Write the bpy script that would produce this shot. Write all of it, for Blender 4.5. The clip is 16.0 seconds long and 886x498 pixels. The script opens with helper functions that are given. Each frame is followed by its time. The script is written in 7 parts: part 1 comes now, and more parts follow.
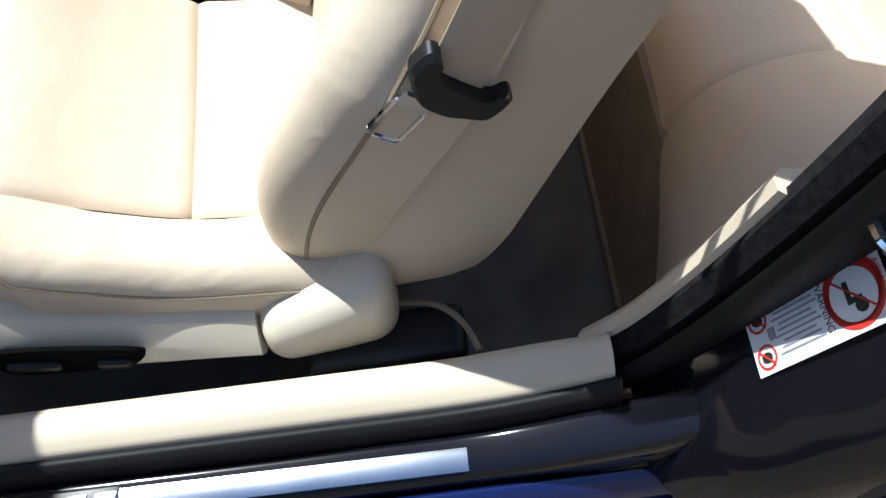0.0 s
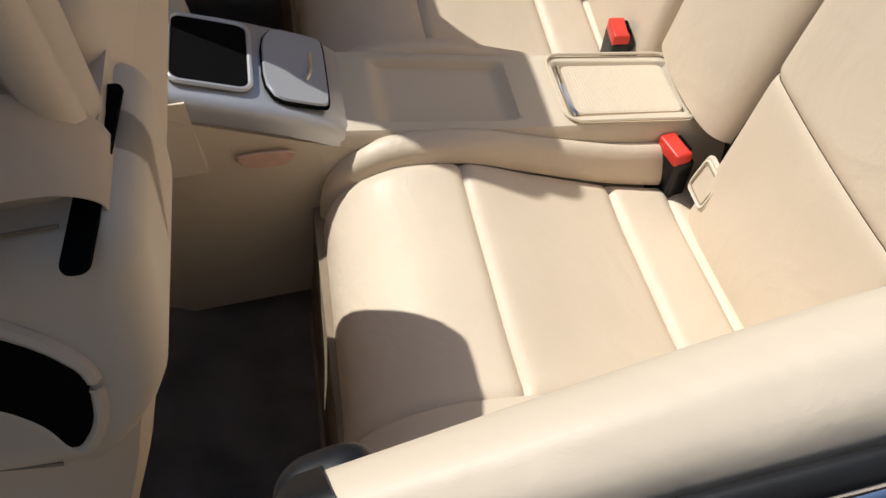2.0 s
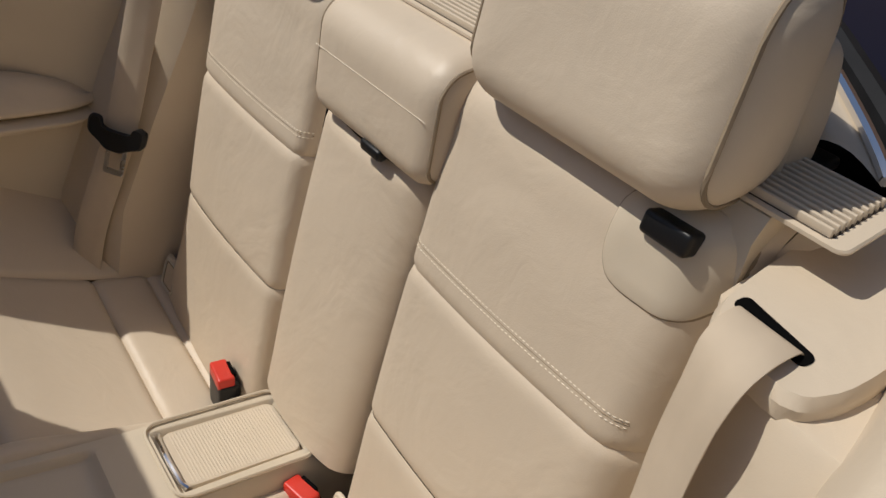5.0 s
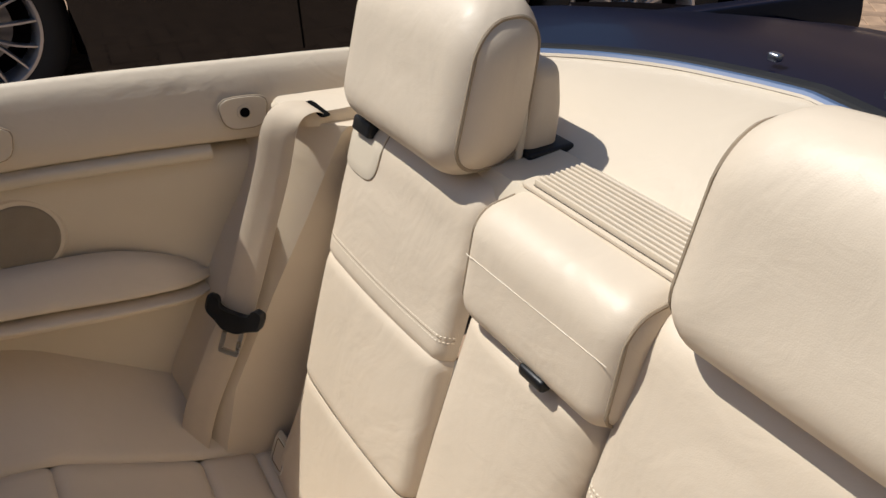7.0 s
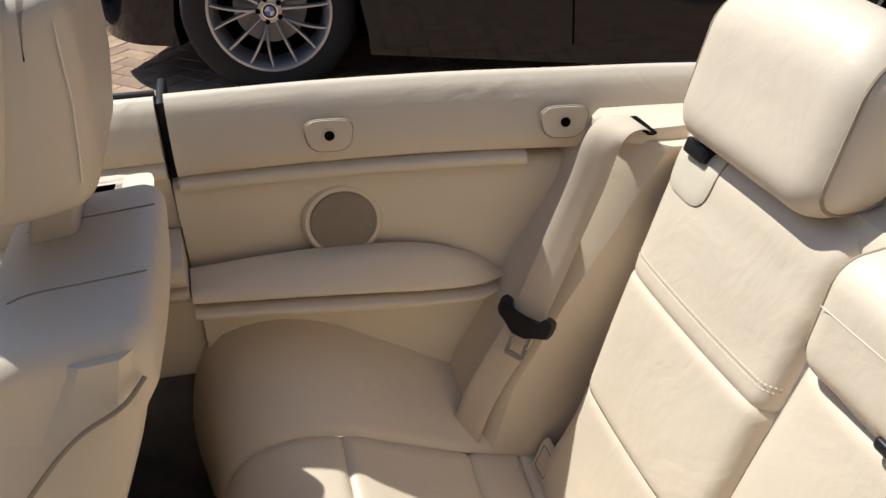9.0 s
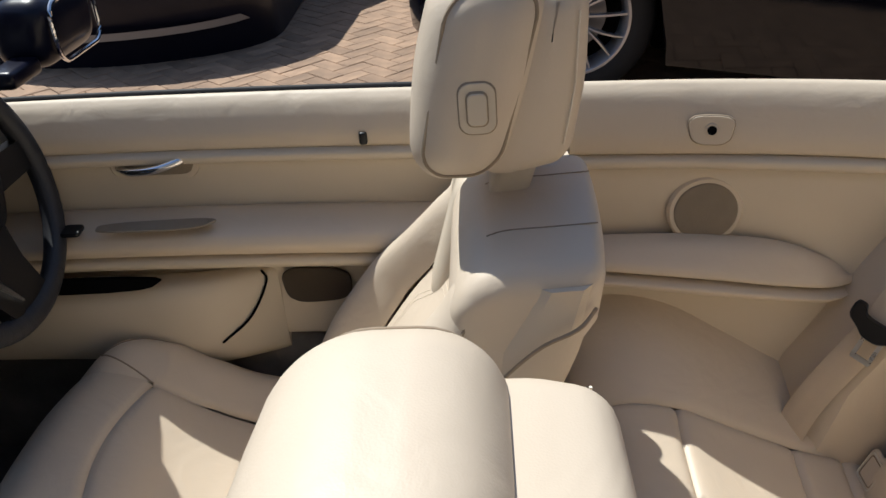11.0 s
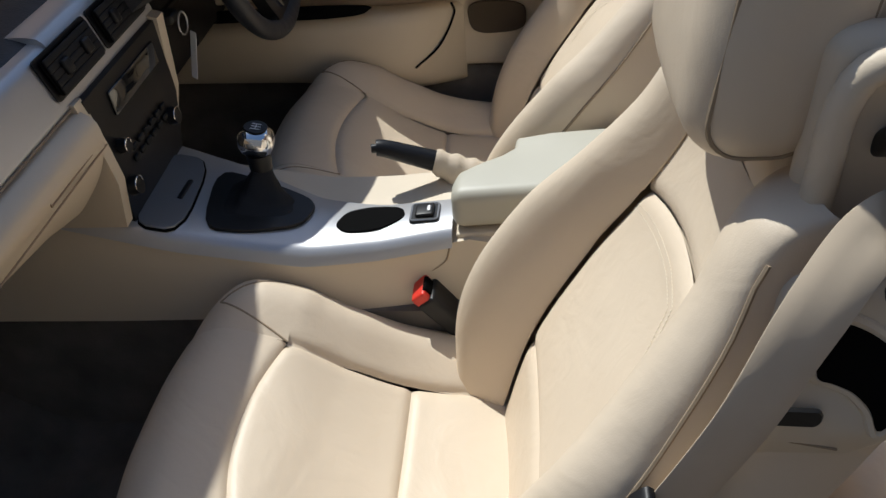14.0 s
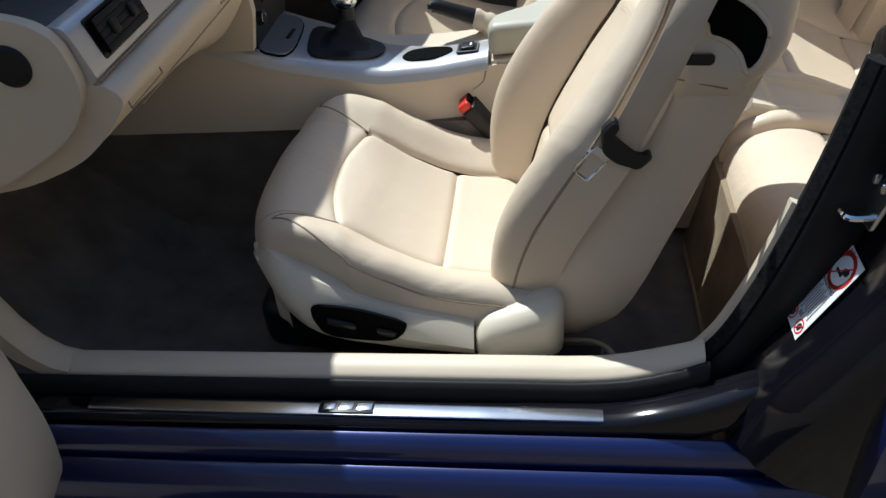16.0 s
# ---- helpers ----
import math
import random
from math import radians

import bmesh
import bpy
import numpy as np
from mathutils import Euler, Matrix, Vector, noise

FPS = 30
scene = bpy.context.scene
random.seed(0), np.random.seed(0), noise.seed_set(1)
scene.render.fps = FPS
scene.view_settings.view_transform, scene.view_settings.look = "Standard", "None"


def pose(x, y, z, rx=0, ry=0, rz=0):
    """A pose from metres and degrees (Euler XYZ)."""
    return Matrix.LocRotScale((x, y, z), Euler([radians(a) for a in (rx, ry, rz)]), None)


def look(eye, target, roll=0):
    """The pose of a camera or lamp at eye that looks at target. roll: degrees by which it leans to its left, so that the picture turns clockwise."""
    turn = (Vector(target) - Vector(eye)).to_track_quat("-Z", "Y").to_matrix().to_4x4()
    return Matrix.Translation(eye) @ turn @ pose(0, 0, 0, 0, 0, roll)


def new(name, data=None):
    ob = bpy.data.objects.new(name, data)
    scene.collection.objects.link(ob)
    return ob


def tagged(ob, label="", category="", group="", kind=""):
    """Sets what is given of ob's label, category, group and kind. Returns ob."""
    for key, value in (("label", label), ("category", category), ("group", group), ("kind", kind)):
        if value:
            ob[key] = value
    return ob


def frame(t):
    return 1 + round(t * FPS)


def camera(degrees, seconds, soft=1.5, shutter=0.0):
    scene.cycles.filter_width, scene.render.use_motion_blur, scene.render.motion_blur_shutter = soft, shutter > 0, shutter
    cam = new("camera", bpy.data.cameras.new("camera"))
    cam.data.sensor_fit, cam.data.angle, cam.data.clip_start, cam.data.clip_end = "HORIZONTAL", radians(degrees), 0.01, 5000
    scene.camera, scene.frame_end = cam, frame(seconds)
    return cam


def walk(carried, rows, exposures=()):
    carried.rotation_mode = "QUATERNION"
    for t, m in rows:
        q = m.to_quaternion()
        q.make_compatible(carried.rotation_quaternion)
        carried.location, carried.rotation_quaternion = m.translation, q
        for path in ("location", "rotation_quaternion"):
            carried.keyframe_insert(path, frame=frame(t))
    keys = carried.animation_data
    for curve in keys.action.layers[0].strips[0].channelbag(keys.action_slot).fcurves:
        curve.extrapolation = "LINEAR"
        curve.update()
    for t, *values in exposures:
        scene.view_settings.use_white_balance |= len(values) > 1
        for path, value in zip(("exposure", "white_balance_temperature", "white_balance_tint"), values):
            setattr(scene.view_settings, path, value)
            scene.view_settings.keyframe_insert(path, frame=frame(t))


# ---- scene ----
cam = camera(57.1, 16.0)
PATH = [
    (0, (-0.042, 0.003, 1.079), (-0.049, 0.89, -0.713), -7.6),
    (0.5, (0.072, 0.069, 1.082), (0.044, 0.999, -0.688), -5.9),
    (1, (0.157, 0.124, 1.094), (0.133, 1.185, -0.601), -6.0),
    (1.5, (0.228, 0.144, 1.117), (0.226, 1.285, -0.526), -7.7),
    (2, (0.288, 0.151, 1.121), (0.408, 1.327, -0.493), -5.5),
    (2.5, (0.321, 0.151, 1.124), (0.614, 1.324, -0.469), -1.6),
    (3, (0.342, 0.157, 1.136), (0.838, 1.335, -0.402), 2.8),
    (3.5, (0.368, 0.18, 1.147), (1.01, 1.359, -0.335), 3.5),
    (4, (0.389, 0.19, 1.153), (1.191, 1.388, -0.234), 3.8),
    (6.3, (0.43, 0.332, 1.24), (1.448, 1.671, 0.157), 1.8),
    (6.5, (0.421, 0.35, 1.244), (1.423, 1.709, 0.173), 1.6),
    (7, (0.418, 0.398, 1.248), (1.318, 1.853, 0.213), 0.0),
    (7.5, (0.405, 0.435, 1.251), (1.205, 1.965, 0.243), -0.6),
    (8, (0.384, 0.464, 1.26), (1.094, 2.045, 0.261), -0.4),
    (8.5, (0.351, 0.475, 1.268), (0.929, 2.094, 0.247), -0.9),
    (9, (0.32, 0.471, 1.27), (0.743, 2.121, 0.221), -1.8),
    (9.5, (0.281, 0.452, 1.281), (0.554, 2.133, 0.232), -2.6),
    (10, (0.233, 0.425, 1.297), (0.364, 2.138, 0.273), -2.8),
    (10.2, (0.212, 0.411, 1.301), (0.279, 2.139, 0.296), -3.0),
    (12.3, (-0.042, 0.268, 1.289), (-0.239, 1.954, 0.231), -5.3),
    (12.5, (-0.049, 0.243, 1.278), (-0.252, 1.903, 0.182), -5.7),
    (13, (-0.06, 0.166, 1.251), (-0.295, 1.773, 0.084), -6.5),
    (13.5, (-0.071, 0.085, 1.242), (-0.345, 1.639, 0.015), -6.0),
    (14, (-0.122, -0.046, 1.234), (-0.335, 1.503, -0.013), -5.5),
    (14.5, (-0.155, -0.182, 1.236), (-0.336, 1.364, -0.019), -6.9),
    (15, (-0.148, -0.341, 1.214), (-0.308, 1.221, -0.025), -6.0),
    (15.3, (-0.127, -0.448, 1.227), (-0.311, 1.115, -0.007), -6.0),
    (15.5, (-0.126, -0.493, 1.21), (-0.299, 1.081, -0.012), -5.9),
    (16, (-0.115, -0.588, 1.197), (-0.376, 0.987, -0.008), -6.0),
]
EXPOSURE = [(0, 0.95, 5750, 4), (0.5, 0.78, 5900, 4), (1, 0.60, 5850, 4), (1.5, 0.38, 6000, 5), (2.0, 0.15, 6200, 8), (2.5, -0.08, 6350, 10), (3.0, -0.25, 6450, 10), (3.5, -0.45, 6500, 10), (4.2, -0.52, 6500, 10), (6.3, -0.02, 6350, 9), (7.5, 0.28, 6150, 8), (9, 0.55, 6000, 6), (10.2, 0.50, 5900, 6), (12.3, 0.10, 6250, 9), (13, 0.02, 6250, 9), (14, 0.20, 6000, 6), (15, 0.22, 5850, 4), (16, 0.45, 5750, 3)]
walk(cam, [(t, look(eye, target, roll)) for t, eye, target, roll in PATH], EXPOSURE)

# ---- world and sun ----
SUN_AZ, SUN_EL = 41.0, 57.4      # degrees: heading of the sun from +y towards -x, and its height
world = bpy.data.worlds.new("sky")
scene.world = world
world.use_nodes = True
_n, _l = world.node_tree.nodes, world.node_tree.links
_sky = _n.new("ShaderNodeTexSky")
_sky.sky_type, _sky.sun_disc = "NISHITA", False
_sky.sun_elevation, _sky.sun_rotation = radians(SUN_EL), radians(-SUN_AZ)
_l.new(_sky.outputs["Color"], _n["Background"].inputs["Color"])
_n["Background"].inputs["Strength"].default_value = 0.09
_sd = bpy.data.lights.new("sun", "SUN")
_sd.energy, _sd.angle, _sd.color = 4.2, radians(0.55), (1.0, 0.95, 0.87)
_so = new("sun", _sd)
SUN_FROM = Vector((-math.sin(radians(SUN_AZ)) * math.cos(radians(SUN_EL)), math.cos(radians(SUN_AZ)) * math.cos(radians(SUN_EL)), math.sin(radians(SUN_EL))))
_so.matrix_world = look(SUN_FROM * 20, (0, 0, 0))

# ---- materials ----
def material(name, base, rough=0.5, metal=0.0, spread=0.06, scale=6.0, grain=400.0, bump=0.15, dist=0.0006, coat=0.0, kind="noise", spec=0.5):
    """A surface with a slow tint change, fine grain and relief."""
    m = bpy.data.materials.new(name)
    m.use_nodes = True
    n, l = m.node_tree.nodes, m.node_tree.links
    b = n["Principled BSDF"]
    b.inputs["Metallic"].default_value = metal
    b.inputs["Coat Weight"].default_value = coat
    b.inputs["Coat Roughness"].default_value = 0.06
    b.inputs["Specular IOR Level"].default_value = spec
    tc = n.new("ShaderNodeTexCoord")
    big = n.new("ShaderNodeTexNoise")
    big.inputs["Scale"].default_value, big.inputs["Detail"].default_value = scale, 5.0
    l.new(tc.outputs["Object"], big.inputs["Vector"])
    ramp = n.new("ShaderNodeValToRGB")
    ramp.color_ramp.elements[0].position, ramp.color_ramp.elements[1].position = 0.3, 0.72
    lo = [max(0.0, c * (1 - spread)) for c in base]
    hi = [min(1.0, c * (1 + spread)) for c in base]
    ramp.color_ramp.elements[0].color, ramp.color_ramp.elements[1].color = (*lo, 1), (*hi, 1)
    l.new(big.outputs["Fac"], ramp.inputs["Fac"])
    l.new(ramp.outputs["Color"], b.inputs["Base Color"])
    if kind == "leather":
        fine = n.new("ShaderNodeTexVoronoi")
        fine.feature = "SMOOTH_F1"
        out = fine.outputs["Distance"]
    else:
        fine = n.new("ShaderNodeTexNoise")
        fine.inputs["Detail"].default_value = 3.0
        out = fine.outputs["Fac"]
    fine.inputs["Scale"].default_value = grain
    l.new(tc.outputs["Object"], fine.inputs["Vector"])
    bp = n.new("ShaderNodeBump")
    bp.inputs["Strength"].default_value, bp.inputs["Distance"].default_value = bump, dist
    l.new(out, bp.inputs["Height"])
    if kind == "leather":
        crease = n.new("ShaderNodeTexNoise")
        crease.inputs["Scale"].default_value, crease.inputs["Detail"].default_value, crease.inputs["Distortion"].default_value = 22.0, 6.0, 1.2
        l.new(tc.outputs["Object"], crease.inputs["Vector"])
        b2 = n.new("ShaderNodeBump")
        b2.inputs["Strength"].default_value, b2.inputs["Distance"].default_value = 0.22, 0.004
        l.new(crease.outputs["Fac"], b2.inputs["Height"])
        l.new(bp.outputs["Normal"], b2.inputs["Normal"])
        soft = n.new("ShaderNodeTexNoise")
        soft.inputs["Scale"].default_value, soft.inputs["Detail"].default_value, soft.inputs["Distortion"].default_value = 6.0, 3.0, 2.0
        l.new(tc.outputs["Object"], soft.inputs["Vector"])
        b3 = n.new("ShaderNodeBump")
        b3.inputs["Strength"].default_value, b3.inputs["Distance"].default_value = 0.25, 0.010
        l.new(soft.outputs["Fac"], b3.inputs["Height"])
        l.new(b2.outputs["Normal"], b3.inputs["Normal"])
        l.new(b3.outputs["Normal"], b.inputs["Normal"])
    else:
        l.new(bp.outputs["Normal"], b.inputs["Normal"])
    mr = n.new("ShaderNodeMapRange")
    mr.inputs["To Min"].default_value, mr.inputs["To Max"].default_value = max(0.02, rough * 0.86), min(1.0, rough * 1.14)
    l.new(big.outputs["Fac"], mr.inputs["Value"])
    l.new(mr.outputs["Result"], b.inputs["Roughness"])
    return m

LEATHER = material("beige_leather", (0.63, 0.525, 0.40), 0.46, spread=0.045, scale=5, grain=900, bump=0.14, dist=0.0006, kind="leather", spec=0.4)
VINYL = material("beige_vinyl", (0.62, 0.52, 0.395), 0.52, spread=0.035, scale=4, grain=1100, bump=0.12, dist=0.0004, kind="leather", spec=0.35)
PLASTIC = material("beige_plastic", (0.615, 0.525, 0.40), 0.50, spread=0.03, scale=7, grain=900, bump=0.18, dist=0.0004)
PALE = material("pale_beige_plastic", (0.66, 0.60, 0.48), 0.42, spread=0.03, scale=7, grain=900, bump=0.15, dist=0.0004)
ARMPAD = material("pale_grey_green_vinyl", (0.43, 0.41, 0.34), 0.5, spread=0.03, scale=7, grain=1000, bump=0.15, dist=0.0004)
GROOVE = material("seam_thread", (0.30, 0.23, 0.155), 0.8, spread=0.1, scale=40, grain=900, bump=0.3)
STITCH = material("pale_stitching", (0.78, 0.70, 0.56), 0.7, spread=0.1, scale=60, grain=900, bump=0.3)
WEB = material("beige_webbing", (0.55, 0.45, 0.335), 0.72, spread=0.05, scale=20, grain=2200, bump=0.3, dist=0.0004, spec=0.2)
CARPET = material("taupe_carpet", (0.195, 0.176, 0.156), 0.95, spread=0.25, scale=14, grain=650, bump=0.9, dist=0.004, spec=0.1)
CARPET_BEIGE = material("beige_carpet", (0.28, 0.22, 0.155), 0.95, spread=0.2, scale=14, grain=650, bump=0.8, dist=0.003, spec=0.1)
BLACK = material("black_plastic", (0.008, 0.008, 0.009), 0.40, spread=0.2, scale=12, grain=1400, bump=0.06, dist=0.0006, spec=0.35)
RUBBER = material("black_rubber", (0.009, 0.009, 0.010), 0.62, spread=0.25, scale=25, grain=500, bump=0.3, spec=0.3)
FELT = material("black_felt_seal", (0.016, 0.015, 0.016), 0.9, spread=0.5, scale=160, grain=900, bump=0.8, dist=0.001, spec=0.1)
DASHPAD = material("dark_grey_dash_pad", (0.022, 0.023, 0.028), 0.5, spread=0.15, scale=8, grain=380, bump=0.35, dist=0.0009, kind="leather")
GLOSS = material("gloss_black_paint", (0.005, 0.005, 0.008), 0.10, spread=0.2, scale=5, grain=60, bump=0.01, coat=0.3, spec=0.25)
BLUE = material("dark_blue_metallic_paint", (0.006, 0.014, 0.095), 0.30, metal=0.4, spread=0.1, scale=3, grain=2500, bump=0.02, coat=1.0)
# darker than BLUE, though used on panels of the same blue car too
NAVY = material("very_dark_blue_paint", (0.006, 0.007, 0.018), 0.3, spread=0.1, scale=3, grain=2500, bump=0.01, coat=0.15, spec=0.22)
CHROME = material("chrome", (0.80, 0.80, 0.81), 0.08, metal=1.0, spread=0.03, grain=200, bump=0.01)
STEEL = material("zinc_steel", (0.55, 0.55, 0.56), 0.28, metal=1.0, spread=0.1, scale=30, grain=300, bump=0.08)
BRUSHED = material("brushed_aluminium", (0.55, 0.58, 0.63), 0.19, metal=1.0, spread=0.05, scale=20, grain=900, bump=0.1)
GAITER = material("black_gaiter_leather", (0.012, 0.012, 0.013), 0.6, spread=0.2, scale=30, grain=500, bump=0.4, dist=0.0006, spec=0.25, kind="leather")
SILVER = material("silver_painted_trim", (0.52, 0.52, 0.53), 0.36, metal=0.55, spread=0.03, scale=8, grain=1500, bump=0.04)
GREYTRIM = material("grey_satin_trim", (0.23, 0.235, 0.25), 0.38, metal=0.5, spread=0.04, scale=8, grain=1500, bump=0.04)
ASHGREY = material("pale_grey_lid", (0.40, 0.405, 0.42), 0.36, metal=0.3, spread=0.03, scale=8, grain=1500, bump=0.04)
PINKLENS = material("pinkish_lens", (0.62, 0.40, 0.30), 0.3, spread=0.12, scale=60, grain=300, bump=0.3)
DARKMESH = material("dark_brown_mesh_and_gap", (0.10, 0.075, 0.052), 0.8, spread=0.06, scale=40, grain=1400, bump=1.0, dist=0.002, kind="leather")
RED = material("red_plastic", (0.62, 0.035, 0.02), 0.38, spread=0.06, scale=30, grain=600, bump=0.05)
PLATE_GREY = material("satin_plate", (0.40, 0.40, 0.42), 0.4, metal=0.8, spread=0.04, scale=20, grain=900, bump=0.05)
WHITE = material("white_sticker_vinyl", (0.80, 0.80, 0.80), 0.4, spread=0.03, scale=20, grain=500, bump=0.03)
INK = material("black_ink", (0.02, 0.02, 0.02), 0.5, spread=0.1, grain=400, bump=0.02)
GREYINK = material("grey_ink", (0.30, 0.30, 0.32), 0.5, spread=0.1, grain=400, bump=0.02)
REDINK = material("red_ink", (0.55, 0.03, 0.02), 0.45, spread=0.05, grain=400, bump=0.02)
MESH = material("speaker_mesh", (0.34, 0.275, 0.20), 0.75, spread=0.06, scale=40, grain=1400, bump=1.0, dist=0.002, kind="leather")
# near-black for plates drawn where openings, gaps and undersides lie in shade
DARKHOLE = material("cavity_shade_black", (0.004, 0.004, 0.004), 0.9, spread=0.3, grain=300, bump=0.2, spec=0.04)
RIMSILVER = material("silver_wheel_paint", (0.50, 0.51, 0.54), 0.3, metal=0.7, spread=0.06, scale=12, grain=500, bump=0.02, coat=0.4)
TYRE = material("tyre_rubber", (0.018, 0.018, 0.018), 0.75, spread=0.2, scale=20, grain=200, bump=0.4)
LAMPGLASS = material("clear_lamp_lens", (0.55, 0.57, 0.60), 0.1, spread=0.1, grain=80, bump=0.1, coat=1.0)
DARKGLASS = material("dark_side_glass", (0.008, 0.010, 0.011), 0.03, spread=0.05, grain=20, bump=0.0, coat=1.0)

# ---- mesh helpers ----
def add_mesh(name, verts, faces, mat, parent=None, label="", smooth=True):
    me = bpy.data.meshes.new(name)
    me.from_pydata([tuple(v) for v in verts], [], faces)
    bm = bmesh.new()
    bm.from_mesh(me)
    bmesh.ops.remove_doubles(bm, verts=bm.verts, dist=1e-5)
    bmesh.ops.recalc_face_normals(bm, faces=bm.faces)
    bm.to_mesh(me)
    bm.free()
    me.polygons.foreach_set("use_smooth", [smooth] * len(me.polygons))
    me.materials.append(mat)
    ob = new(name, me)
    if smooth:
        me.set_sharp_from_angle(angle=radians(38))
    if parent is not None:
        ob.parent = parent
    if label:
        tagged(ob, label)
    return ob

def thing(name, label, category, group="", kind=""):
    return tagged(new(name), label, category, group, kind)

def loft(rings, closed=True, caps=True):
    n = len(rings[0])
    verts = [v for r in rings for v in r]
    faces = []
    for a in range(len(rings) - 1):
        for b in range(n if closed else n - 1):
            c = (b + 1) % n
            faces.append((a * n + b, a * n + c, (a + 1) * n + c, (a + 1) * n + b))
    if caps and closed:
        faces += [tuple(range(n)), tuple(range((len(rings) - 1) * n, len(rings) * n))]
    return verts, faces

def curve_of(keys):
    """A smooth function through rows (s, a, b, ...)."""
    ks = np.array(keys, float)
    s, v = ks[:, 0], ks[:, 1:]
    d = np.gradient(v, s, axis=0)
    def f(t):
        t = min(max(t, s[0]), s[-1])
        i = min(max(int(np.searchsorted(s, t)) - 1, 0), len(s) - 2)
        h = s[i + 1] - s[i]
        x = (t - s[i]) / h
        return (2 * x**3 - 3 * x**2 + 1) * v[i] + (x**3 - 2 * x**2 + x) * h * d[i] + (3 * x**2 - 2 * x**3) * v[i + 1] + (x**3 - x**2) * h * d[i + 1]
    return f

def soft_box(size, r, deform=None, seg=4, mid=5):
    """A box with rounded edges about the origin; deform(x, y, z) bends it into its place."""
    hx, hy, hz = [v / 2 for v in size]
    r = min(r, hx * 0.999, hy * 0.999, hz * 0.999)
    def steps(h):
        edge = [h - r + r * math.sin(radians(90 * i / seg)) for i in range(seg + 1)]
        flat = list(np.linspace(-(h - r), h - r, mid + 1))
        return [-e for e in reversed(edge)][:-1] + flat + edge[1:]
    H = (hx, hy, hz)
    out, faces, where = [], [], {}
    def vert(p):
        q = [max(-(H[i] - r), min(H[i] - r, p[i])) for i in range(3)]
        d = Vector([p[i] - q[i] for i in range(3)])
        if d.length > 1e-9:
            # faces lie on the cube: bring the point to the sphere of the edge
            d = d.normalized() * r
        v = Vector(q) + d
        key = (round(v.x, 6), round(v.y, 6), round(v.z, 6))
        if key not in where:
            where[key] = len(out)
            out.append(v)
        return where[key]
    for ax in range(3):
        a, b = (ax + 1) % 3, (ax + 2) % 3
        A, B = steps(H[a]), steps(H[b])
        for sgn in (-1, 1):
            def at(i, j):
                p = [0, 0, 0]
                p[ax], p[a], p[b] = sgn * H[ax], A[i], B[j]
                return vert(p)
            for i in range(len(A) - 1):
                for j in range(len(B) - 1):
                    f = [at(i, j), at(i + 1, j), at(i + 1, j + 1), at(i, j + 1)]
                    f = [v for k, v in enumerate(f) if v != f[k - 1]]
                    if len(f) > 2:
                        faces.append(tuple(f if sgn > 0 else reversed(f)))
    if deform:
        out = [Vector(deform(*v)) for v in out]
    return out, faces

def patch(F, s0, s1, t0, t1, n=24, m=24, tuck=0.007, wid=0.014, edges=(1, 1, 1, 1), puff=0.0, back=0.0):
    """A panel of the surface F(s, t) whose seams dip in; edges: s0, s1, t0, t1 that are seams."""
    def spread(k):
        return [0.5 - 0.5 * math.cos(math.pi * i / k) for i in range(k + 1)]
    S = [s0 + (s1 - s0) * q for q in spread(n)]
    T = [t0 + (t1 - t0) * q for q in spread(m)]
    P = [[Vector(F(s, t)) for t in T] for s in S]
    verts, faces = [], []
    for i, s in enumerate(S):
        for j, t in enumerate(T):
            a = P[min(i + 1, n)][j] - P[max(i - 1, 0)][j]
            b = P[i][min(j + 1, m)] - P[i][max(j - 1, 0)]
            nor = a.cross(b)
            nor = nor.normalized() if nor.length > 1e-12 else Vector((0, 0, 1))
            d = []
            for k, on in enumerate(edges):
                if on:
                    q = (P[0][j], P[n][j], P[i][0], P[i][m])[k]
                    d.append((P[i][j] - q).length)
            dip = sum(tuck * (max(0.0, 1 - x / wid)) ** 2.2 for x in d)
            u, v = i / n, j / m
            lift = puff * (math.sin(math.pi * (0.5 - 0.5 * math.cos(math.pi * u))) * math.sin(math.pi * (0.5 - 0.5 * math.cos(math.pi * v)))) ** 0.6 if puff else 0
            verts.append(P[i][j] + nor * (lift - dip))
    w = m + 1
    for i in range(n):
        for j in range(m):
            faces.append((i * w + j, (i + 1) * w + j, (i + 1) * w + j + 1, i * w + j + 1))
    return verts, faces

def put_patch(name, F, box, mat, parent, label="", side=1, **kw):
    """side: 1 or -1, so that the seams dip towards the inside."""
    s0, s1, t0, t1 = box
    if side < 0:
        e = kw.get("edges", (1, 1, 1, 1))
        kw["edges"] = (e[2], e[3], e[0], e[1])
        n, m = kw.get("n", 24), kw.get("m", 24)
        kw["n"], kw["m"] = m, n
        v, f = patch(lambda t, s: F(s, t), t0, t1, s0, s1, **kw)
    else:
        v, f = patch(F, s0, s1, t0, t1, **kw)
    me = bpy.data.meshes.new(name)
    me.from_pydata([tuple(p) for p in v], [], f)
    me.polygons.foreach_set("use_smooth", [True] * len(me.polygons))
    me.materials.append(mat)
    ob = new(name, me)
    ob.parent = parent
    if label:
        tagged(ob, label)
    return ob

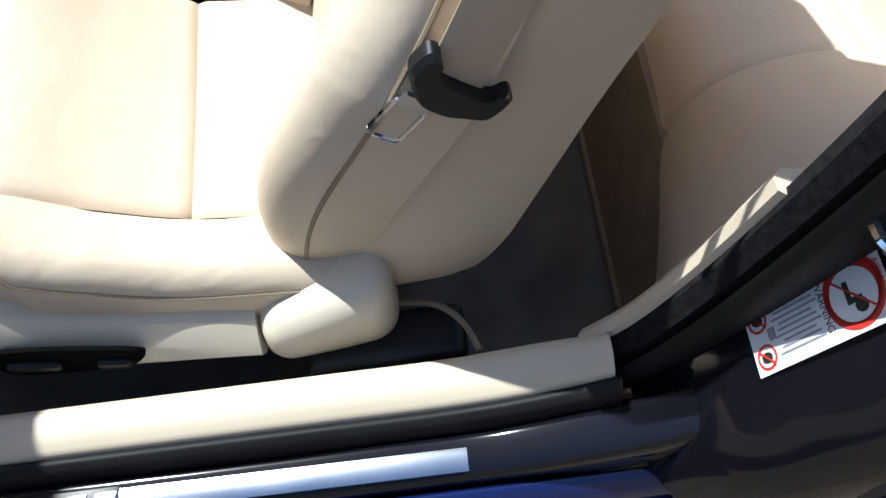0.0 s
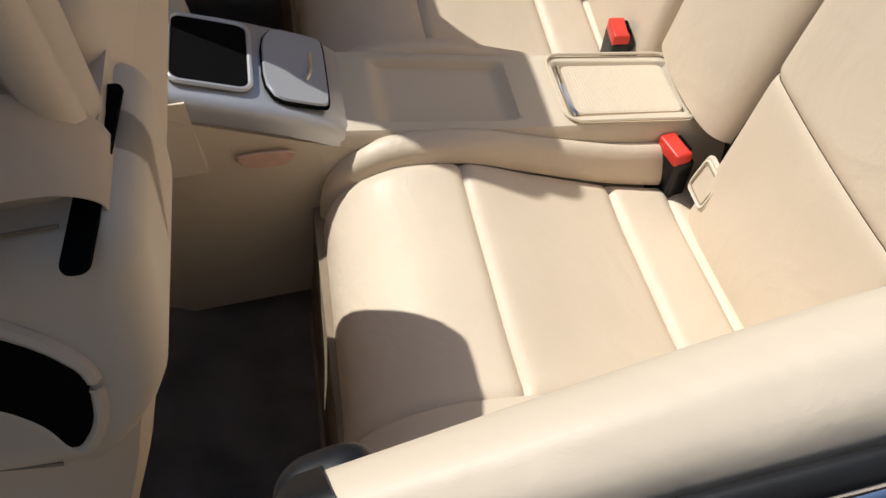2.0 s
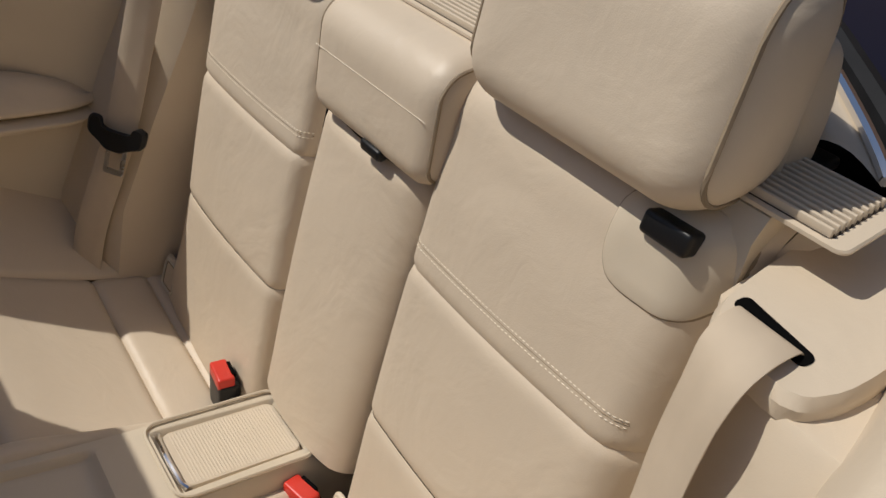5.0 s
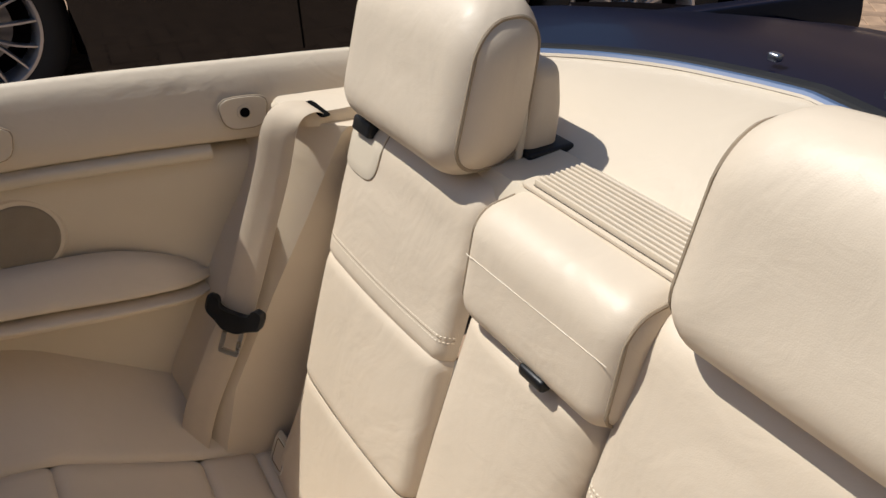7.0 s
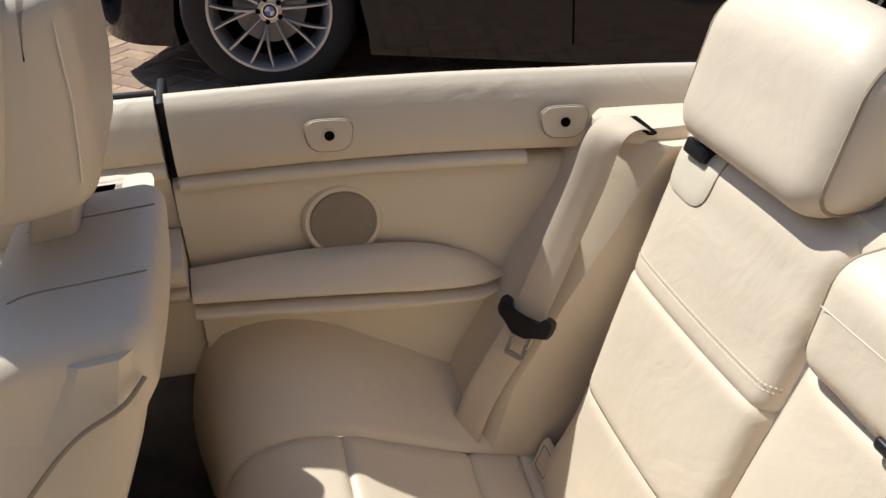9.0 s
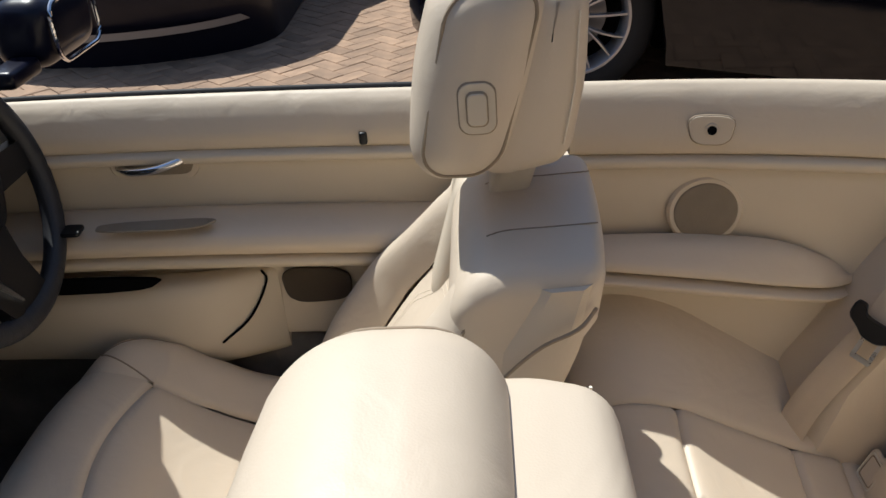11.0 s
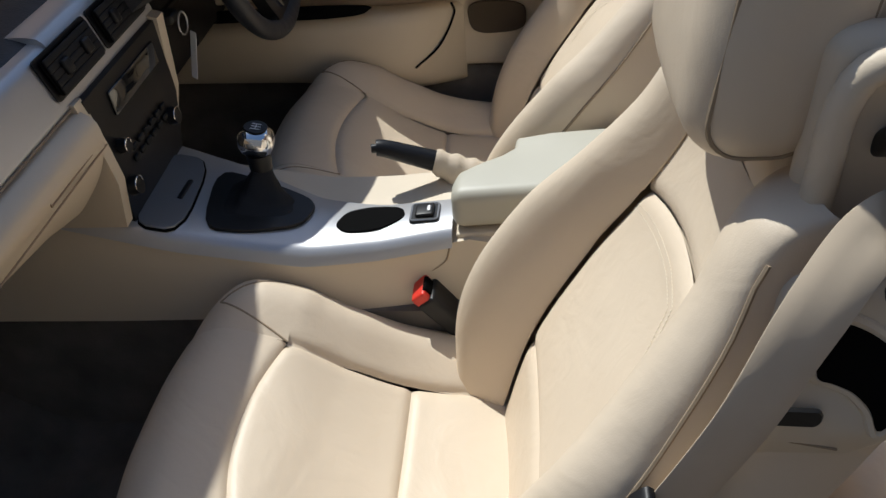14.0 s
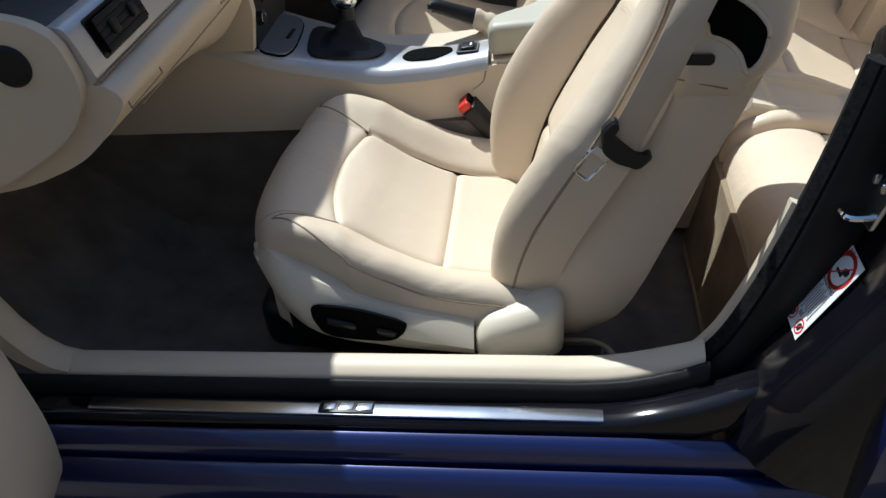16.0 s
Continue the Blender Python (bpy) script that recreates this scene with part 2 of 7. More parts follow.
def tube(name, pts, r, mat, parent=None, label="", seg=8, r_end=None):
    pts = [Vector(p) for p in pts]
    rings = []
    up = Vector((0.123, 0.31, 0.94))
    for i, p in enumerate(pts):
        d = (pts[min(i + 1, len(pts) - 1)] - pts[max(i - 1, 0)]).normalized()
        a = d.cross(up).normalized()
        b = d.cross(a)
        k = r if r_end is None else r + (r_end - r) * i / (len(pts) - 1)
        rings.append([p + a * (k * math.cos(2 * math.pi * q / seg)) + b * (k * math.sin(2 * math.pi * q / seg)) for q in range(seg)])
    v, f = loft(rings)
    return add_mesh(name, v, f, mat, parent, label)

def piping(name, size, r, end, place, mat, parent, rad=0.0022):
    """A cord round the end face of a rounded box; end is -1 or 1 along y."""
    hx, hz, ry = size[0] / 2 - 0.30 * r, size[2] / 2 - 0.30 * r, 0.70 * r
    y = end * (size[1] / 2 - r + 0.72 * r)
    path = [Vector(place(a, y, b)) for a, b in rounded(2 * hx, 2 * hz, ry, 7)]
    return tube(name, path + [path[0]], rad, mat, parent, seg=6)

def smooth_line(pts, n=24):
    pts = [Vector(p) for p in pts]
    keys = [(i / (len(pts) - 1), *p) for i, p in enumerate(pts)]
    f = curve_of(keys) if len(pts) > 2 else (lambda t: pts[0].lerp(pts[1], t))
    return [Vector(f(i / n)) for i in range(n + 1)]

def dashes(name, pts, mat, parent, long=0.0032, gap=0.0018, r=0.0005):
    """A sewn line: short threads one after another along a line, in one mesh."""
    pts = [Vector(p) for p in pts]
    run = [0.0]
    for p, q in zip(pts, pts[1:]):
        run.append(run[-1] + (q - p).length)
    def at(s):
        return Vector([float(np.interp(s, run, [p[k] for p in pts])) for k in range(3)])
    vs, fs, s = [], [], 0.0
    while s + long < run[-1]:
        p, q = at(s), at(s + long)
        ax = (q - p).normalized()
        n = ax.cross(Vector((0.2, 0.3, 0.93))).normalized()
        m = ax.cross(n)
        k = len(vs)
        for w, o in ((0.3, p), (1.0, p.lerp(q, 0.3)), (1.0, p.lerp(q, 0.7)), (0.3, q)):
            vs += [o + n * r * w, o + m * r * w, o - n * r * w, o - m * r * w]
        for i in range(3):
            for j in range(4):
                fs.append((k + 4 * i + j, k + 4 * i + (j + 1) % 4, k + 4 * i + 4 + (j + 1) % 4, k + 4 * i + 4 + j))
        s += long + gap
    return add_mesh(name, vs, fs, mat, parent)

def strap(name, line, across, width, thick, mat, parent=None, label=""):
    """A band of webbing along a line; across(i) gives the direction of its width."""
    rings = []
    for i, p in enumerate(line):
        d = (line[min(i + 1, len(line) - 1)] - line[max(i - 1, 0)]).normalized()
        a = Vector(across(i / (len(line) - 1)))
        a = (a - d * a.dot(d)).normalized()
        nn = d.cross(a)
        h, t = width / 2, thick / 2
        rings.append([p + a * x + nn * z for x, z in ((-h, -t * 0.4), (-h * 0.97, -t), (-h * 0.3, -t), (h * 0.3, -t), (h * 0.97, -t), (h, -t * 0.4), (h, t * 0.4), (h * 0.97, t), (h * 0.3, t), (-h * 0.3, t), (-h * 0.97, t), (-h, t * 0.4))])
    v, f = loft(rings)
    return add_mesh(name, v, f, mat, parent, label)

def plate(name, outline, origin, ax, ay, thick, mat, parent=None, label="", bevel=0.0015):
    """A thin plate with a softened rim: outline in the plane of ax, ay, thick along their cross product."""
    o, ax, ay = Vector(origin), Vector(ax).normalized(), Vector(ay)
    ay = (ay - ax * ay.dot(ax)).normalized()
    nz = ax.cross(ay)
    c = Vector((sum(p[0] for p in outline) / len(outline), sum(p[1] for p in outline) / len(outline)))
    size = max((Vector(p) - c).length for p in outline)
    k = 1 - min(0.4, bevel / size)
    rings = []
    for z, q in ((0, 1), (thick - bevel, 1), (thick, k)):
        rings.append([o + ax * (c.x + (p[0] - c.x) * q) + ay * (c.y + (p[1] - c.y) * q) + nz * z for p in outline])
    v, f = loft(rings)
    return add_mesh(name, v, f, mat, parent, label)

def rounded(w, h, r, seg=5, skew=0.0):
    pts = []
    for cx, cy, a0 in ((w / 2 - r, h / 2 - r, 0), (-w / 2 + r, h / 2 - r, 90), (-w / 2 + r, -h / 2 + r, 180), (w / 2 - r, -h / 2 + r, 270)):
        for i in range(seg + 1):
            a = radians(a0 + 90 * i / seg)
            x, y = cx + r * math.cos(a), cy + r * math.sin(a)
            pts.append((x + skew * y, y))
    return pts

def circle(r, seg=32, rx=1.0):
    return [(r * rx * math.cos(2 * math.pi * i / seg), r * math.sin(2 * math.pi * i / seg)) for i in range(seg)]

def section(profiles, mat, name, parent=None, label="", closed=True, caps=True):
    """A part lofted through outlines (lists of (x, y, z)) of equal count."""
    v, f = loft([[Vector(p) for p in r] for r in profiles], closed, caps)
    return add_mesh(name, v, f, mat, parent, label)

def along_x(name, keys, mat, parent=None, label="", n=24, fine=3):
    """A trim whose outline in y and z changes along x: keys are (x, [(y, z), ...])."""
    k = curve_of([(x, *[c for p in prof for c in p]) for x, prof in keys]) if len(keys) > 2 else None
    xs = np.linspace(keys[0][0], keys[-1][0], n + 1)
    rings = []
    for x in xs:
        if k is not None:
            flat = k(x)
        else:
            q = (x - keys[0][0]) / (keys[1][0] - keys[0][0])
            flat = [a + (b - a) * q for a, b in zip([c for p in keys[0][1] for c in p], [c for p in keys[1][1] for c in p])]
        prof = [(flat[2 * i], flat[2 * i + 1]) for i in range(len(flat) // 2)]
        rings.append([Vector((x, *p)) for p in round_profile(prof, fine)])
    v, f = loft(rings)
    return add_mesh(name, v, f, mat, parent, label)

def round_profile(prof, times):
    """Corner cutting, so that an outline gets soft edges."""
    for _ in range(times):
        out = []
        for i, p in enumerate(prof):
            q = prof[(i + 1) % len(prof)]
            out += [(p[0] * 0.8 + q[0] * 0.2, p[1] * 0.8 + q[1] * 0.2), (p[0] * 0.2 + q[0] * 0.8, p[1] * 0.2 + q[1] * 0.8)]
        prof = out
    return prof

C = 0.89                          # middle of the car

# ---- front seats ----
cush_line = curve_of([(0, -0.585, 0.375), (0.08, -0.602, 0.43), (0.15, -0.590, 0.480), (0.22, -0.548, 0.505), (0.35, -0.445, 0.482), (0.52, -0.362, 0.432), (0.7, -0.283, 0.395), (0.86, -0.20, 0.383), (1.0, -0.12, 0.375)])
back_line = curve_of([(0, -0.155, 0.36), (0.25, -0.112, 0.50), (0.5, -0.048, 0.625), (0.7, 0.004, 0.715), (0.85, 0.042, 0.80), (0.92, 0.056, 0.846), (0.965, 0.072, 0.872), (1.0, 0.10, 0.884)])

def front_seat(yc, sgn, name, label, recline=0.0, lift=0.0, forward=0.0, hoop_low=0.0):
    """yc: middle of the seat; sgn: +1 where the car's middle lies towards +y. u runs from the door to the middle."""
    seat = thing(name, label, "car seat", "front seats")
    side = 1 if sgn > 0 else -1

    bolster = curve_of([(0, 0, 0.004), (0.2, 0.028, 0.024), (0.40, 0.055, 0.040), (0.58, 0.078, 0.040), (0.72, 0.094, 0.022), (0.86, 0.100, -0.025), (1.0, 0.096, -0.070)])
    def F(s, t):
        a = abs(t)
        s = s - (0.030 * (1 - (2 * a) ** 2) * math.exp(-((s - 0.35) / 0.10) ** 2) if a < 0.5 else 0.0)
        x, z = cush_line(s)
        front = max(0.0, min(1.0, (0.42 - s) / 0.25))
        mid = 0.141
        if a <= 0.5:
            u, up = mid * a / 0.5, 0.004 * (a / 0.5) ** 2
        else:
            du, up = bolster((a - 0.5) / 0.5)
            du *= 1 - (0.30 if t < 0 else 0.10) * front
            u = mid + du
            up = up * (0.35 + 0.65 * min(1.0, max(0.0, (s - 0.1) / 0.45))) * (1.0 - 0.25 * max(0.0, (s - 0.7) / 0.3)) if up > 0 else up
        x += front * (0.095 if t < 0 else 0.065) * (u / 0.25) ** 2.6
        return (x, yc + sgn * math.copysign(u, t), z + up)

    E4 = (1, 1, 1, 1)
    put_patch("seat_panel", F, (0.35, 0.7, -0.5, 0.5), LEATHER, seat, side=side, edges=E4, tuck=0.006)
    put_patch("rear_seat_panel", F, (0.7, 1.0, -0.5, 0.5), LEATHER, seat, side=side, edges=(1, 0, 1, 1), tuck=0.006)
    put_patch("front_roll", F, (0.0, 0.35, -0.5, 0.5), LEATHER, seat, side=side, edges=(0, 1, 0, 0), tuck=0.006)
    for sg in (-1, 1):
        box = (0.35, 1.0, 0.5, 1.0) if sg > 0 else (0.35, 1.0, -1.0, -0.5)
        put_patch("side_bolster", F, box, LEATHER, seat, side=side, edges=(0, 0, 1, 0) if sg > 0 else (0, 0, 0, 1), tuck=0.006, n=36)
        pts = [Vector(F(s, sg * (0.865 - 0.20 * max(0.0, (0.34 - s) / 0.14) ** 1.5))) for s in np.linspace(0.20, 0.97, 40)]
        tube("cushion_piping", pts, 0.0015, GROOVE, seat, seg=6)
        box = (0.0, 0.35, 0.5, 1.0) if sg > 0 else (0.0, 0.35, -1.0, -0.5)
        put_patch("front_corner", F, box, LEATHER, seat, side=side, edges=(0, 0, 0, 0), tuck=0.005)
        tube("front_seam", [Vector(F(s, sg * (0.5 + 0.165 * (0.35 - s) / 0.15))) for s in np.linspace(0.20, 0.35, 12)], 0.0014, GROOVE, seat, seg=6)
    # seat base under the cushion, with its plastic side cover
    def base(x, y, z):
        return (-0.36 + x, yc + y, 0.305 + z - 0.05 * (x / 0.5))
    v, f = soft_box((0.44, 0.42, 0.10), 0.03, base)
    add_mesh("seat_base", v, f, BLACK, seat)
    ys = yc - sgn * 0.262
    top = curve_of([(-0.572, 0.468), (-0.545, 0.486), (-0.476, 0.472), (-0.37, 0.420), (-0.226, 0.379)])
    bot = curve_of([(-0.572, 0.448), (-0.548, 0.412), (-0.518, 0.390), (-0.462, 0.357), (-0.351, 0.330), (-0.226, 0.316)])
    rings = []
    for x in np.linspace(-0.570, -0.228, 30):
        a, b = top(x)[0], bot(x)[0]
        e = 0.085 * max(0, (-0.45 - x) / 0.115) ** 2.2
        prof = [(0.09, a), (0.012 + e, a - 0.004), (-0.004 + e, a - 0.02), (-0.012 + e, (a + b) / 2), (-0.004 + e, b + 0.015), (0.02 + e, b), (0.09, b)]
        rings.append([(x, ys + sgn * p, q) for p, q in prof])
    section(rings, PALE, "side_cover", seat, "pale beige plastic side cover")
    ctl = [(-0.068, 0.036), (-0.006, 0.030), (0.074, 0.002), (0.066, -0.020), (0.046, -0.038), (-0.054, -0.028), (-0.070, 0.008)]
    ctl = round_profile(ctl, 3)
    sw = plate("control_recess", ctl, (-0.395, ys - sgn * 0.0085, 0.398), (1, 0, 0), (0, 0, 1), 0.004 * sgn, DARKHOLE, seat, "black seat adjuster switch panel")
    for dx, w in ((-0.03, 0.045), (0.035, 0.03)):
        v, f = soft_box((w, 0.012, 0.014), 0.005, lambda x, y, z: (-0.390 + dx + x, ys - sgn * 0.014 + y, 0.392 - 0.26 * (dx + x) + z), 3, 2)
        add_mesh("switch", v, f, BLACK, sw)
    def pv(x, y, z):
        k = (x + 0.065) / 0.13
        up = 0.036 * k if z > 0 else 0.006 * k
        return (-0.161 + x, ys + sgn * (0.029 - 0.010 * max(0.0, 1 - abs(z) / 0.04) + 0.012 * k * k) + y, 0.342 + z * (1.0 + 0.15 * k) + up)
    v, f = soft_box((0.132, 0.07, 0.082), 0.026, pv, 6, 6)
    add_mesh("hinge_cover", v, f, PALE, seat, "pale beige plastic hinge cover")

    # backrest
    def bk(x, y, z):
        """Leans the backrest and all that sits on it."""
        return Vector((x + recline * (z - 0.37) / 0.5, y, z))
    bol = curve_of([(0, 0, 0.012), (0.15, 0.012, 0.048), (0.35, 0.034, 0.096), (0.5, 0.052, 0.104), (0.68, 0.072, 0.086), (0.85, 0.084, 0.045), (1.0, 0.084, -0.03)])
    tall = curve_of([(0, 0.70), (0.12, 0.92), (0.3, 1.0), (0.5, 0.90), (0.7, 0.66), (0.85, 0.44), (1.0, 0.25)])
    def G(s, t):
        a = abs(t)
        w = max(0.0, 1 - abs(s - 0.72) / 0.30)
        if a < 0.5:
            s = s + 0.035 * w * (1 - (2 * a) ** 2.4)
        x, z = back_line(s)
        mid = 0.120 + 0.018 * math.sin(math.pi * min(1, s * 1.1)) - 0.03 * max(0, s - 0.6)
        if a <= 0.5:
            q = a / 0.5
            u, fwd = mid * q, 0.012 * q * q + 0.008 * math.sin(math.pi * min(1, s / 0.7)) * (1 - q * q)
        else:
            du, fw = bol((a - 0.5) / 0.5)
            k = float(tall(s)[0]) * (1.0 if t > 0 else 0.72 + 0.25 * max(0.0, s - 0.4))
            z -= 0.024 * max(0.0, (s - 0.8) / 0.2) if sgn < 0 else 0.0
            u = mid + du * (1 + 0.10 * math.sin(math.pi * s)) - (0.10 if t < 0 else 0.02) * max(0, s - 0.52)
            fwd = 0.012 + (fw - 0.012) * (k if fw > 0.012 else 1)
        n = Vector((-0.90, 0, 0.42))
        return bk(x + n.x * fwd, yc + sgn * math.copysign(u, t), z + n.z * fwd)
    bs = side
    put_patch("lumbar_panel", G, (0.0, 0.25, -0.5, 0.5), LEATHER, seat, side=bs, edges=(0, 1, 1, 1), tuck=0.006, wid=0.020)
    put_patch("back_panel", G, (0.25, 0.72, -0.5, 0.5), LEATHER, seat, side=bs, edges=(1, 1, 1, 1), tuck=0.006, wid=0.020, n=40, m=40)
    put_patch("shoulder_panel", G, (0.72, 1.0, -0.5, 0.5), LEATHER, seat, side=bs, edges=(1, 0, 0, 0), tuck=0.009, wid=0.022)
    for sg in (-1, 1):
        box = (0.0, 0.72, 0.5, 1.0) if sg > 0 else (0.0, 0.72, -1.0, -0.5)
        put_patch("back_bolster", G, box, LEATHER, seat, side=bs, edges=(0, 0, 1, 0) if sg > 0 else (0, 0, 0, 1), tuck=0.002, n=40)
        box = (0.72, 1.0, 0.5, 1.0) if sg > 0 else (0.72, 1.0, -1.0, -0.5)
        put_patch("shoulder", G, box, LEATHER, seat, side=bs, edges=(0, 0, 0, 0), tuck=0.007)
        pts = [Vector(G(s, sg * 0.93)) for s in np.linspace(0.03, 0.93, 34)]
        tube("piping", pts, 0.0022, GROOVE, seat, seg=6)
    if sgn < 0:
        rings = []
        for s in np.linspace(0.08, 0.95, 24):
            p = Vector(G(s, 0.97))
            rings.append([p + Vector((0.002, 0, 0)), p + Vector((0.035, 0.001, -0.004)), p + Vector((0.090, 0.010, -0.010)), p + Vector((0.080, 0.050, -0.010)), p + Vector((0.010, 0.030, 0))])
        section(rings, LEATHER, "bolster_side", seat)
    # double stitching along the rim of the back panel
    for k in (0, 1):
        pts = []
        for q in np.linspace(0, 1, 30):
            t = 0.46 - (0.83 - 0.025 * k) * min(1.0, q * 1.25)
            s = 0.690 - 0.012 * k - 0.05 * max(0.0, q - 0.45) - 0.55 * max(0.0, q - 0.62)
            pts.append(Vector(G(s, t)) + Vector((-0.0004, 0, 0.0002)))
        dashes("stitching", pts, STITCH, seat)
    # rear shell
    bulk = 0.016 if sgn > 0 else 0.0
    rear = curve_of([(0, -0.125, 0.315, -0.055, 0.318), (0.12, -0.125, 0.37, -0.005, 0.375), (0.3, -0.105, 0.47, 0.038, 0.47), (0.55, -0.036, 0.61, 0.095, 0.61), (0.75, 0.016, 0.71, 0.130 + bulk * 0.6, 0.71), (0.88, 0.051, 0.79, 0.150 + bulk, 0.79), (1.0, 0.085, 0.862, 0.153 + bulk * 0.8, 0.866)])
    rings = []
    for s in np.linspace(0, 1, 30):
        xf, zf, xr, zr = rear(s)
        w = float(np.interp(s, [0, 0.1, 0.25, 0.5, 0.75, 1], [0.205, 0.224, 0.227, 0.212, 0.199, 0.196]))
        wo = w - 0.05 * min(1.0, max(0.0, (s - 0.80) / 0.06))
        prof = [(0, -wo + 0.012), (0.3, -wo), (0.75, -wo + 0.001), (0.95, -wo + 0.006), (1.01, -wo + 0.022), (1.02, 0), (1.0, w - 0.030), (0.95, w - 0.006), (0.75, w + 0.008), (0.3, w + 0.008), (0, w - 0.008)]
        rings.append([bk(xf + (xr - xf) * p, yc + sgn * q, zf + (zr - zf) * p) for p, q in prof])
    section(rings, VINYL, "back_shell", seat, "beige moulded rear shell")
    edge = smooth_line([bk(0.153, yc + sgn * 0.196, 0.838), bk(0.135, yc + sgn * 0.214, 0.826), bk(0.098, yc + sgn * 0.2170, 0.805), bk(0.06, yc + sgn * 0.2175, 0.76), bk(0.015, yc + sgn * 0.2180, 0.69), bk(-0.04, yc + sgn * 0.2180, 0.58)], 24)
    tube("shell_edge_seam", edge, 0.0022, GROOVE, seat, seg=6)
    # flat padded deck on top of the backrest
    DK = (0.150, 0.284, 0.07) if sgn > 0 else (0.150, 0.268, 0.135)
    def deck(x, y, z):
        yy = sgn * y + (0.070 if sgn > 0 else 0.064)
        if sgn < 0:
            x += (0.55 if x < 0 else -0.50) * max(0.0, -z)
        drop = 0.030 * max(0.0, (-0.015 - x) / 0.060) ** 2
        x = x * 0.35 if x < 0 and sgn > 0 else x
        k = max(0.0, 1 - (yy / 0.215) ** 2)
        return bk(0.082 + x + 0.012 * k * (1 if x > 0 else 0), yc + sgn * yy, (0.850 if sgn > 0 else 0.8095) + z + ((0.016 * k - drop) if z > 0 else 0) + 0.06 * x)
    v, f = soft_box(DK, 0.020 if sgn > 0 else 0.026, deck, 6, 8)
    dk0 = add_mesh("top_deck", v, f, LEATHER, seat, "flat padded leather top of the backrest")
    for q in (-0.06, 0.055):
        line = [deck(x, sgn * q, DK[2] / 2 + 0.0003) for x in np.linspace(-0.040, 0.066, 12)]
        tube("deck_seam", line, 0.0009, GROOVE, dk0, seg=5)
    # belt tower at the door side, with its dark pocket, switch and slot
    yo = yc - sgn * 0.210
    def ease(q):
        q = min(1.0, max(0.0, q))
        return q * q * (3 - 2 * q)
    def tower(x, y, z):
        z -= 0.022
        ty = y + (0.34 * max(0.0, z + 0.028) + 0.020 * ease((-0.034 - z) / 0.075) if y < 0 else 0)
        if x > 0 and sgn > 0:
            x *= 1 - 0.72 * ease((-0.002 - z) / 0.085)
        return bk((0.106 if sgn > 0 else 0.066) + x + 0.16 * z, yo + sgn * 0.085 + sgn * ty, (0.782 if sgn > 0 else 0.790) + z)
    v, f = soft_box((0.132, 0.165, 0.194), 0.022 if sgn > 0 else 0.032, tower, 6, 14)
    add_mesh("belt_tower", v, f, PLASTIC, seat, "beige plastic belt outlet tower")
    pocket = [(-0.045, 0.041), (-0.032, 0.043), (-0.007, 0.035), (0.015, 0.018), (0.029, -0.001), (0.0225, -0.030), (0.008, -0.047), (0.0015, -0.026), (-0.012, -0.012), (-0.027, -0.005), (-0.037, -0.003), (-0.039, 0.0106), (-0.044, 0.0126)]
    # black plate painted on for the shaded cavity; the tower has no hole
    plate("pocket", round_profile(pocket, 2), bk(0.111, yo + sgn * 0.0150, 0.795), (1, 0, 0), (0, sgn * 0.34, 1), 0.004, DARKHOLE, seat, "black plate standing for the shaded cavity under the belt outlet")
    rim = [bk(0.111 + a * 1.05, yo + sgn * (0.0165 + 0.34 * b), 0.795 + b * 1.05) for a, b in round_profile(pocket, 3)]
    tube("pocket_rim", rim + [rim[0]], 0.0048, PLASTIC, seat, seg=8)
    tube("tower_seam", [bk(x, yo + sgn * 0.0055, 0.739 - 0.25 * (x - 0.045)) for x in np.linspace(0.030, 0.100, 8)], 0.0012, GROOVE, seat, seg=5)
    pl = plate("release_switch", rounded(0.040, 0.015, 0.006), bk(0.060, yo + sgn * 0.0015, 0.768), (1, 0, -0.05), (0, sgn * 0.1, 1), 0.004, BLACK, seat, "black easy-entry switch")
    sa = Vector((0.10, sgn, 0.05)).normalized()
    so = bk(0.163 if sgn > 0 else 0.105, yo + sgn * 0.078, 0.8565 - hoop_low * 0.1)
    # flat plate, its black standing for the shade in the slot
    plate("slot", rounded(0.013, 0.108, 0.005), so, (1, -0.10 * sgn, 0.0), sa, 0.0022 * sgn, DARKHOLE, seat, "dark plate standing for the belt slot", bevel=0.0006)
    tube("ledge_seam", [bk(x, yo + sgn * 0.050, 0.8573) for x in np.linspace(0.062, 0.150, 8)], 0.0010, GROOVE, seat, seg=5)
    # upright hoop of the belt tower, between the belt and the headrest
    def hoop(x, y, z):
        return bk((0.116 if sgn > 0 else 0.082) + x * (1 if sgn > 0 else 0.8) + (0.06 * z if x > 0 else 0), yo + sgn * ((0.112 if sgn > 0 else 0.099) + y), (0.905 if sgn > 0 else 0.895) + z * (1 - hoop_low * 3.4) - hoop_low * 0.65)
    v, f = soft_box((0.108 if sgn > 0 else 0.140, 0.038, 0.210), 0.020, hoop, 5, 4)
    hp_ = add_mesh("belt_hoop", v, f, VINYL, seat, "upright padded hoop beside the headrest")
    hw = 0.041 if sgn > 0 else 0.057
    rim = smooth_line([hoop(-hw, -0.016, -0.08), hoop(-hw - 0.001, -0.024, 0.0), hoop(-hw, -0.026, 0.06), hoop(-hw * 0.6, -0.026, 0.088), hoop(hw * 0.55, -0.026, 0.089), hoop(hw * 0.93, -0.026, 0.06), hoop(hw, -0.024, 0.0), hoop(hw, -0.016, -0.04)], 40)
    tube("hoop_rim", rim, 0.0115, VINYL, hp_, seg=10)
    # headrest
    HS = (0.112, 0.268, 0.214) if sgn < 0 else (0.112, 0.246, 0.198)
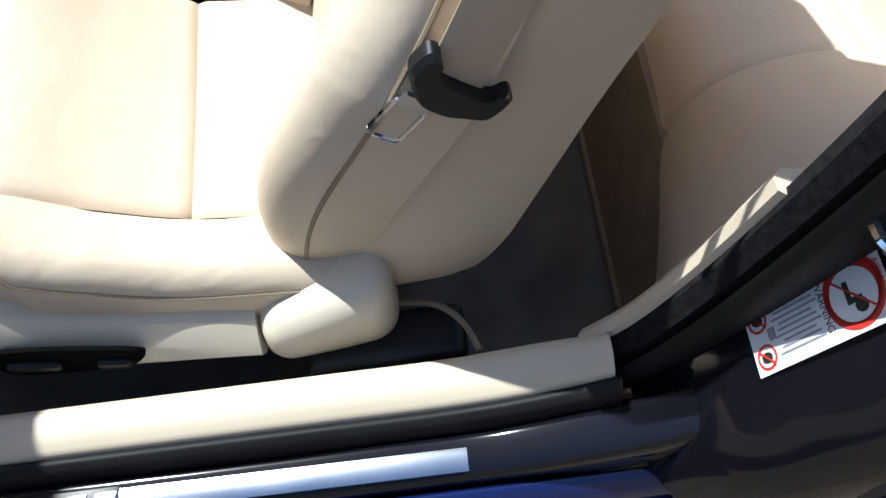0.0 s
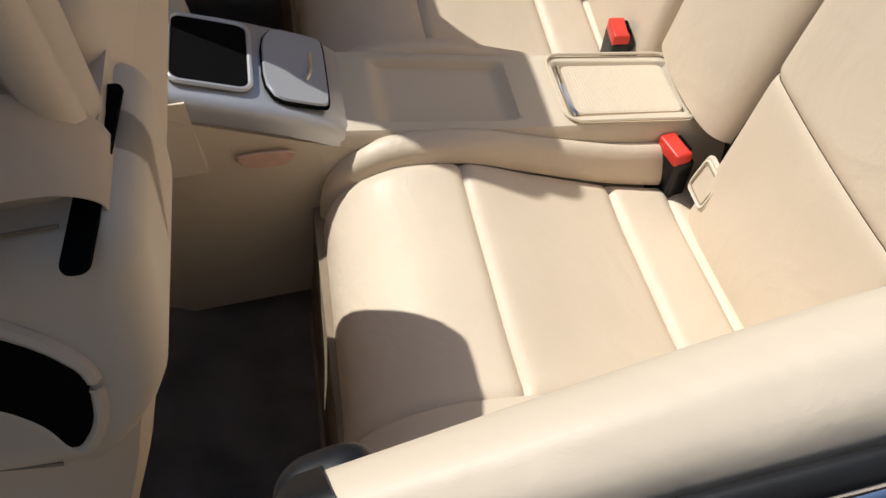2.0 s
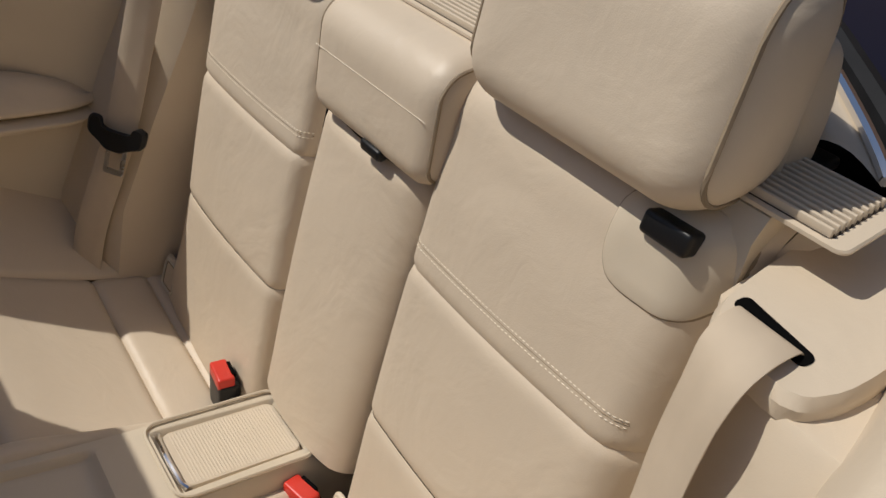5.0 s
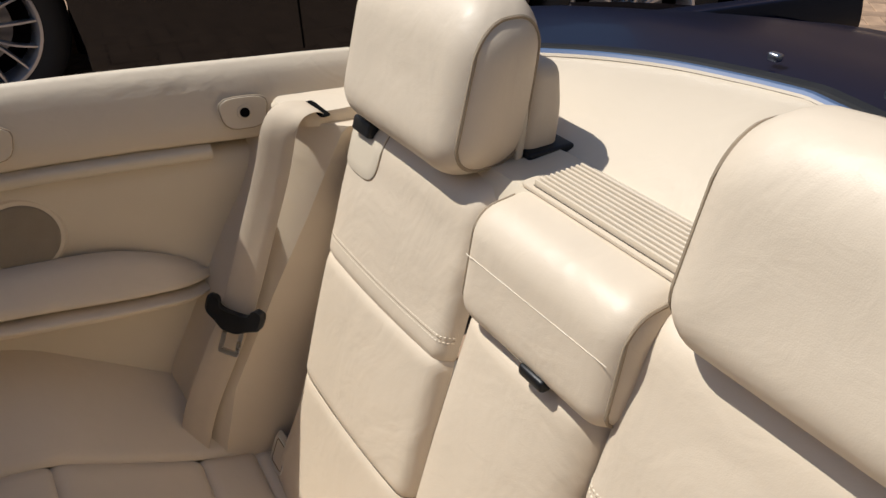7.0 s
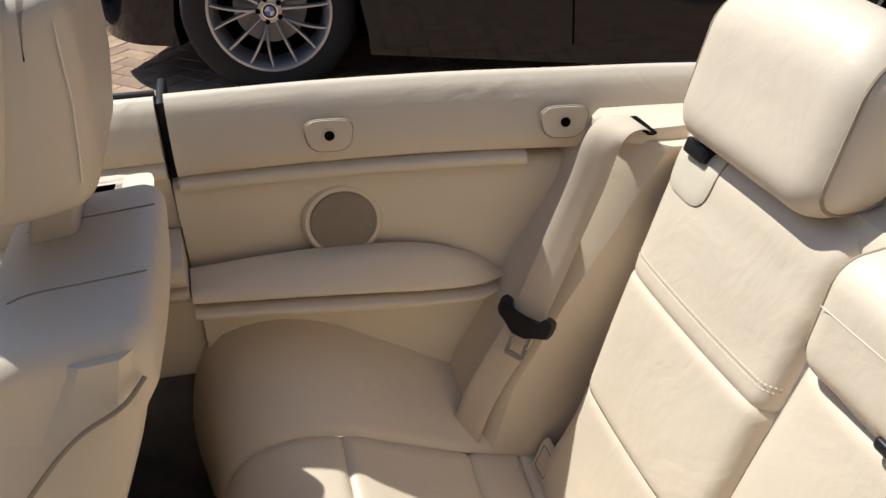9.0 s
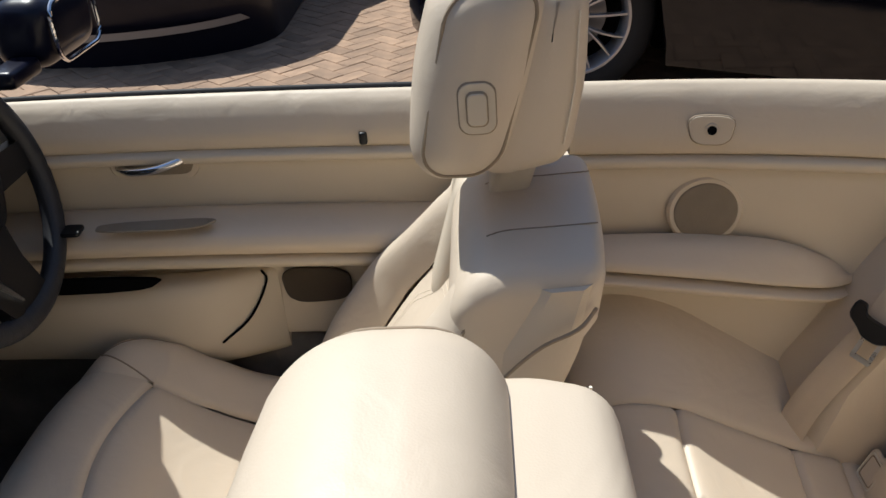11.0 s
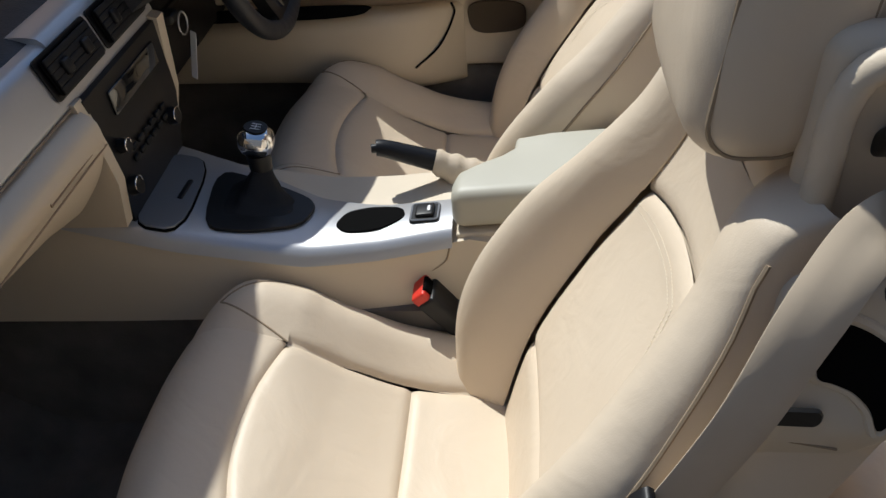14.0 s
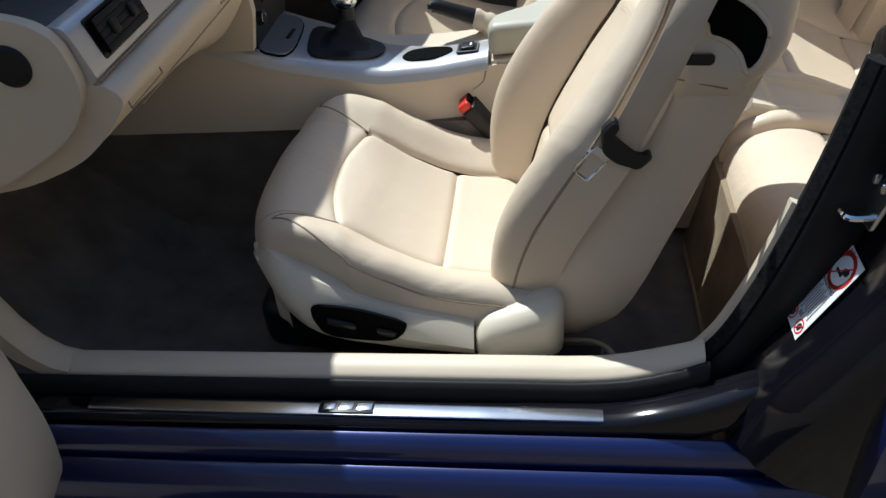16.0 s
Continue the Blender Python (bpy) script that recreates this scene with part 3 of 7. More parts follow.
    yh = yc + sgn * (-0.004 if sgn < 0 else 0.019)
    def head(x, y, z):
        k = z / 0.107
        taper = 1 - 0.07 * max(0, k) ** 2 - 0.05 * max(0, -k) ** 2
        belly = -0.010 * (1 - (y / 0.125) ** 2) * (1 - k * k)
        return bk(0.050 + forward + x * (1 - 0.10 * max(0, -k)) + 0.12 * z + (belly if x < 0 else 0), yh + y * taper, 0.990 + lift + z + 0.006 * (1 - (y / 0.125) ** 2) * max(0, k))
    v, f = soft_box(HS, 0.046, head, 7, 6)
    hr = add_mesh("headrest", v, f, LEATHER, seat, "padded beige leather headrest")
    for sy in (-1, 1):
        piping("headrest_piping", HS, 0.046, sy, head, GROOVE, hr)
    def head_rear(x, y, z):
        k = z / 0.09
        z = z * 0.90 if z > 0 and sgn > 0 else z
        if sgn < 0:
            z *= 1.22 if z < 0 else 1.0
            x = x + (0.020 * max(0.0, -k) - 0.016 * max(0.0, k) if x > 0 else 0.0)
        p = head(0.066 + x * (1 - 0.12 * max(0, k)), y * (1 - 0.10 * max(0, x / 0.05)), z * (1 - 0.06 * max(0, x / 0.05)))
        return p
    v, f = soft_box((0.085, HS[1] - 0.040, HS[2] - 0.044), 0.022, head_rear, 5, 5)
    add_mesh("headrest_back", v, f, LEATHER, hr, "narrower rear half of the headrest")
    line = [head_rear(0.030, sgn * (HS[1] / 2 - 0.0195), z) for z in np.linspace(-0.06, 0.065, 12)]
    tube("back_stitching", line, 0.0009, STITCH, hr, seg=5)
    yb = head(0, sgn * HS[1] / 2, 0).y
    bo = head(0.004, 0, -0.016)
    d = 1 if sgn < 0 else -1
    plate("button_gap", rounded(0.0375, 0.0535, 0.0125), (bo.x, yb - sgn * 0.0022, bo.z), (1, 0, 0.02), (0, 0, 1), 0.0035 * d, GROOVE, hr)
    plate("button_frame", rounded(0.036, 0.052, 0.012), (bo.x, yb - sgn * 0.002, bo.z), (1, 0, 0.02), (0, 0, 1), 0.004 * d, PLASTIC, hr)
    plate("button_ring", rounded(0.0215, 0.0355, 0.007), (bo.x, yb + sgn * 0.0018, bo.z), (1, 0, 0.02), (0, 0, 1), 0.0026 * d, GROOVE, hr)
    plate("headrest_button", rounded(0.019, 0.033, 0.006), (bo.x, yb + sgn * 0.0025, bo.z), (1, 0, 0.02), (0, 0, 1), 0.003 * d, PLASTIC, hr, "beige headrest release button")
    # neck cover between backrest and headrest
    def neck(x, y, z):
        return bk(0.068 + x + 0.2 * z, yh + y, 0.885 + z)
    v, f = soft_box((0.045, 0.08, 0.05 + lift), 0.012, neck, 4, 3)
    add_mesh("headrest_collar", v, f, PLASTIC, seat)
    return seat

YL, YR = 0.551, 2 * C - 0.551
front_seat(YL, 1, "front_car_seat", "beige leather front passenger seat with tilted headrest and belt tower")
front_seat(YR, -1, "front_car_seat", "beige leather driver's seat partly in shade", 0.06, 0.052, -0.032, 0.135)

def front_belt(yc, sgn, label, recline=0.0, low=0.0):
    """The belt hangs from the tower at the door side to the floor, with its guide and tongue."""
    b = thing("seat_belt", label, "seat belt", "seat belts")
    yo = yc - sgn * 0.215
    def bk(x, y, z):
        return Vector((x + recline * (z - 0.37) / 0.5, y, z))
    top = ((0.170, 0.082, 0.846), (0.168, 0.081, 0.866), (0.156, 0.073, 0.886), (0.135, 0.062, 0.899), (0.110, 0.051, 0.905))
    line = [(x - low, yo + sgn * d, z - low * 0.98) for x, d, z in top] + [(0.086 - low * 0.5, yo + sgn * 0.036, 0.894 - low * 0.7), (0.056, yo + sgn * 0.016, 0.842), (0.022, yo - sgn * 0.004, 0.765), (-0.022, yo - sgn * 0.010, 0.666), (-0.026, yo - sgn * 0.006, 0.656)]
    line = smooth_line([bk(*p) for p in line], 66)
    flat_, raised, side_ = Vector((0, -sgn, -0.05)), Vector((0, -sgn * 0.72, -0.69)), Vector((0.72, sgn * 0.02, -0.68))
    def turn(q):
        """Lies flat in the slot, tilts under the guide arm and turns on edge further down."""
        k, m = min(1.0, q / 0.35), min(1.0, max(0.0, (q - 0.47) / 0.42))
        return flat_.lerp(raised, k * k * (3 - 2 * k)).lerp(side_, m * m * (3 - 2 * m))
    strap("webbing", line, turn, 0.042, 0.0016, WEB, b)
    # black guide arm that carries the belt beside the headrest
    along = Vector((0, sgn * 0.70, 0.71)).normalized()
    nor = Vector((0, -sgn * 0.71, 0.70))
    mid_a = bk(0.113 - low * 0.9, yo + sgn * 0.0435, 0.917 - low * 1.2)
    def arm(x, y, z):
        return mid_a + Vector((x * (1 + 2.2 * y), 0, 0)) + along * y + nor * z
    v, f = soft_box((0.022, 0.116, 0.018), 0.007, arm, 4, 4)
    add_mesh("guide_arm", v, f, BLACK, b, "black plastic belt guide arm")
    v, f = soft_box((0.022, 0.016, 0.045), 0.006, lambda x, y, z: mid_a + Vector((x, 0, 0)) + along * (0.050 + y) + nor * (z - 0.020), 4, 3)
    add_mesh("guide_foot", v, f, BLACK, b)
    v, f = soft_box((0.018, 0.014, 0.030), 0.005, lambda x, y, z: mid_a + Vector((x, 0, 0)) + along * (-0.050 + y) + nor * (z - 0.014), 4, 3)
    add_mesh("guide_foot", v, f, BLACK, b)
    o = bk(-0.023, yo - sgn * 0.008, 0.661)
    ax = Vector((0.74, 0, -0.68)).normalized()
    ay = Vector((0.62, 0, 0.78))
    g = round_profile([(-0.039, 0.022), (-0.028, 0.022), (-0.024, 0.004), (0.024, 0.004), (0.028, 0.018), (0.038, 0.014), (0.038, -0.010), (0.022, -0.016), (0.008, -0.022), (-0.014, -0.022), (-0.026, -0.012), (-0.039, 0.0)], 2)
    plate("belt_guide", g, o, ax, ay, -0.014 if sgn < 0 else 0.014, BLACK, b, "black plastic belt tongue holder", bevel=0.004)
    c = o + ax * -0.016 - Vector(ay) * 0.030 - Vector((0, sgn * 0.007, 0))
    loop = [c + ax * a + Vector(ay) * (b - 0.016) for a, b in rounded(0.026, 0.040, 0.006, 4)]
    tube("tongue", loop + [loop[0]], 0.0026, CHROME, b, "chrome belt tongue", seg=8)
    plate("tongue_neck", [(-0.011, 0.006), (0.011, 0.006), (0.013, -0.006), (-0.013, -0.006)], c + Vector(ay) * 0.006, ax, ay, 0.003 * sgn, STEEL, b, bevel=0.0006)
    return b

front_belt(YL, 1, "beige front seat belt with black guide and chrome tongue")
front_belt(YR, -1, "beige driver's seat belt beside the door", 0.06, 0.055)

def buckle(x, y, z, lean, turn, name_label, tall=0.05):
    b = thing("belt_buckle", name_label, "belt buckle", "belt buckles")
    m = pose(x, y, z, 0, lean, turn)
    v, f = soft_box((0.030, 0.050, tall), 0.006, lambda a, c, d: m @ Vector((a, c, d - tall / 2 - 0.006)), 3, 3)
    add_mesh("housing", v, f, BLACK, b)
    v, f = soft_box((0.024, 0.044, 0.020), 0.004, lambda a, c, d: m @ Vector((a - 0.003, c, d - 0.003)), 3, 3)
    add_mesh("button", v, f, RED, b, "red release button")
    v, f = soft_box((0.006, 0.028, 0.016), 0.002, lambda a, c, d: m @ Vector((a + 0.009, c, d - 0.0005)), 2, 2)
    add_mesh("slit", v, f, DARKHOLE, b)
    return b

buckle(-0.270, 0.791, 0.49, -38, 0, "black front belt buckle with red button beside the console", 0.15)
buckle(0.662, 0.802, 0.352, 6, 12, "short black rear buckle with red button at the console", 0.085)
buckle(0.660, 1.030, 0.357, 6, -6, "short black rear buckle with red button beside the lid", 0.085)

# ---- rear seat ----
CU, CB = 0.896, 0.865             # middle of the rear cushions and of the rear backrests
rc_line = curve_of([(0, 0.222, 0.20), (0.15, 0.204, 0.32), (0.28, 0.236, 0.400), (0.36, 0.29, 0.424), (0.5, 0.384, 0.415), (0.65, 0.475, 0.372), (0.8, 0.572, 0.326), (1.0, 0.70, 0.285)])
rb_line = curve_of([(0, 0.655, 0.25), (0.2, 0.695, 0.40), (0.36, 0.722, 0.51), (0.55, 0.752, 0.625), (0.72, 0.781, 0.725), (0.86, 0.808, 0.815), (0.95, 0.832, 0.872), (1.0, 0.865, 0.888)])

def rear_seat(sgn, label):
    seat = thing("rear_car_seat", label, "car seat", "rear seats")
    side = 1 if sgn > 0 else -1
    lat = curve_of([(0, 0.062, -0.02), (0.06, 0.072, 0.012), (0.13, 0.094, 0.013), (0.2, 0.110, -0.002), (0.45, 0.27, 0.004), (0.7, 0.428, 0.036), (0.8, 0.485, 0.072), (0.92, 0.55, 0.115), (1.0, 0.60, 0.14)])
    def R(s, t):
        x, z = rc_line(s)
        d, up = lat(t)
        k = min(1.0, max(0.0, s / 0.3))
        fr = max(0.0, (0.45 - s) / 0.45)
        x += fr * (0.03 * max(0.0, (0.16 - t) / 0.16) ** 2 - 0.05 * max(0.0, (t - 0.6) / 0.4) ** 1.5)
        if t < 0.2:
            up += 0.034 * max(0.0, (s - 0.45) / 0.5) * min(1.0, (0.2 - t) / 0.09)
        return (x, CU + sgn * d, z + up * k)
    ps = side
    put_patch("front_panel", R, (0.0, 0.5, 0.2, 0.7), LEATHER, seat, side=ps, edges=(0, 1, 1, 1), n=30)
    put_patch("seat_panel", R, (0.5, 0.8, 0.2, 0.7), LEATHER, seat, side=ps)
    put_patch("rear_panel", R, (0.8, 0.925, 0.2, 0.7), LEATHER, seat, side=ps, puff=0.006)
    put_patch("back_strip", R, (0.925, 1.0, 0.2, 0.7), LEATHER, seat, side=ps, edges=(1, 0, 1, 1))
    put_patch("inner_roll", R, (0.0, 0.95, 0.0, 0.2), LEATHER, seat, side=ps, edges=(0, 0, 0, 1), n=40, m=16)
    put_patch("outer_bolster", R, (0.0, 1.0, 0.7, 1.0), LEATHER, seat, side=ps, edges=(0, 0, 1, 0), n=40)
    def B(s, t):
        x, z = rb_line(s)
        out = 0.418 + 0.07 * max(0.0, (0.34 - s) / 0.34) ** 1.5
        inn = 0.108
        d = inn + (out - inn) * t
        e = 0.0
        if t > 0.86:
            e = 0.040 * ((t - 0.86) / 0.14) ** 2.4
        if t < 0.06:
            e = 0.018 * ((0.06 - t) / 0.06) ** 2
        fwd = 0.009 * math.sin(math.pi * t) ** 0.7
        return (x + e - fwd * 0.9, CB + sgn * d, z - 0.1 * e + fwd * 0.25)
    bs = side
    put_patch("lower_back_panel", B, (0.0, 0.36, 0.0, 1.0), LEATHER, seat, side=bs, edges=(0, 1, 0, 0), tuck=0.003)
    put_patch("mid_back_panel", B, (0.36, 0.665, 0.0, 1.0), LEATHER, seat, side=bs, edges=(1, 1, 0, 0), tuck=0.004)
    put_patch("upper_back_panel", B, (0.665, 1.0, 0.0, 1.0), LEATHER, seat, side=bs, edges=(1, 0, 0, 0), tuck=0.004, n=30)
    for k in (0, 1):
        dashes("stitching", [Vector(B(0.704 + 0.010 * k, t)) + Vector((-0.0002, 0, 0.0001)) for t in np.linspace(0.01, 0.93, 60)], STITCH, seat)
    tube("yoke_seam", [Vector(B(0.709, t)) + Vector((0.0004, 0, 0)) for t in np.linspace(0.01, 0.93, 30)], 0.0007, GROOVE, seat, seg=5)
    # side return of the backrest towards the body
    rings = []
    for s in np.linspace(0, 1, 18):
        a = Vector(B(s, 1.0))
        rings.append([a, a + Vector((0.015, sgn * 0.012, 0)), a + Vector((0.09, sgn * 0.03, -0.01))])
    v, f = loft(rings, closed=False)
    add_mesh("back_side", v, f, LEATHER, seat)
    # headrest with its piped end, and the push button in its plate
    yh = CB + sgn * 0.264
    def head(x, y, z):
        k = z / 0.086
        return (0.860 + x * (1 - 0.10 * k) + 0.20 * z, yh + y * (1 - 0.05 * max(0, k) ** 2), 0.965 + z + 0.012 * (1 - (y / 0.14) ** 2) * max(0, k))
    v, f = soft_box((0.106, 0.268, 0.172), 0.047, head, 7, 6)
    hr = add_mesh("headrest", v, f, LEATHER, seat, "padded beige leather rear headrest")
    for sy in (-1, 1):
        piping("headrest_piping", (0.106, 0.268, 0.172), 0.047, sy, head, GROOVE, hr)
    by, bz = (CB + 0.350, 0.870) if sgn > 0 else (CB - 0.366, 0.866)
    o = Vector((0.826, by, bz))
    outline = round_profile([(-0.046, 0.030), (0.046, 0.030), (0.046, -0.026), (0.030, -0.044), (-0.030, -0.044), (-0.046, -0.026)], 3)
    zs = [(rb_line(q)[1], q) for q in np.linspace(0.6, 1.0, 60)]
    def on_back(y, z, lift):
        q = float(np.interp(z, [p[0] for p in zs], [p[1] for p in zs]))
        return Vector(B(q, (sgn * (y - CB) - 0.108) / 0.310)) + Vector((-0.94, 0, 0.34)) * lift
    for nm, grow, lift, mat in (("plate_gap", 1.03, 0.0008, GROOVE), ("button_plate", 1.0, 0.0024, PLASTIC)):
        rings = [[on_back(by - a * k * grow, bz - 0.014 + c * k * grow, h) for a, c in outline] for k, h in ((0.02, lift), (0.35, lift), (0.7, lift), (0.97, lift), (1.0, lift - 0.0008), (1.0, -0.003))]
        section(rings, mat, nm, seat, "beige plate round the headrest button" if mat is PLASTIC else "")
    v, f = soft_box((0.030, 0.042, 0.018), 0.004, lambda x, y, z: (o.x - 0.006 + x * 0.8 + 0.3 * z, by + y, o.z + z - 0.25 * x), 3, 2)
    add_mesh("release_button", v, f, BLACK, seat, "black headrest release button")
    # child-seat anchor flaps
    for dy in (0.152, 0.392):
        c = Vector((0.682, CU + sgn * dy, 0.342))
        fl = plate("anchor_flap", rounded(0.052, 0.060, 0.010), c, (0, -1, 0), (0.36, 0, 0.93), 0.005, VINYL, seat, "small vinyl anchor flap", bevel=0.003)
        rim = [c + Vector((-0.0052, 0, 0.0012)) + Vector((0, -1, 0)) * a + Vector((0.36, 0, 0.93)) * b for a, b in rounded(0.034, 0.040, 0.005, 4)]
        tube("flap_groove", rim + [rim[0]], 0.0009, GROOVE, fl, seg=5)
        rim = [c + Vector((-0.0056, 0, 0.0012)) + Vector((0, -1, 0)) * a + Vector((0.36, 0, 0.93)) * b for a, b in rounded(0.041, 0.048, 0.007, 4)]
        tube("flap_frame", rim + [rim[0]], 0.0017, PALE, fl, seg=6)
    return seat

rear_seat(-1, "beige leather rear seat with pleats, half in shadow")
rear_seat(1, "beige leather rear seat beside the speaker panel")

fold = thing("centre_backrest", "folding beige leather centre backrest with a black latch", "armrest")
def FB(s, t):
    x, z = rb_line(0.16 + 0.62 * s)
    return (x + 0.010 - 0.010 * math.sin(math.pi * t) - 0.004 * s + 0.02 * abs(2 * t - 1) ** 8, CB + 0.02 * (1 - s) + 0.108 * (1 - 2 * t) * -1, z)
put_patch("lower_cushion", FB, (0, 1, 0, 1), LEATHER, fold, side=1, edges=(0, 1, 0, 0))
cb = CB - 0.012
RS = (0.105, 0.228, 0.122)
def roll(x, y, z):
    k = (x + 0.05) / 0.10
    return (0.838 + x + 0.16 * z, cb + y, 0.826 + z + 0.012 * k * (1 if z > 0 else 0.3))
v, f = soft_box(RS, 0.030, roll, 6, 6)
ro = add_mesh("top_roll", v, f, LEATHER, fold, "padded top roll with piped ends")
for sy in (-1, 1):
    piping("piping", RS, 0.030, sy, roll, GROOVE, ro, 0.002)
tube("stitching", [Vector(roll(-0.0528, q, 0.014)) for q in np.linspace(-0.1, 0.1, 8)], 0.0004, STITCH, ro, seg=5)
v, f = soft_box((0.014, 0.036, 0.013), 0.0045, lambda x, y, z: (0.785 + x, CB - 0.030 + y, 0.773 + z), 3, 2)
add_mesh("latch", v, f, BLACK, fold, "black pull latch")

# ---- rear console between the seats ----
con = thing("rear_console", "beige rear centre console with tray, lid and silver cup holder", "console")
def RC(x):
    return float(np.interp(x, [0.10, 0.24, 0.28, 0.34, 0.45, 0.69, 0.75], [0.480, 0.460, 0.452, 0.438, 0.412, 0.366, 0.352]))
rings = []
for x in np.linspace(0.225, 0.74, 100):
    z, w = RC(x), 0.074 + 0.004 * math.sin(6 * x)
    dip = 0.014 * min(1.0, max(0.0, (x - 0.296) / 0.014)) * min(1.0, max(0.0, (0.470 - x) / 0.014))
    dip += 0.011 * min(1.0, max(0.0, (x - 0.532) / 0.004)) * min(1.0, max(0.0, (0.692 - x) / 0.004))
    prof = [(-w - 0.012, 0.18), (-w - 0.006, z - 0.05), (-w, z - 0.012), (-w + 0.008, z - 0.002), (-w + 0.020, z), (-w + 0.022, z - 0.1 * dip), (-w + 0.026, z - 0.85 * dip), (-w + 0.030, z - dip), (w - 0.030, z - dip), (w - 0.026, z - 0.85 * dip), (w - 0.022, z - 0.1 * dip), (w - 0.020, z), (w - 0.008, z - 0.002), (w, z - 0.012), (w + 0.006, z - 0.05), (w + 0.012, 0.18)]
    rings.append([(x, CU + p, q) for p, q in prof])
section(rings, PLASTIC, "console_body", con)
def on(x, dy, up=0.0):
    return Vector((x, CU + dy, RC(x) + up))
ang = math.degrees(math.atan2(RC(0.69) - RC(0.53), 0.16))
lidc = on(0.612, 0.0, 0.002)
ax = Vector((1, 0, math.tan(radians(ang))))
rim = [lidc + ax * (a + 0.002) + Vector((0, b, 0.0005)) for a, b in rounded(0.176, 0.126, 0.020, 6)]
tube("lid_surround", rim + [rim[0]], 0.0022, PLASTIC, con, seg=6)
lid = plate("storage_lid", rounded(0.150, 0.092, 0.012), lidc + Vector((0.002, 0, -0.011)), ax, (0, 1, 0), 0.006, VINYL, con, "ribbed beige storage lid", bevel=0.002)
for q in np.linspace(-0.062, 0.068, 34):
    p = lidc + ax * (q + 0.002) + Vector((0, 0, -0.0048))
    tube("rib", [p + Vector((0, -0.042, 0)), p + Vector((0, 0.042, 0))], 0.0011, VINYL, lid, seg=5)
p = lidc + ax * -0.070 + Vector((0, 0, -0.0015))
tube("lid_handle", [p + Vector((0, -0.046, -0.004)), p + Vector((-0.004, -0.038, 0)), p + Vector((-0.005, 0, 0.001)), p + Vector((-0.004, 0.038, 0)), p + Vector((0, 0.046, -0.004))], 0.0038, CHROME, con, "small chrome grip", seg=8)
# silver end with ashtray lid and cup holder
rings = []
for x in np.linspace(0.075, 0.272, 24):
    k = (x - 0.075) / 0.187
    end = max(0.0, (x - 0.235) / 0.037)
    z, w = 0.556 - 0.075 * k - 0.022 * k**3 - 0.010 * end**3, 0.075 + 0.003 * math.sin(3 * k) - 0.010 * end**3
    prof = [(-w - 0.004, z - 0.030), (-w - 0.002, z - 0.014), (-w + 0.002, z - 0.005), (-w + 0.010, z), (w - 0.010, z), (w - 0.002, z - 0.005), (w + 0.002, z - 0.014), (w + 0.004, z - 0.030)]
    rings.append([(x, CU + p, q) for p, q in prof])
section(rings, SILVER, "silver_bezel", con, "silver painted bezel")
ax2 = Vector((1, 0, -0.44))
cup = rounded(0.088, 0.112, 0.014, 6)
rim = [Vector((0.127, CU, 0.5405)) + ax2.normalized() * a + Vector((0, b, 0)) for a, b in cup]
tube("cup_rim", rim + [rim[0]], 0.0032, SILVER, con, seg=8)
# flat plate on the bezel, black for the shade inside the cup holder
plate("cup_holder", cup, (0.127, CU, 0.5375), ax2, (0, 1, 0), 0.003, DARKHOLE, con, "dark plate standing for the cup holder opening")
lidp = [(-0.038, 0.062), (0.030, 0.060), (0.036, 0.052), (0.036, -0.052), (0.030, -0.060), (-0.038, -0.062)]
plate("ash_gap", round_profile([(p * 1.05, q * 1.035) for p, q in lidp], 2), (0.213, CU, 0.4955), (1, 0, -0.50), (0, 1, 0), 0.004, DARKHOLE, con)
al = plate("ash_lid", round_profile(lidp, 2), (0.213, CU, 0.4970), (1, 0, -0.50), (0, 1, 0), 0.005, ASHGREY, con, "pale grey ashtray lid", bevel=0.002)
tube("lid_slit", smooth_line([(0.224, CU - 0.024, 0.4965), (0.231, CU, 0.4935), (0.232, CU + 0.026, 0.4930)], 10), 0.0026, CHROME, al, seg=8)
for sy in (-1, 1):
    section([[(-0.12, CU + sy * 0.083, 0.535), (0.07, CU + sy * 0.083, 0.528), (0.27, CU + sy * 0.08, 0.430), (0.27, CU + sy * 0.086, 0.18), (-0.12, CU + sy * 0.09, 0.18)], [(-0.12, CU + sy * 0.06, 0.535), (0.07, CU + sy * 0.06, 0.528), (0.27, CU + sy * 0.06, 0.430), (0.27, CU + sy * 0.06, 0.18), (-0.12, CU + sy * 0.06, 0.18)]], PLASTIC, "console_side", con)
plate("footwell_lamp", round_profile([(-0.036, 0.011), (0.036, 0.011), (0.026, -0.012), (-0.024, -0.012)], 2), (0.165, CU - 0.0875, 0.45), (1, 0, -0.08), (0, 0, 1), 0.003, PINKLENS, con, "small pinkish lamp lens in the console side")

# ---- shelf, roll covers, tonneau ----
shelf = thing("rear_shelf", "beige shelf behind the rear seats with a slotted grille", "shelf")
section([[(0.834, y, 0.80), (0.840, y, 0.876), (0.852, y, 0.893), (0.93, y, 0.899), (0.942, y, 0.892), (0.945, y, 0.80)] for y in np.linspace(CB - 0.412, CB + 0.412, 8)], PLASTIC, "shelf_board", shelf)
plate("grille_surround", rounded(0.072, 0.56, 0.008), (0.888, CB - 0.185, 0.8965), (1, 0, 0.05), (0, 1, 0), 0.003, VINYL, shelf)
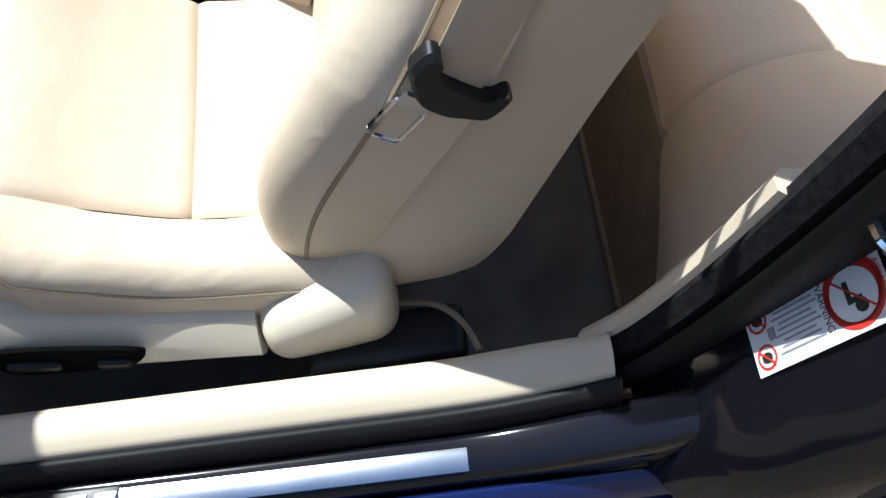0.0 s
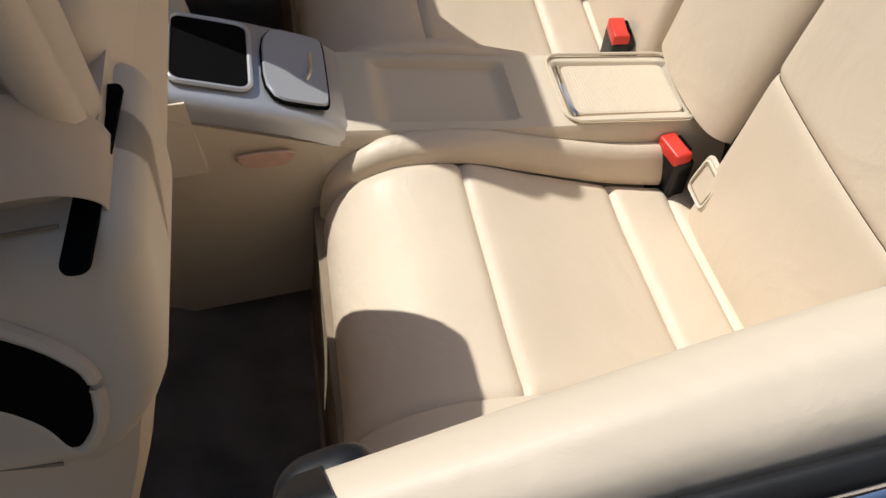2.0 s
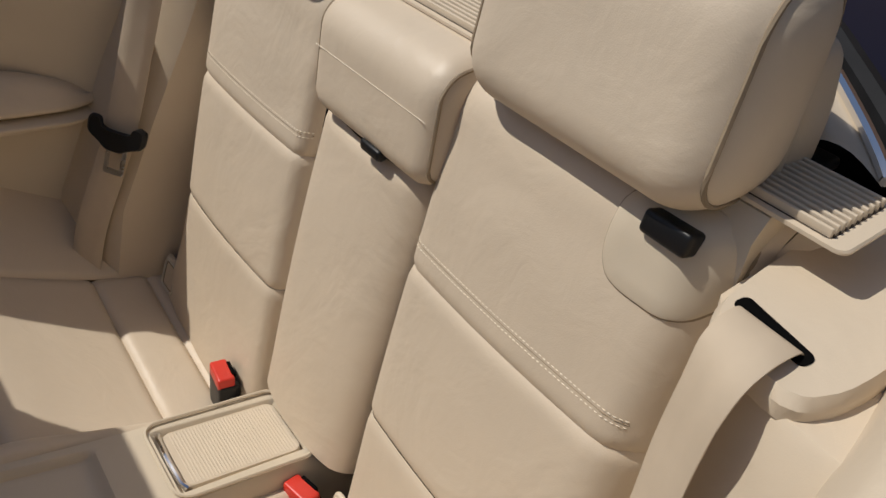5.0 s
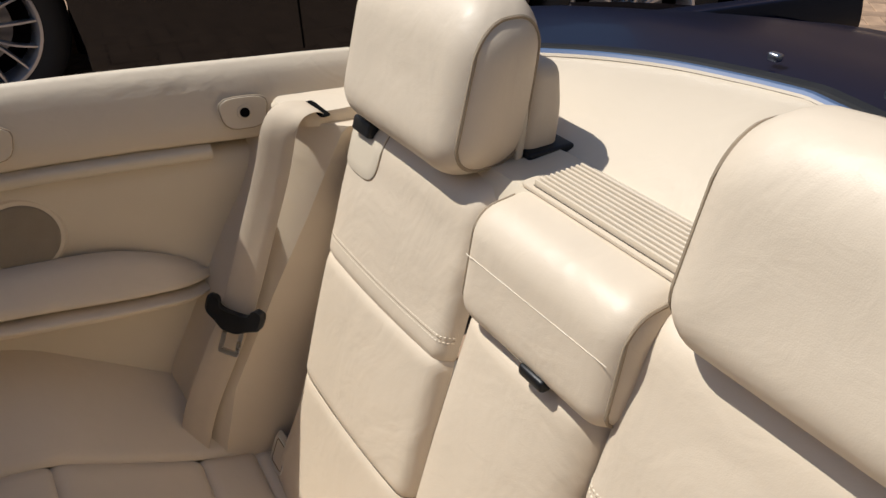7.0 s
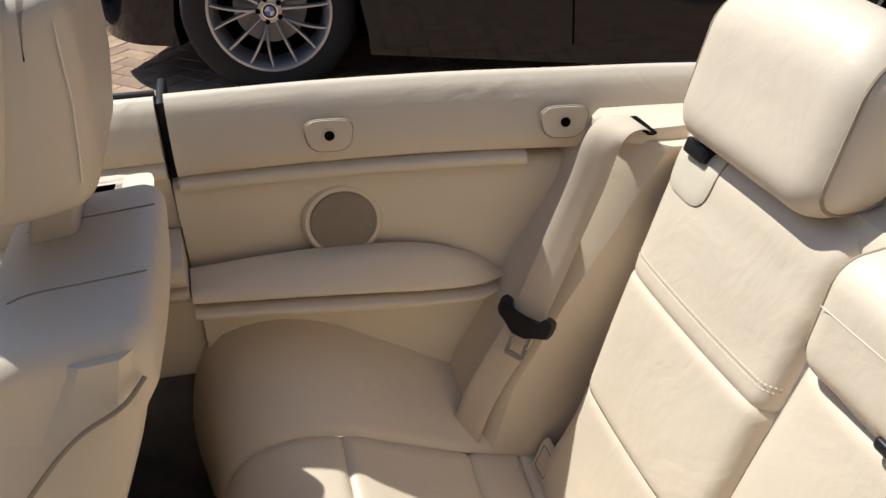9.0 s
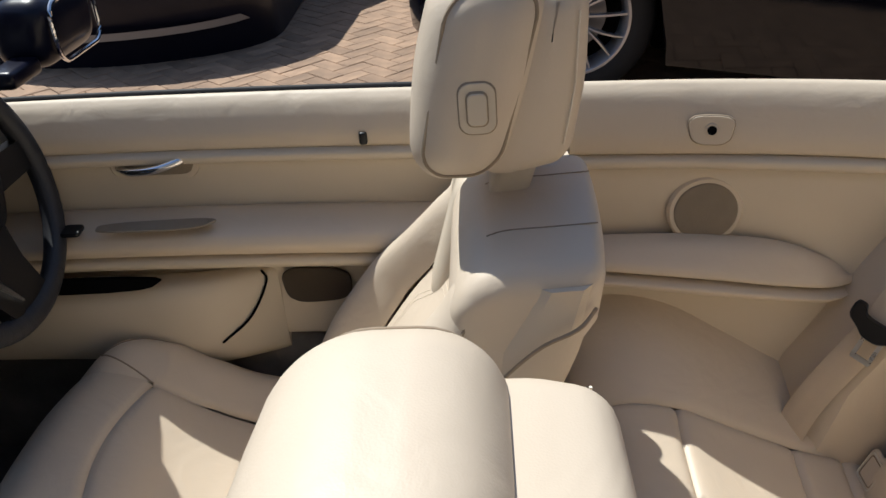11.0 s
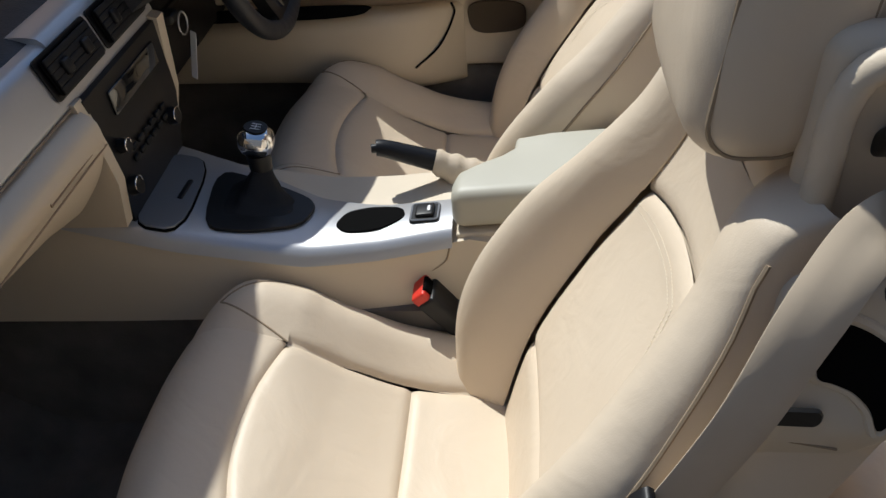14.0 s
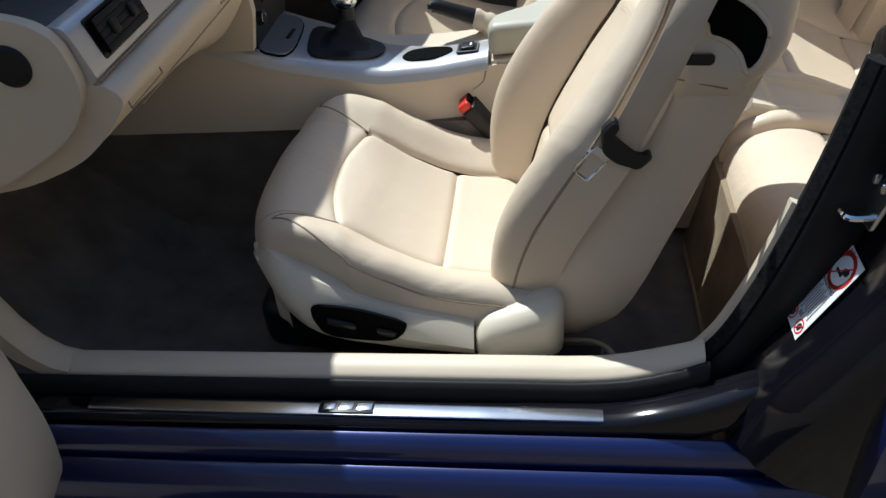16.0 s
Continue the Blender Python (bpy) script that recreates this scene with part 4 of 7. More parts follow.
for i in range(10):
    x = 0.860 + 0.0062 * i
    v, f = soft_box((0.0030, 0.53, 0.009), 0.0012, lambda a, b, c: (x + a, CB - 0.185 + b, 0.9015 + 0.05 * (x - 0.888) + c), 2, 2)
    add_mesh("grille_slat", v, f, VINYL, shelf)
# dark brown plate under the slats, darkens the gaps between them
plate("grille_gap", rounded(0.062, 0.535, 0.004), (0.888, CB - 0.185, 0.8985), (1, 0, 0.05), (0, 1, 0), 0.0012, DARKMESH, shelf)
for sgn in (1, -1):
    yh = CB + sgn * 0.264
    def cover(x, y, z):
        return (0.918 + x * (1 - 0.25 * max(0, z / 0.05)) + 0.10 * z, yh + y * (1 - 0.06 * max(0, z / 0.05)), 0.937 + z)
    rcv = thing("roll_bar_cover", "beige roll-bar cover standing behind the rear headrest", "roll bar cover", "roll bar covers")
    v, f = soft_box((0.050, 0.248, 0.100), 0.016, cover, 5, 5)
    add_mesh("cover", v, f, VINYL, rcv)
    v, f = soft_box((0.010, 0.252, 0.098), 0.004, lambda x, y, z: (0.889 + x + 0.10 * z, yh + y * (1 - 0.06 * max(0, z / 0.05)), 0.937 + z), 3, 4)
    add_mesh("front_frame", v, f, PLASTIC, rcv)
    v, f = soft_box((0.06, 0.27, 0.010), 0.004, lambda x, y, z: (0.920 + x, yh + y, 0.897 + z), 3, 3)
    add_mesh("base_gap", v, f, BLACK, rcv)

ton = thing("tonneau_cover", "smooth beige hood compartment cover with a bright metal edge", "tonneau cover")
edge_k = curve_of([(0.0, 0.93, 0.475), (0.14, 0.97, 0.425), (0.28, 1.02, 0.362), (0.42, 1.08, 0.285), (0.6, 1.125, 0.19), (0.8, 1.147, 0.085), (1.0, 1.152, 0.0)])
def ton_edge(q):
    """q from -1 to 1, round the back from one side to the other."""
    x, d = edge_k(1 - abs(q))
    return Vector((x, CB + 0.012 + math.copysign(d * 0.95, q), 0.905 + 0.042 * (1 - abs(q)) ** 0.7))
NQ = 60
rows = []
for i in range(NQ + 1):
    q = -1 + 2 * i / NQ
    e = ton_edge(q)
    a = Vector((0.938, CB + max(-0.50, min(0.50, (e.y - CB) * 0.80)), 0.893))
    row = []
    for k in np.linspace(0, 1, 10):
        p = a.lerp(e, k)
        p.z += 0.018 * math.sin(math.pi * k)
        row.append(p)
    rows.append(row)
v, f = loft(rows, closed=False)
add_mesh("cover_skin", v, f, VINYL, ton)
tube("bright_edge", [ton_edge(q) + Vector((0.004, 0, 0.004)) for q in np.linspace(-1, 1, 70)], 0.0055, CHROME, ton, "bright metal strip", seg=8)

# ---- body shell and side trims ----
CS = 0.872                        # middle of the upper side trims
def quarter(sgn, label):
    """Side panel beside the rear seat; sgn +1 on the driver's side."""
    q = thing("quarter_trim", label, "car trim panel", "side trims")
    def Y(y):
        return y if sgn > 0 else 2 * CS - y
    X = [0.232, 0.43, 0.60, 0.73, 0.86, 0.99]
    inn = [1.468, 1.452, 1.425, 1.395, 1.365, 1.325]
    drop, wide, off = [0.0] * 6, [1.0] * 6, [0.0] * 6
    if sgn > 0:
        X[0] = 0.228
    if sgn < 0:
        X[0], inn, drop = 0.240, [1.464, 1.452, 1.442, 1.427, 1.395, 1.340], [0.048, 0.014, 0.004, 0.0, 0.0, 0.0]
    if sgn < 0:
        wide, off = [1.0, 1.16, 1.25, 1.25, 1.25, 1.25], [0.0, 0.009, 0.0135, 0.0135, 0.0135, 0.0135]
    def keys(prof):
        return [(x, [(Y(i + dy * (w if dy > 0.02 else 1.0)), z - dz) for dy, z in prof]) for x, i, dz, w in zip(X, inn, drop, wide)]
    up = along_x("upper_panel", keys([(0.0, 0.806), (-0.004, 0.835), (0.006, 0.872), (0.017, 0.896), (0.032, 0.910), (0.050, 0.905), (0.058, 0.888), (0.058, 0.80)]), VINYL, q, "beige padded upper panel", n=26)
    along_x("ledge", [(x, [(Y(i - 0.003), 0.786), (Y(i - 0.005), 0.802), (Y(i + 0.01), 0.808), (Y(i + 0.05), 0.806), (Y(i + 0.05), 0.772)]) for x, i in zip([0.228, 0.4, 0.55, 0.68], [1.468, 1.455, 1.432, 1.408])], PLASTIC, q, n=20)
    X0, X[0] = X[0], 0.2175 if sgn > 0 else 0.262
    along_x("lower_panel", keys([(0.012, 0.30), (0.014, 0.56), (0.022, 0.66), (0.006, 0.79), (0.07, 0.80), (0.07, 0.30)]), PLASTIC, q, n=26)
    X[0] = X0
    ax_ = [0.2175, 0.33, 0.45, 0.56, 0.63, 0.662]
    out = [1.412, 1.404, 1.399, 1.400, 1.410, 1.428]
    bk_ = [1.475, 1.47, 1.462, 1.45, 1.442, 1.44]
    zt = [0.674, 0.680, 0.678, 0.664, 0.631, 0.606]
    zm = [0.646, 0.637, 0.624, 0.608, 0.599, 0.595]
    zb = [0.616, 0.606, 0.591, 0.578, 0.571, 0.574]
    if sgn > 0:
        along_x("armrest", [(x, [(Y(b), t), (Y((o + b) / 2), t - 0.006), (Y(o + 0.006), m + 0.018), (Y(o), m + 0.004), (Y(o + 0.012), m - 0.004), (Y(b), m - 0.004)]) for x, o, b, t, m in zip(ax_, out, bk_, zt, zm)], LEATHER, q, "padded armrest", n=30)
        along_x("armrest_lower", [(x, [(Y(b), m - 0.006), (Y(o + 0.010), m - 0.006), (Y(o - 0.006), m - 0.013), (Y(o - 0.002), l + 0.008), (Y(o + 0.022), l), (Y(b), l)]) for x, o, b, m, l in zip(ax_, out, bk_, zm, zb)], VINYL, q, n=30)
    c = Vector((0.432, Y(1.462), 0.713))
    nrm = (0.10, -1 * sgn, 0)
    plate("speaker_ring", circle(0.056, 40), c + Vector((0, sgn * 0.006, 0)), (1, 0.06 * -sgn, 0), (0, sgn * 0.05, 1), 0.010 * sgn * (1), VINYL, q, bevel=0.004)
    plate("speaker_grille", circle(0.047, 40), c - Vector((0, sgn * 0.0035, 0)), (1, 0.06 * -sgn, 0), (0, sgn * 0.05, 1), 0.0025 * sgn, MESH, q, "round mesh speaker grille", bevel=0.002)
    for hx, hy in ((0.424, 1.452), (0.726, 1.396)) if sgn > 0 else ():
        hp0 = round_profile([(-0.034, 0.020), (0.034, 0.020), (0.026, -0.022), (-0.026, -0.022)], 2)
        hx_, hy_ = Vector((1, -0.17, 0)), Vector((0, 0.14, 1))
        plate("plate_gap", [(p * 1.03, q * 1.045) for p, q in hp0], (hx, Y(hy - 0.0015), 0.849), hx_, hy_, 0.003, GROOVE, q, bevel=0.0008)
        h = plate("hook_plate", hp0, (hx, Y(hy - 0.0025), 0.849), hx_, hy_, 0.003, VINYL, q, "coat hook plate", bevel=0.0015)
        plate("hook_ring", circle(0.0098, 20), (hx, Y(hy - 0.0050), 0.849), hx_, hy_, 0.002, VINYL, h, bevel=0.0006)
        plate("hook_hole", circle(0.0066, 20), (hx, Y(hy - 0.0064), 0.849), hx_, hy_, 0.0016, DARKHOLE, h, bevel=0.0004)
    # seal and outer waist
    ws_ = [0.0] * 6 if sgn > 0 else [0.003, 0.002, 0.001, 0.0, 0.0, 0.0]
    k2 = [(x, [(Y(i + 0.056 + o), 0.85), (Y(i + 0.056 + o), 0.892 - dz), (Y(i + 0.061 + o), 0.896 - dz), (Y(i + 0.066 + o + w), 0.890 - dz), (Y(i + 0.069 + o + w), 0.875 - dz), (Y(i + 0.069 + o + w), 0.84)]) for x, i, w, o, dz in zip(X, inn, ws_, off, [d * 0.8 for d in drop])]
    along_x("window_seal", k2, RUBBER, q, n=20)
    # belt column and its flat cap with the slot
    inw = 0.0 if sgn > 0 else -0.003
    def Z(y):
        return Y(y) + inw
    cx = [(0.28, 0.530, 1.44), (0.456, 0.578, 1.445), (0.60, 0.648, 1.436), (0.72, 0.706, 1.42), (0.80, 0.738, 1.405), (0.838, 0.752, 1.395), (0.848, 0.760, 1.39)]
    rings = []
    for z, x, y in cx:
        if sgn > 0:
            rings.append([(x - 0.002, Y(y + 0.02), z), (x + 0.002, Y(y - 0.006), z), (x + 0.018, Y(y - 0.045), z), (x + 0.034, Y(y - 0.085), z), (x + 0.062, Y(y - 0.112), z), (x + 0.2, Y(y - 0.125), z), (x + 0.2, Y(y + 0.04), z)])
        else:
            rings.append([(x - 0.002, Z(y + 0.03), z), (x, Z(y - 0.006), z), (x + 0.010, Z(y - 0.040), z), (x + 0.026, Z(y - 0.075), z), (x + 0.055, Z(y - 0.098), z), (x + 0.2, Z(y - 0.108), z), (x + 0.2, Z(y + 0.03), z)])
    section(rings, VINYL, "belt_column", q, "beige column behind the belt")
    o_ = round_profile([(0.752, 1.402), (0.768, 1.316), (0.800, 1.300), (0.960, 1.290), (0.960, 1.400)], 3)
    plate("belt_cap", [(p - 0.84, Z(r) - Z(1.36)) for p, r in o_], (0.84, Z(1.36), 0.846), (1, 0, 0.02), (0, 1, 0), 0.018, VINYL, q, "flat beige cap with the belt slot", bevel=0.007)
    # slot drawn as a thin plate, black in place of its inner shade
    plate("belt_slot", rounded(0.014, 0.060, 0.005, skew=0.1), (0.797, 1.317 if sgn > 0 else Z(1.341), 0.8632), (1, 0.1 * sgn, 0.02), (0, 1, 0), 0.0012, DARKHOLE, q, "dark plate standing for the belt slot", bevel=0.0004)
    return q

quarter(1, "beige rear side trim with speaker, armrest and coat hooks")
quarter(-1, "beige rear side trim beside the open door gap")

def rear_belt(sgn, label):
    def Y(y):
        return y if sgn > 0 else 2 * CS - y
    b = thing("seat_belt", label, "seat belt", "seat belts")
    ym = (1.317 if sgn > 0 else Y(1.341) - 0.003, 1.322 if sgn > 0 else 0.400, 1.336 if sgn > 0 else 0.386, 1.352 if sgn > 0 else 0.385)
    wide = Vector((0.70, -0.70, -0.24)) if sgn > 0 else Vector((0.42, 0.9, -0.16))
    line = smooth_line([(0.799, ym[0], 0.860), (0.788, ym[0], 0.8685), (0.764, ym[0], 0.867), (0.745, ym[0], 0.848), (0.730, ym[1], 0.79), (0.708, (ym[1] + ym[2]) / 2, 0.72), (0.660 if sgn > 0 else 0.654, ym[2], 0.585), (0.598, ym[3], 0.445), (0.572, ym[3], 0.37), (0.550, ym[3], 0.28)], 46)
    strap("webbing", line, lambda q: Vector((0.06, -sgn, 0)).lerp(wide, min(1.0, max(0.0, (q - 0.12) / 0.25))), 0.047, 0.0016, WEB, b)
    o = Vector((0.660 if sgn > 0 else 0.648, ym[2] - sgn * 0.002, 0.590 if sgn > 0 else 0.556))
    ax = wide.normalized()
    ay = Vector((0.42, 0, 0.9))
    g = round_profile([(-0.043, 0.020), (-0.027, 0.020), (-0.022, 0.004), (0.022, 0.004), (0.027, 0.020), (0.043, 0.016), (0.042, -0.010), (0.022, -0.018), (0.010, -0.026), (-0.012, -0.026), (-0.024, -0.016), (-0.043, -0.006)], 2)
    plate("belt_guide", g, o - Vector((0.004, sgn * 0.008, 0)), ax, ay, 0.012 * sgn, BLACK, b, "black plastic belt tongue holder", bevel=0.004)
    c = o - Vector((0.004, sgn * 0.010, 0)) + ax * 0.004 - Vector(ay) * 0.026
    for name, outline in (("tongue_side", [(-0.015, 0.004), (-0.009, 0.004), (-0.009, -0.032), (-0.015, -0.032)]), ("tongue_side", [(0.009, 0.004), (0.015, 0.004), (0.015, -0.032), (0.009, -0.032)]), ("tongue_end", [(-0.015, -0.027), (0.015, -0.027), (0.014, -0.035), (-0.014, -0.035)])):
        plate(name, outline, c, ax, ay, 0.003 * sgn, STEEL, b, bevel=0.0006)
    return b

rear_belt(1, "beige rear seat belt with black guide hanging on the column")
rear_belt(-1, "beige rear seat belt running down beside the backrest")

# driver's door
door = thing("door", "closed beige driver's door trim with chrome pull and pockets", "car door", "doors")
XD = [-1.0, -0.6, -0.2, 0.215]
ID = [1.485, 1.505, 1.50, 1.475]
def dk(prof):
    return [(x, [(i + dy, z) for dy, z in prof]) for x, i in zip(XD, ID)]
along_x("upper_panel", dk([(0.0, 0.825), (-0.004, 0.850), (0.006, 0.876), (0.017, 0.894), (0.032, 0.906), (0.046, 0.902), (0.048, 0.81)]), VINYL, door, "padded upper panel", n=30)
along_x("ledge", dk([(-0.006, 0.806), (-0.010, 0.822), (0.012, 0.83), (0.05, 0.826), (0.05, 0.79)]), PLASTIC, door, n=24)
along_x("mid_panel", dk([(0.02, 0.62), (0.024, 0.72), (0.010, 0.815), (0.08, 0.82), (0.08, 0.62)]), PLASTIC, door, n=24)
along_x("armrest", [(x, [(i + 0.03, 0.665), (i - 0.052, 0.668), (i - 0.064, 0.69), (i - 0.052, 0.712), (i + 0.03, 0.730)]) for x, i in zip(XD, ID)], LEATHER, door, "long padded armrest", n=24)
along_x("armrest_underside", [(x, [(i + 0.03, 0.640), (i - 0.042, 0.640), (i - 0.056, 0.655), (i - 0.050, 0.667), (i + 0.03, 0.672)]) for x, i in zip(XD, ID)], PLASTIC, door, n=24)
along_x("kick_carpet", dk([(0.026, 0.17), (0.016, 0.462), (0.08, 0.462), (0.08, 0.17)]), CARPET, door, "dark lower edge of the door", n=16)
along_x("lower_panel", dk([(0.018, 0.464), (0.018, 0.50), (0.022, 0.64), (0.08, 0.65), (0.08, 0.464)]), PLASTIC, door, n=24)
along_x("pocket", [(-0.95, [(1.455, 0.475), (1.445, 0.51), (1.448, 0.585), (1.52, 0.60), (1.52, 0.472)]), (-0.5, [(1.465, 0.455), (1.45, 0.50), (1.455, 0.605), (1.53, 0.61), (1.53, 0.45)]), (-0.36, [(1.475, 0.44), (1.465, 0.49), (1.468, 0.605), (1.53, 0.61), (1.53, 0.42)]), (-0.25, [(1.520, 0.44), (1.518, 0.49), (1.518, 0.60), (1.55, 0.61), (1.55, 0.42)])], PLASTIC, door, "storage pocket", n=20)
tube("pocket_edge", smooth_line([(-0.350, 1.468, 0.490), (-0.300, 1.487, 0.528), (-0.268, 1.506, 0.585), (-0.272, 1.504, 0.610)], 14), 0.0022, DARKHOLE, door)
# dark strip laid on for the shaded gap; no opening is modelled
plate("pocket_gap_shade", round_profile([(-0.36, 0.012), (0.06, 0.012), (0.02, -0.014), (-0.36, -0.010)], 2), (-0.47, 1.462, 0.62), (1, 0.02, 0), (0, 0.2, 1), 0.012, DARKHOLE, door, "dark strip standing for the shaded gap above the pocket")
plate("speaker_grille", round_profile([(-0.06, 0.035), (0.06, 0.03), (0.06, -0.03), (-0.05, -0.035)], 3), (-0.185, 1.512, 0.575), (1, 0, 0), (0, 0.05, 1), 0.006, DARKMESH, door, "brown door speaker grille")
plate("handle_recess", rounded(0.150, 0.070, 0.026), (-0.412, 1.521, 0.808), (1, 0, 0), (0, -0.08, 1), 0.006, VINYL, door, bevel=0.006)
# flat plate in the darker mesh brown, in place of a modelled bowl
plate("recess_bowl", rounded(0.126, 0.048, 0.02), (-0.412, 1.5145, 0.808), (1, 0, 0), (0, -0.08, 1), 0.002, MESH, door)
hp = smooth_line([(-0.466, 1.512, 0.798), (-0.443, 1.498, 0.798), (-0.403, 1.492, 0.803), (-0.368, 1.498, 0.812), (-0.353, 1.508, 0.816)], 18)
tube("door_pull", hp, 0.0065, CHROME, door, "curved chrome door pull", seg=10)
# also flat, darker than the armrest round it
plate("grip_recess", round_profile([(-0.10, 0.012), (0.10, 0.020), (0.06, -0.012), (-0.10, -0.012)], 3), (-0.40, 1.452, 0.7245), (1, 0, 0), (0, 1, 0.12), 0.003, MESH, door)
ws = plate("window_switch", rounded(0.030, 0.028, 0.005), (-0.535, 1.447, 0.724), (1, 0, 0), (0, 1, 0.1), 0.006, BLACK, door, "black window switch")
v, f = soft_box((0.012, 0.012, 0.02), 0.004, lambda x, y, z: (-0.075 + x, 1.490 + y, 0.842 + z), 3, 2)
add_mesh("lock_pin", v, f, BLACK, door)
along_x("window_seal", [(x, [(i + 0.047, 0.86), (i + 0.047, 0.900), (i + 0.053, 0.908), (i + 0.066, 0.903), (i + 0.070, 0.86)]) for x, i in zip(XD, ID)], RUBBER, door, n=20)
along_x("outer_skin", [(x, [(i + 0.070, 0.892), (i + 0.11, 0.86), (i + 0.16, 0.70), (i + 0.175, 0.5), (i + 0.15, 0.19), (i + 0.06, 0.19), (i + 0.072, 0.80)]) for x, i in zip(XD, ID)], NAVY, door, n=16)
v, f = soft_box((0.012, 0.10, 0.13), 0.005, lambda x, y, z: (0.2215 + x, 1.552 + y, 0.834 + z), 3, 3)
add_mesh("rear_seal", v, f, RUBBER, door)
mir = thing("door_mirror", "dark door mirror in a chrome-edged shell outside the driver's window", "mirror")
v, f = soft_box((0.11, 0.20, 0.12), 0.04, lambda x, y, z: (-0.66 + x + 0.1 * z, 1.78 + y, 0.965 + z), 5, 4)
add_mesh("mirror_shell", v, f, NAVY, mir)
tube("mirror_rim", [Vector((-0.603, 1.78 + a, 0.965 + b)) for a, b in rounded(0.17, 0.10, 0.03, 5)] + [Vector((-0.603, 1.78 + 0.085, 0.985))], 0.004, CHROME, mir)
v, f = soft_box((0.05, 0.10, 0.03), 0.01, lambda x, y, z: (-0.66 + x, 1.64 + y, 0.92 + z), 3, 2)
add_mesh("mirror_foot", v, f, NAVY, mir)

# body: outer flanks, rear deck, sills
body = thing("car_body", "dark blue convertible body with the roof open", "car")
for sgn in (1, -1):
    def Y(y):
        return y if sgn > 0 else 2 * CS - y
    ks = [(0.252, 1.540, 1.60), (0.43, 1.525, 1.60), (0.6, 1.498, 1.59), (0.73, 1.468, 1.57), (0.95, 1.42, 1.54), (1.45, 1.36, 1.46), (1.9, 1.30, 1.38)]
    if sgn < 0:
        ks = [(0.252, 1.546, 1.60), (0.43, 1.536, 1.61), (0.6, 1.524, 1.61), (0.73, 1.504, 1.60), (0.95, 1.45, 1.56), (1.45, 1.36, 1.46), (1.9, 1.30, 1.38)]
    def low(x):
        return 0.034 * min(1.0, max(0.0, (0.50 - x) / 0.25)) if sgn < 0 else 0.0
    # one body, two materials: the near flank bluer, the far flank darker
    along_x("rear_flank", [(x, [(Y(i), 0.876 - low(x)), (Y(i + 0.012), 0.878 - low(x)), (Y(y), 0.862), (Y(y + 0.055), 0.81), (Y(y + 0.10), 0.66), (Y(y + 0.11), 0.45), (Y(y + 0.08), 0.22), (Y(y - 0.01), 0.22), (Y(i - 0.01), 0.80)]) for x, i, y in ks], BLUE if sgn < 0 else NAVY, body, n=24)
    along_x("waist_strip", [(x, [(Y(i - 0.006), 0.880), (Y(i - 0.005), 0.893), (Y(i), 0.896), (Y(i + 0.007), 0.888), (Y(i + 0.008), 0.874)]) for x, i, y in ks[:5]], CHROME, body, "bright waist strip", n=18)
dk_ = curve_of([(0, 1.10, 0.925, 0.55), (0.2, 1.25, 0.935, 0.64), (0.5, 1.45, 0.915, 0.60), (0.8, 1.68, 0.875, 0.55), (0.92, 1.78, 0.84, 0.53), (1.0, 1.83, 0.72, 0.53)])
rings = []
for s in np.linspace(0, 1, 22):
    x, z, w = dk_(s)
    row = []
    for q in np.linspace(-1, 1, 21):
        row.append(Vector((x + 0.075 * (1 - s) ** 3 - 0.26 * abs(q) ** 2.2 * (1 - s) ** 2 - 0.14 * abs(q) ** 3 * (1 if s > 0.6 else s), C + q * w * (1.02), z - 0.05 * abs(q) ** 4)))
    rings.append(row)
v, f = loft(rings, closed=False)
add_mesh("boot_lid", v, f, NAVY, body, "very dark blue boot lid")
rear_face = []
for z, xo in ((0.86, 1.72), (0.74, 1.80), (0.5, 1.86), (0.25, 1.84)):
    rear_face.append([(xo - 0.2 * abs(q) ** 3, C + q * 0.80, z - 0.04 * abs(q) ** 3) for q in np.linspace(-1, 1, 21)])
section(rear_face, NAVY, "rear_bumper", body, closed=False)
for sy in (-0.05, -0.13, 0.10):
    v, f = soft_box((0.012, 0.016, 0.010), 0.003, lambda x, y, z: (1.245 + x, C + sy + y, 0.945 + z), 2, 2)
    add_mesh("rubber_stop", v, f, STEEL, body)
tube("deck_seal", [ton_edge(q) + Vector((0.030, 0, -0.004)) + Vector((0.0, math.copysign(0.012, q) * abs(q), 0)) for q in np.linspace(-0.96, 0.96, 60)], 0.013, RUBBER, body, seg=8)

# near sill
XS = [-1.05, -0.5, -0.05, 0.05]
def sill(prof, mat, name, label="", X=XS, bend=True):
    ks = []
    for x in X:
        up = 0.044 * max(0.0, (x + 0.07) / 0.155) ** 1.9 if bend else 0
        ks.append((x, [(y - 0.05 * up - (0.008 * max(0.0, x / 0.086) ** 2 if y > 0.22 else 0), z + up) for y, z in prof]))
    return along_x(name, ks, mat, body, label, n=30)
sill([(0.244, 0.33), (0.244, 0.370), (0.234, 0.379), (0.214, 0.378), (0.197, 0.368), (0.197, 0.34)], PLASTIC, "sill_trim", "beige plastic sill trim", X=[-0.83, -0.5, -0.15, -0.07, -0.03, 0.0, 0.03, 0.06, 0.086])
sill([(0.199, 0.33), (0.199, 0.364), (0.192, 0.369), (0.184, 0.361), (0.180, 0.345), (0.180, 0.32)], RUBBER, "door_seal", "black rubber door seal", X=[-0.95, -0.5, -0.15, -0.07, 0.0, 0.05, 0.09])
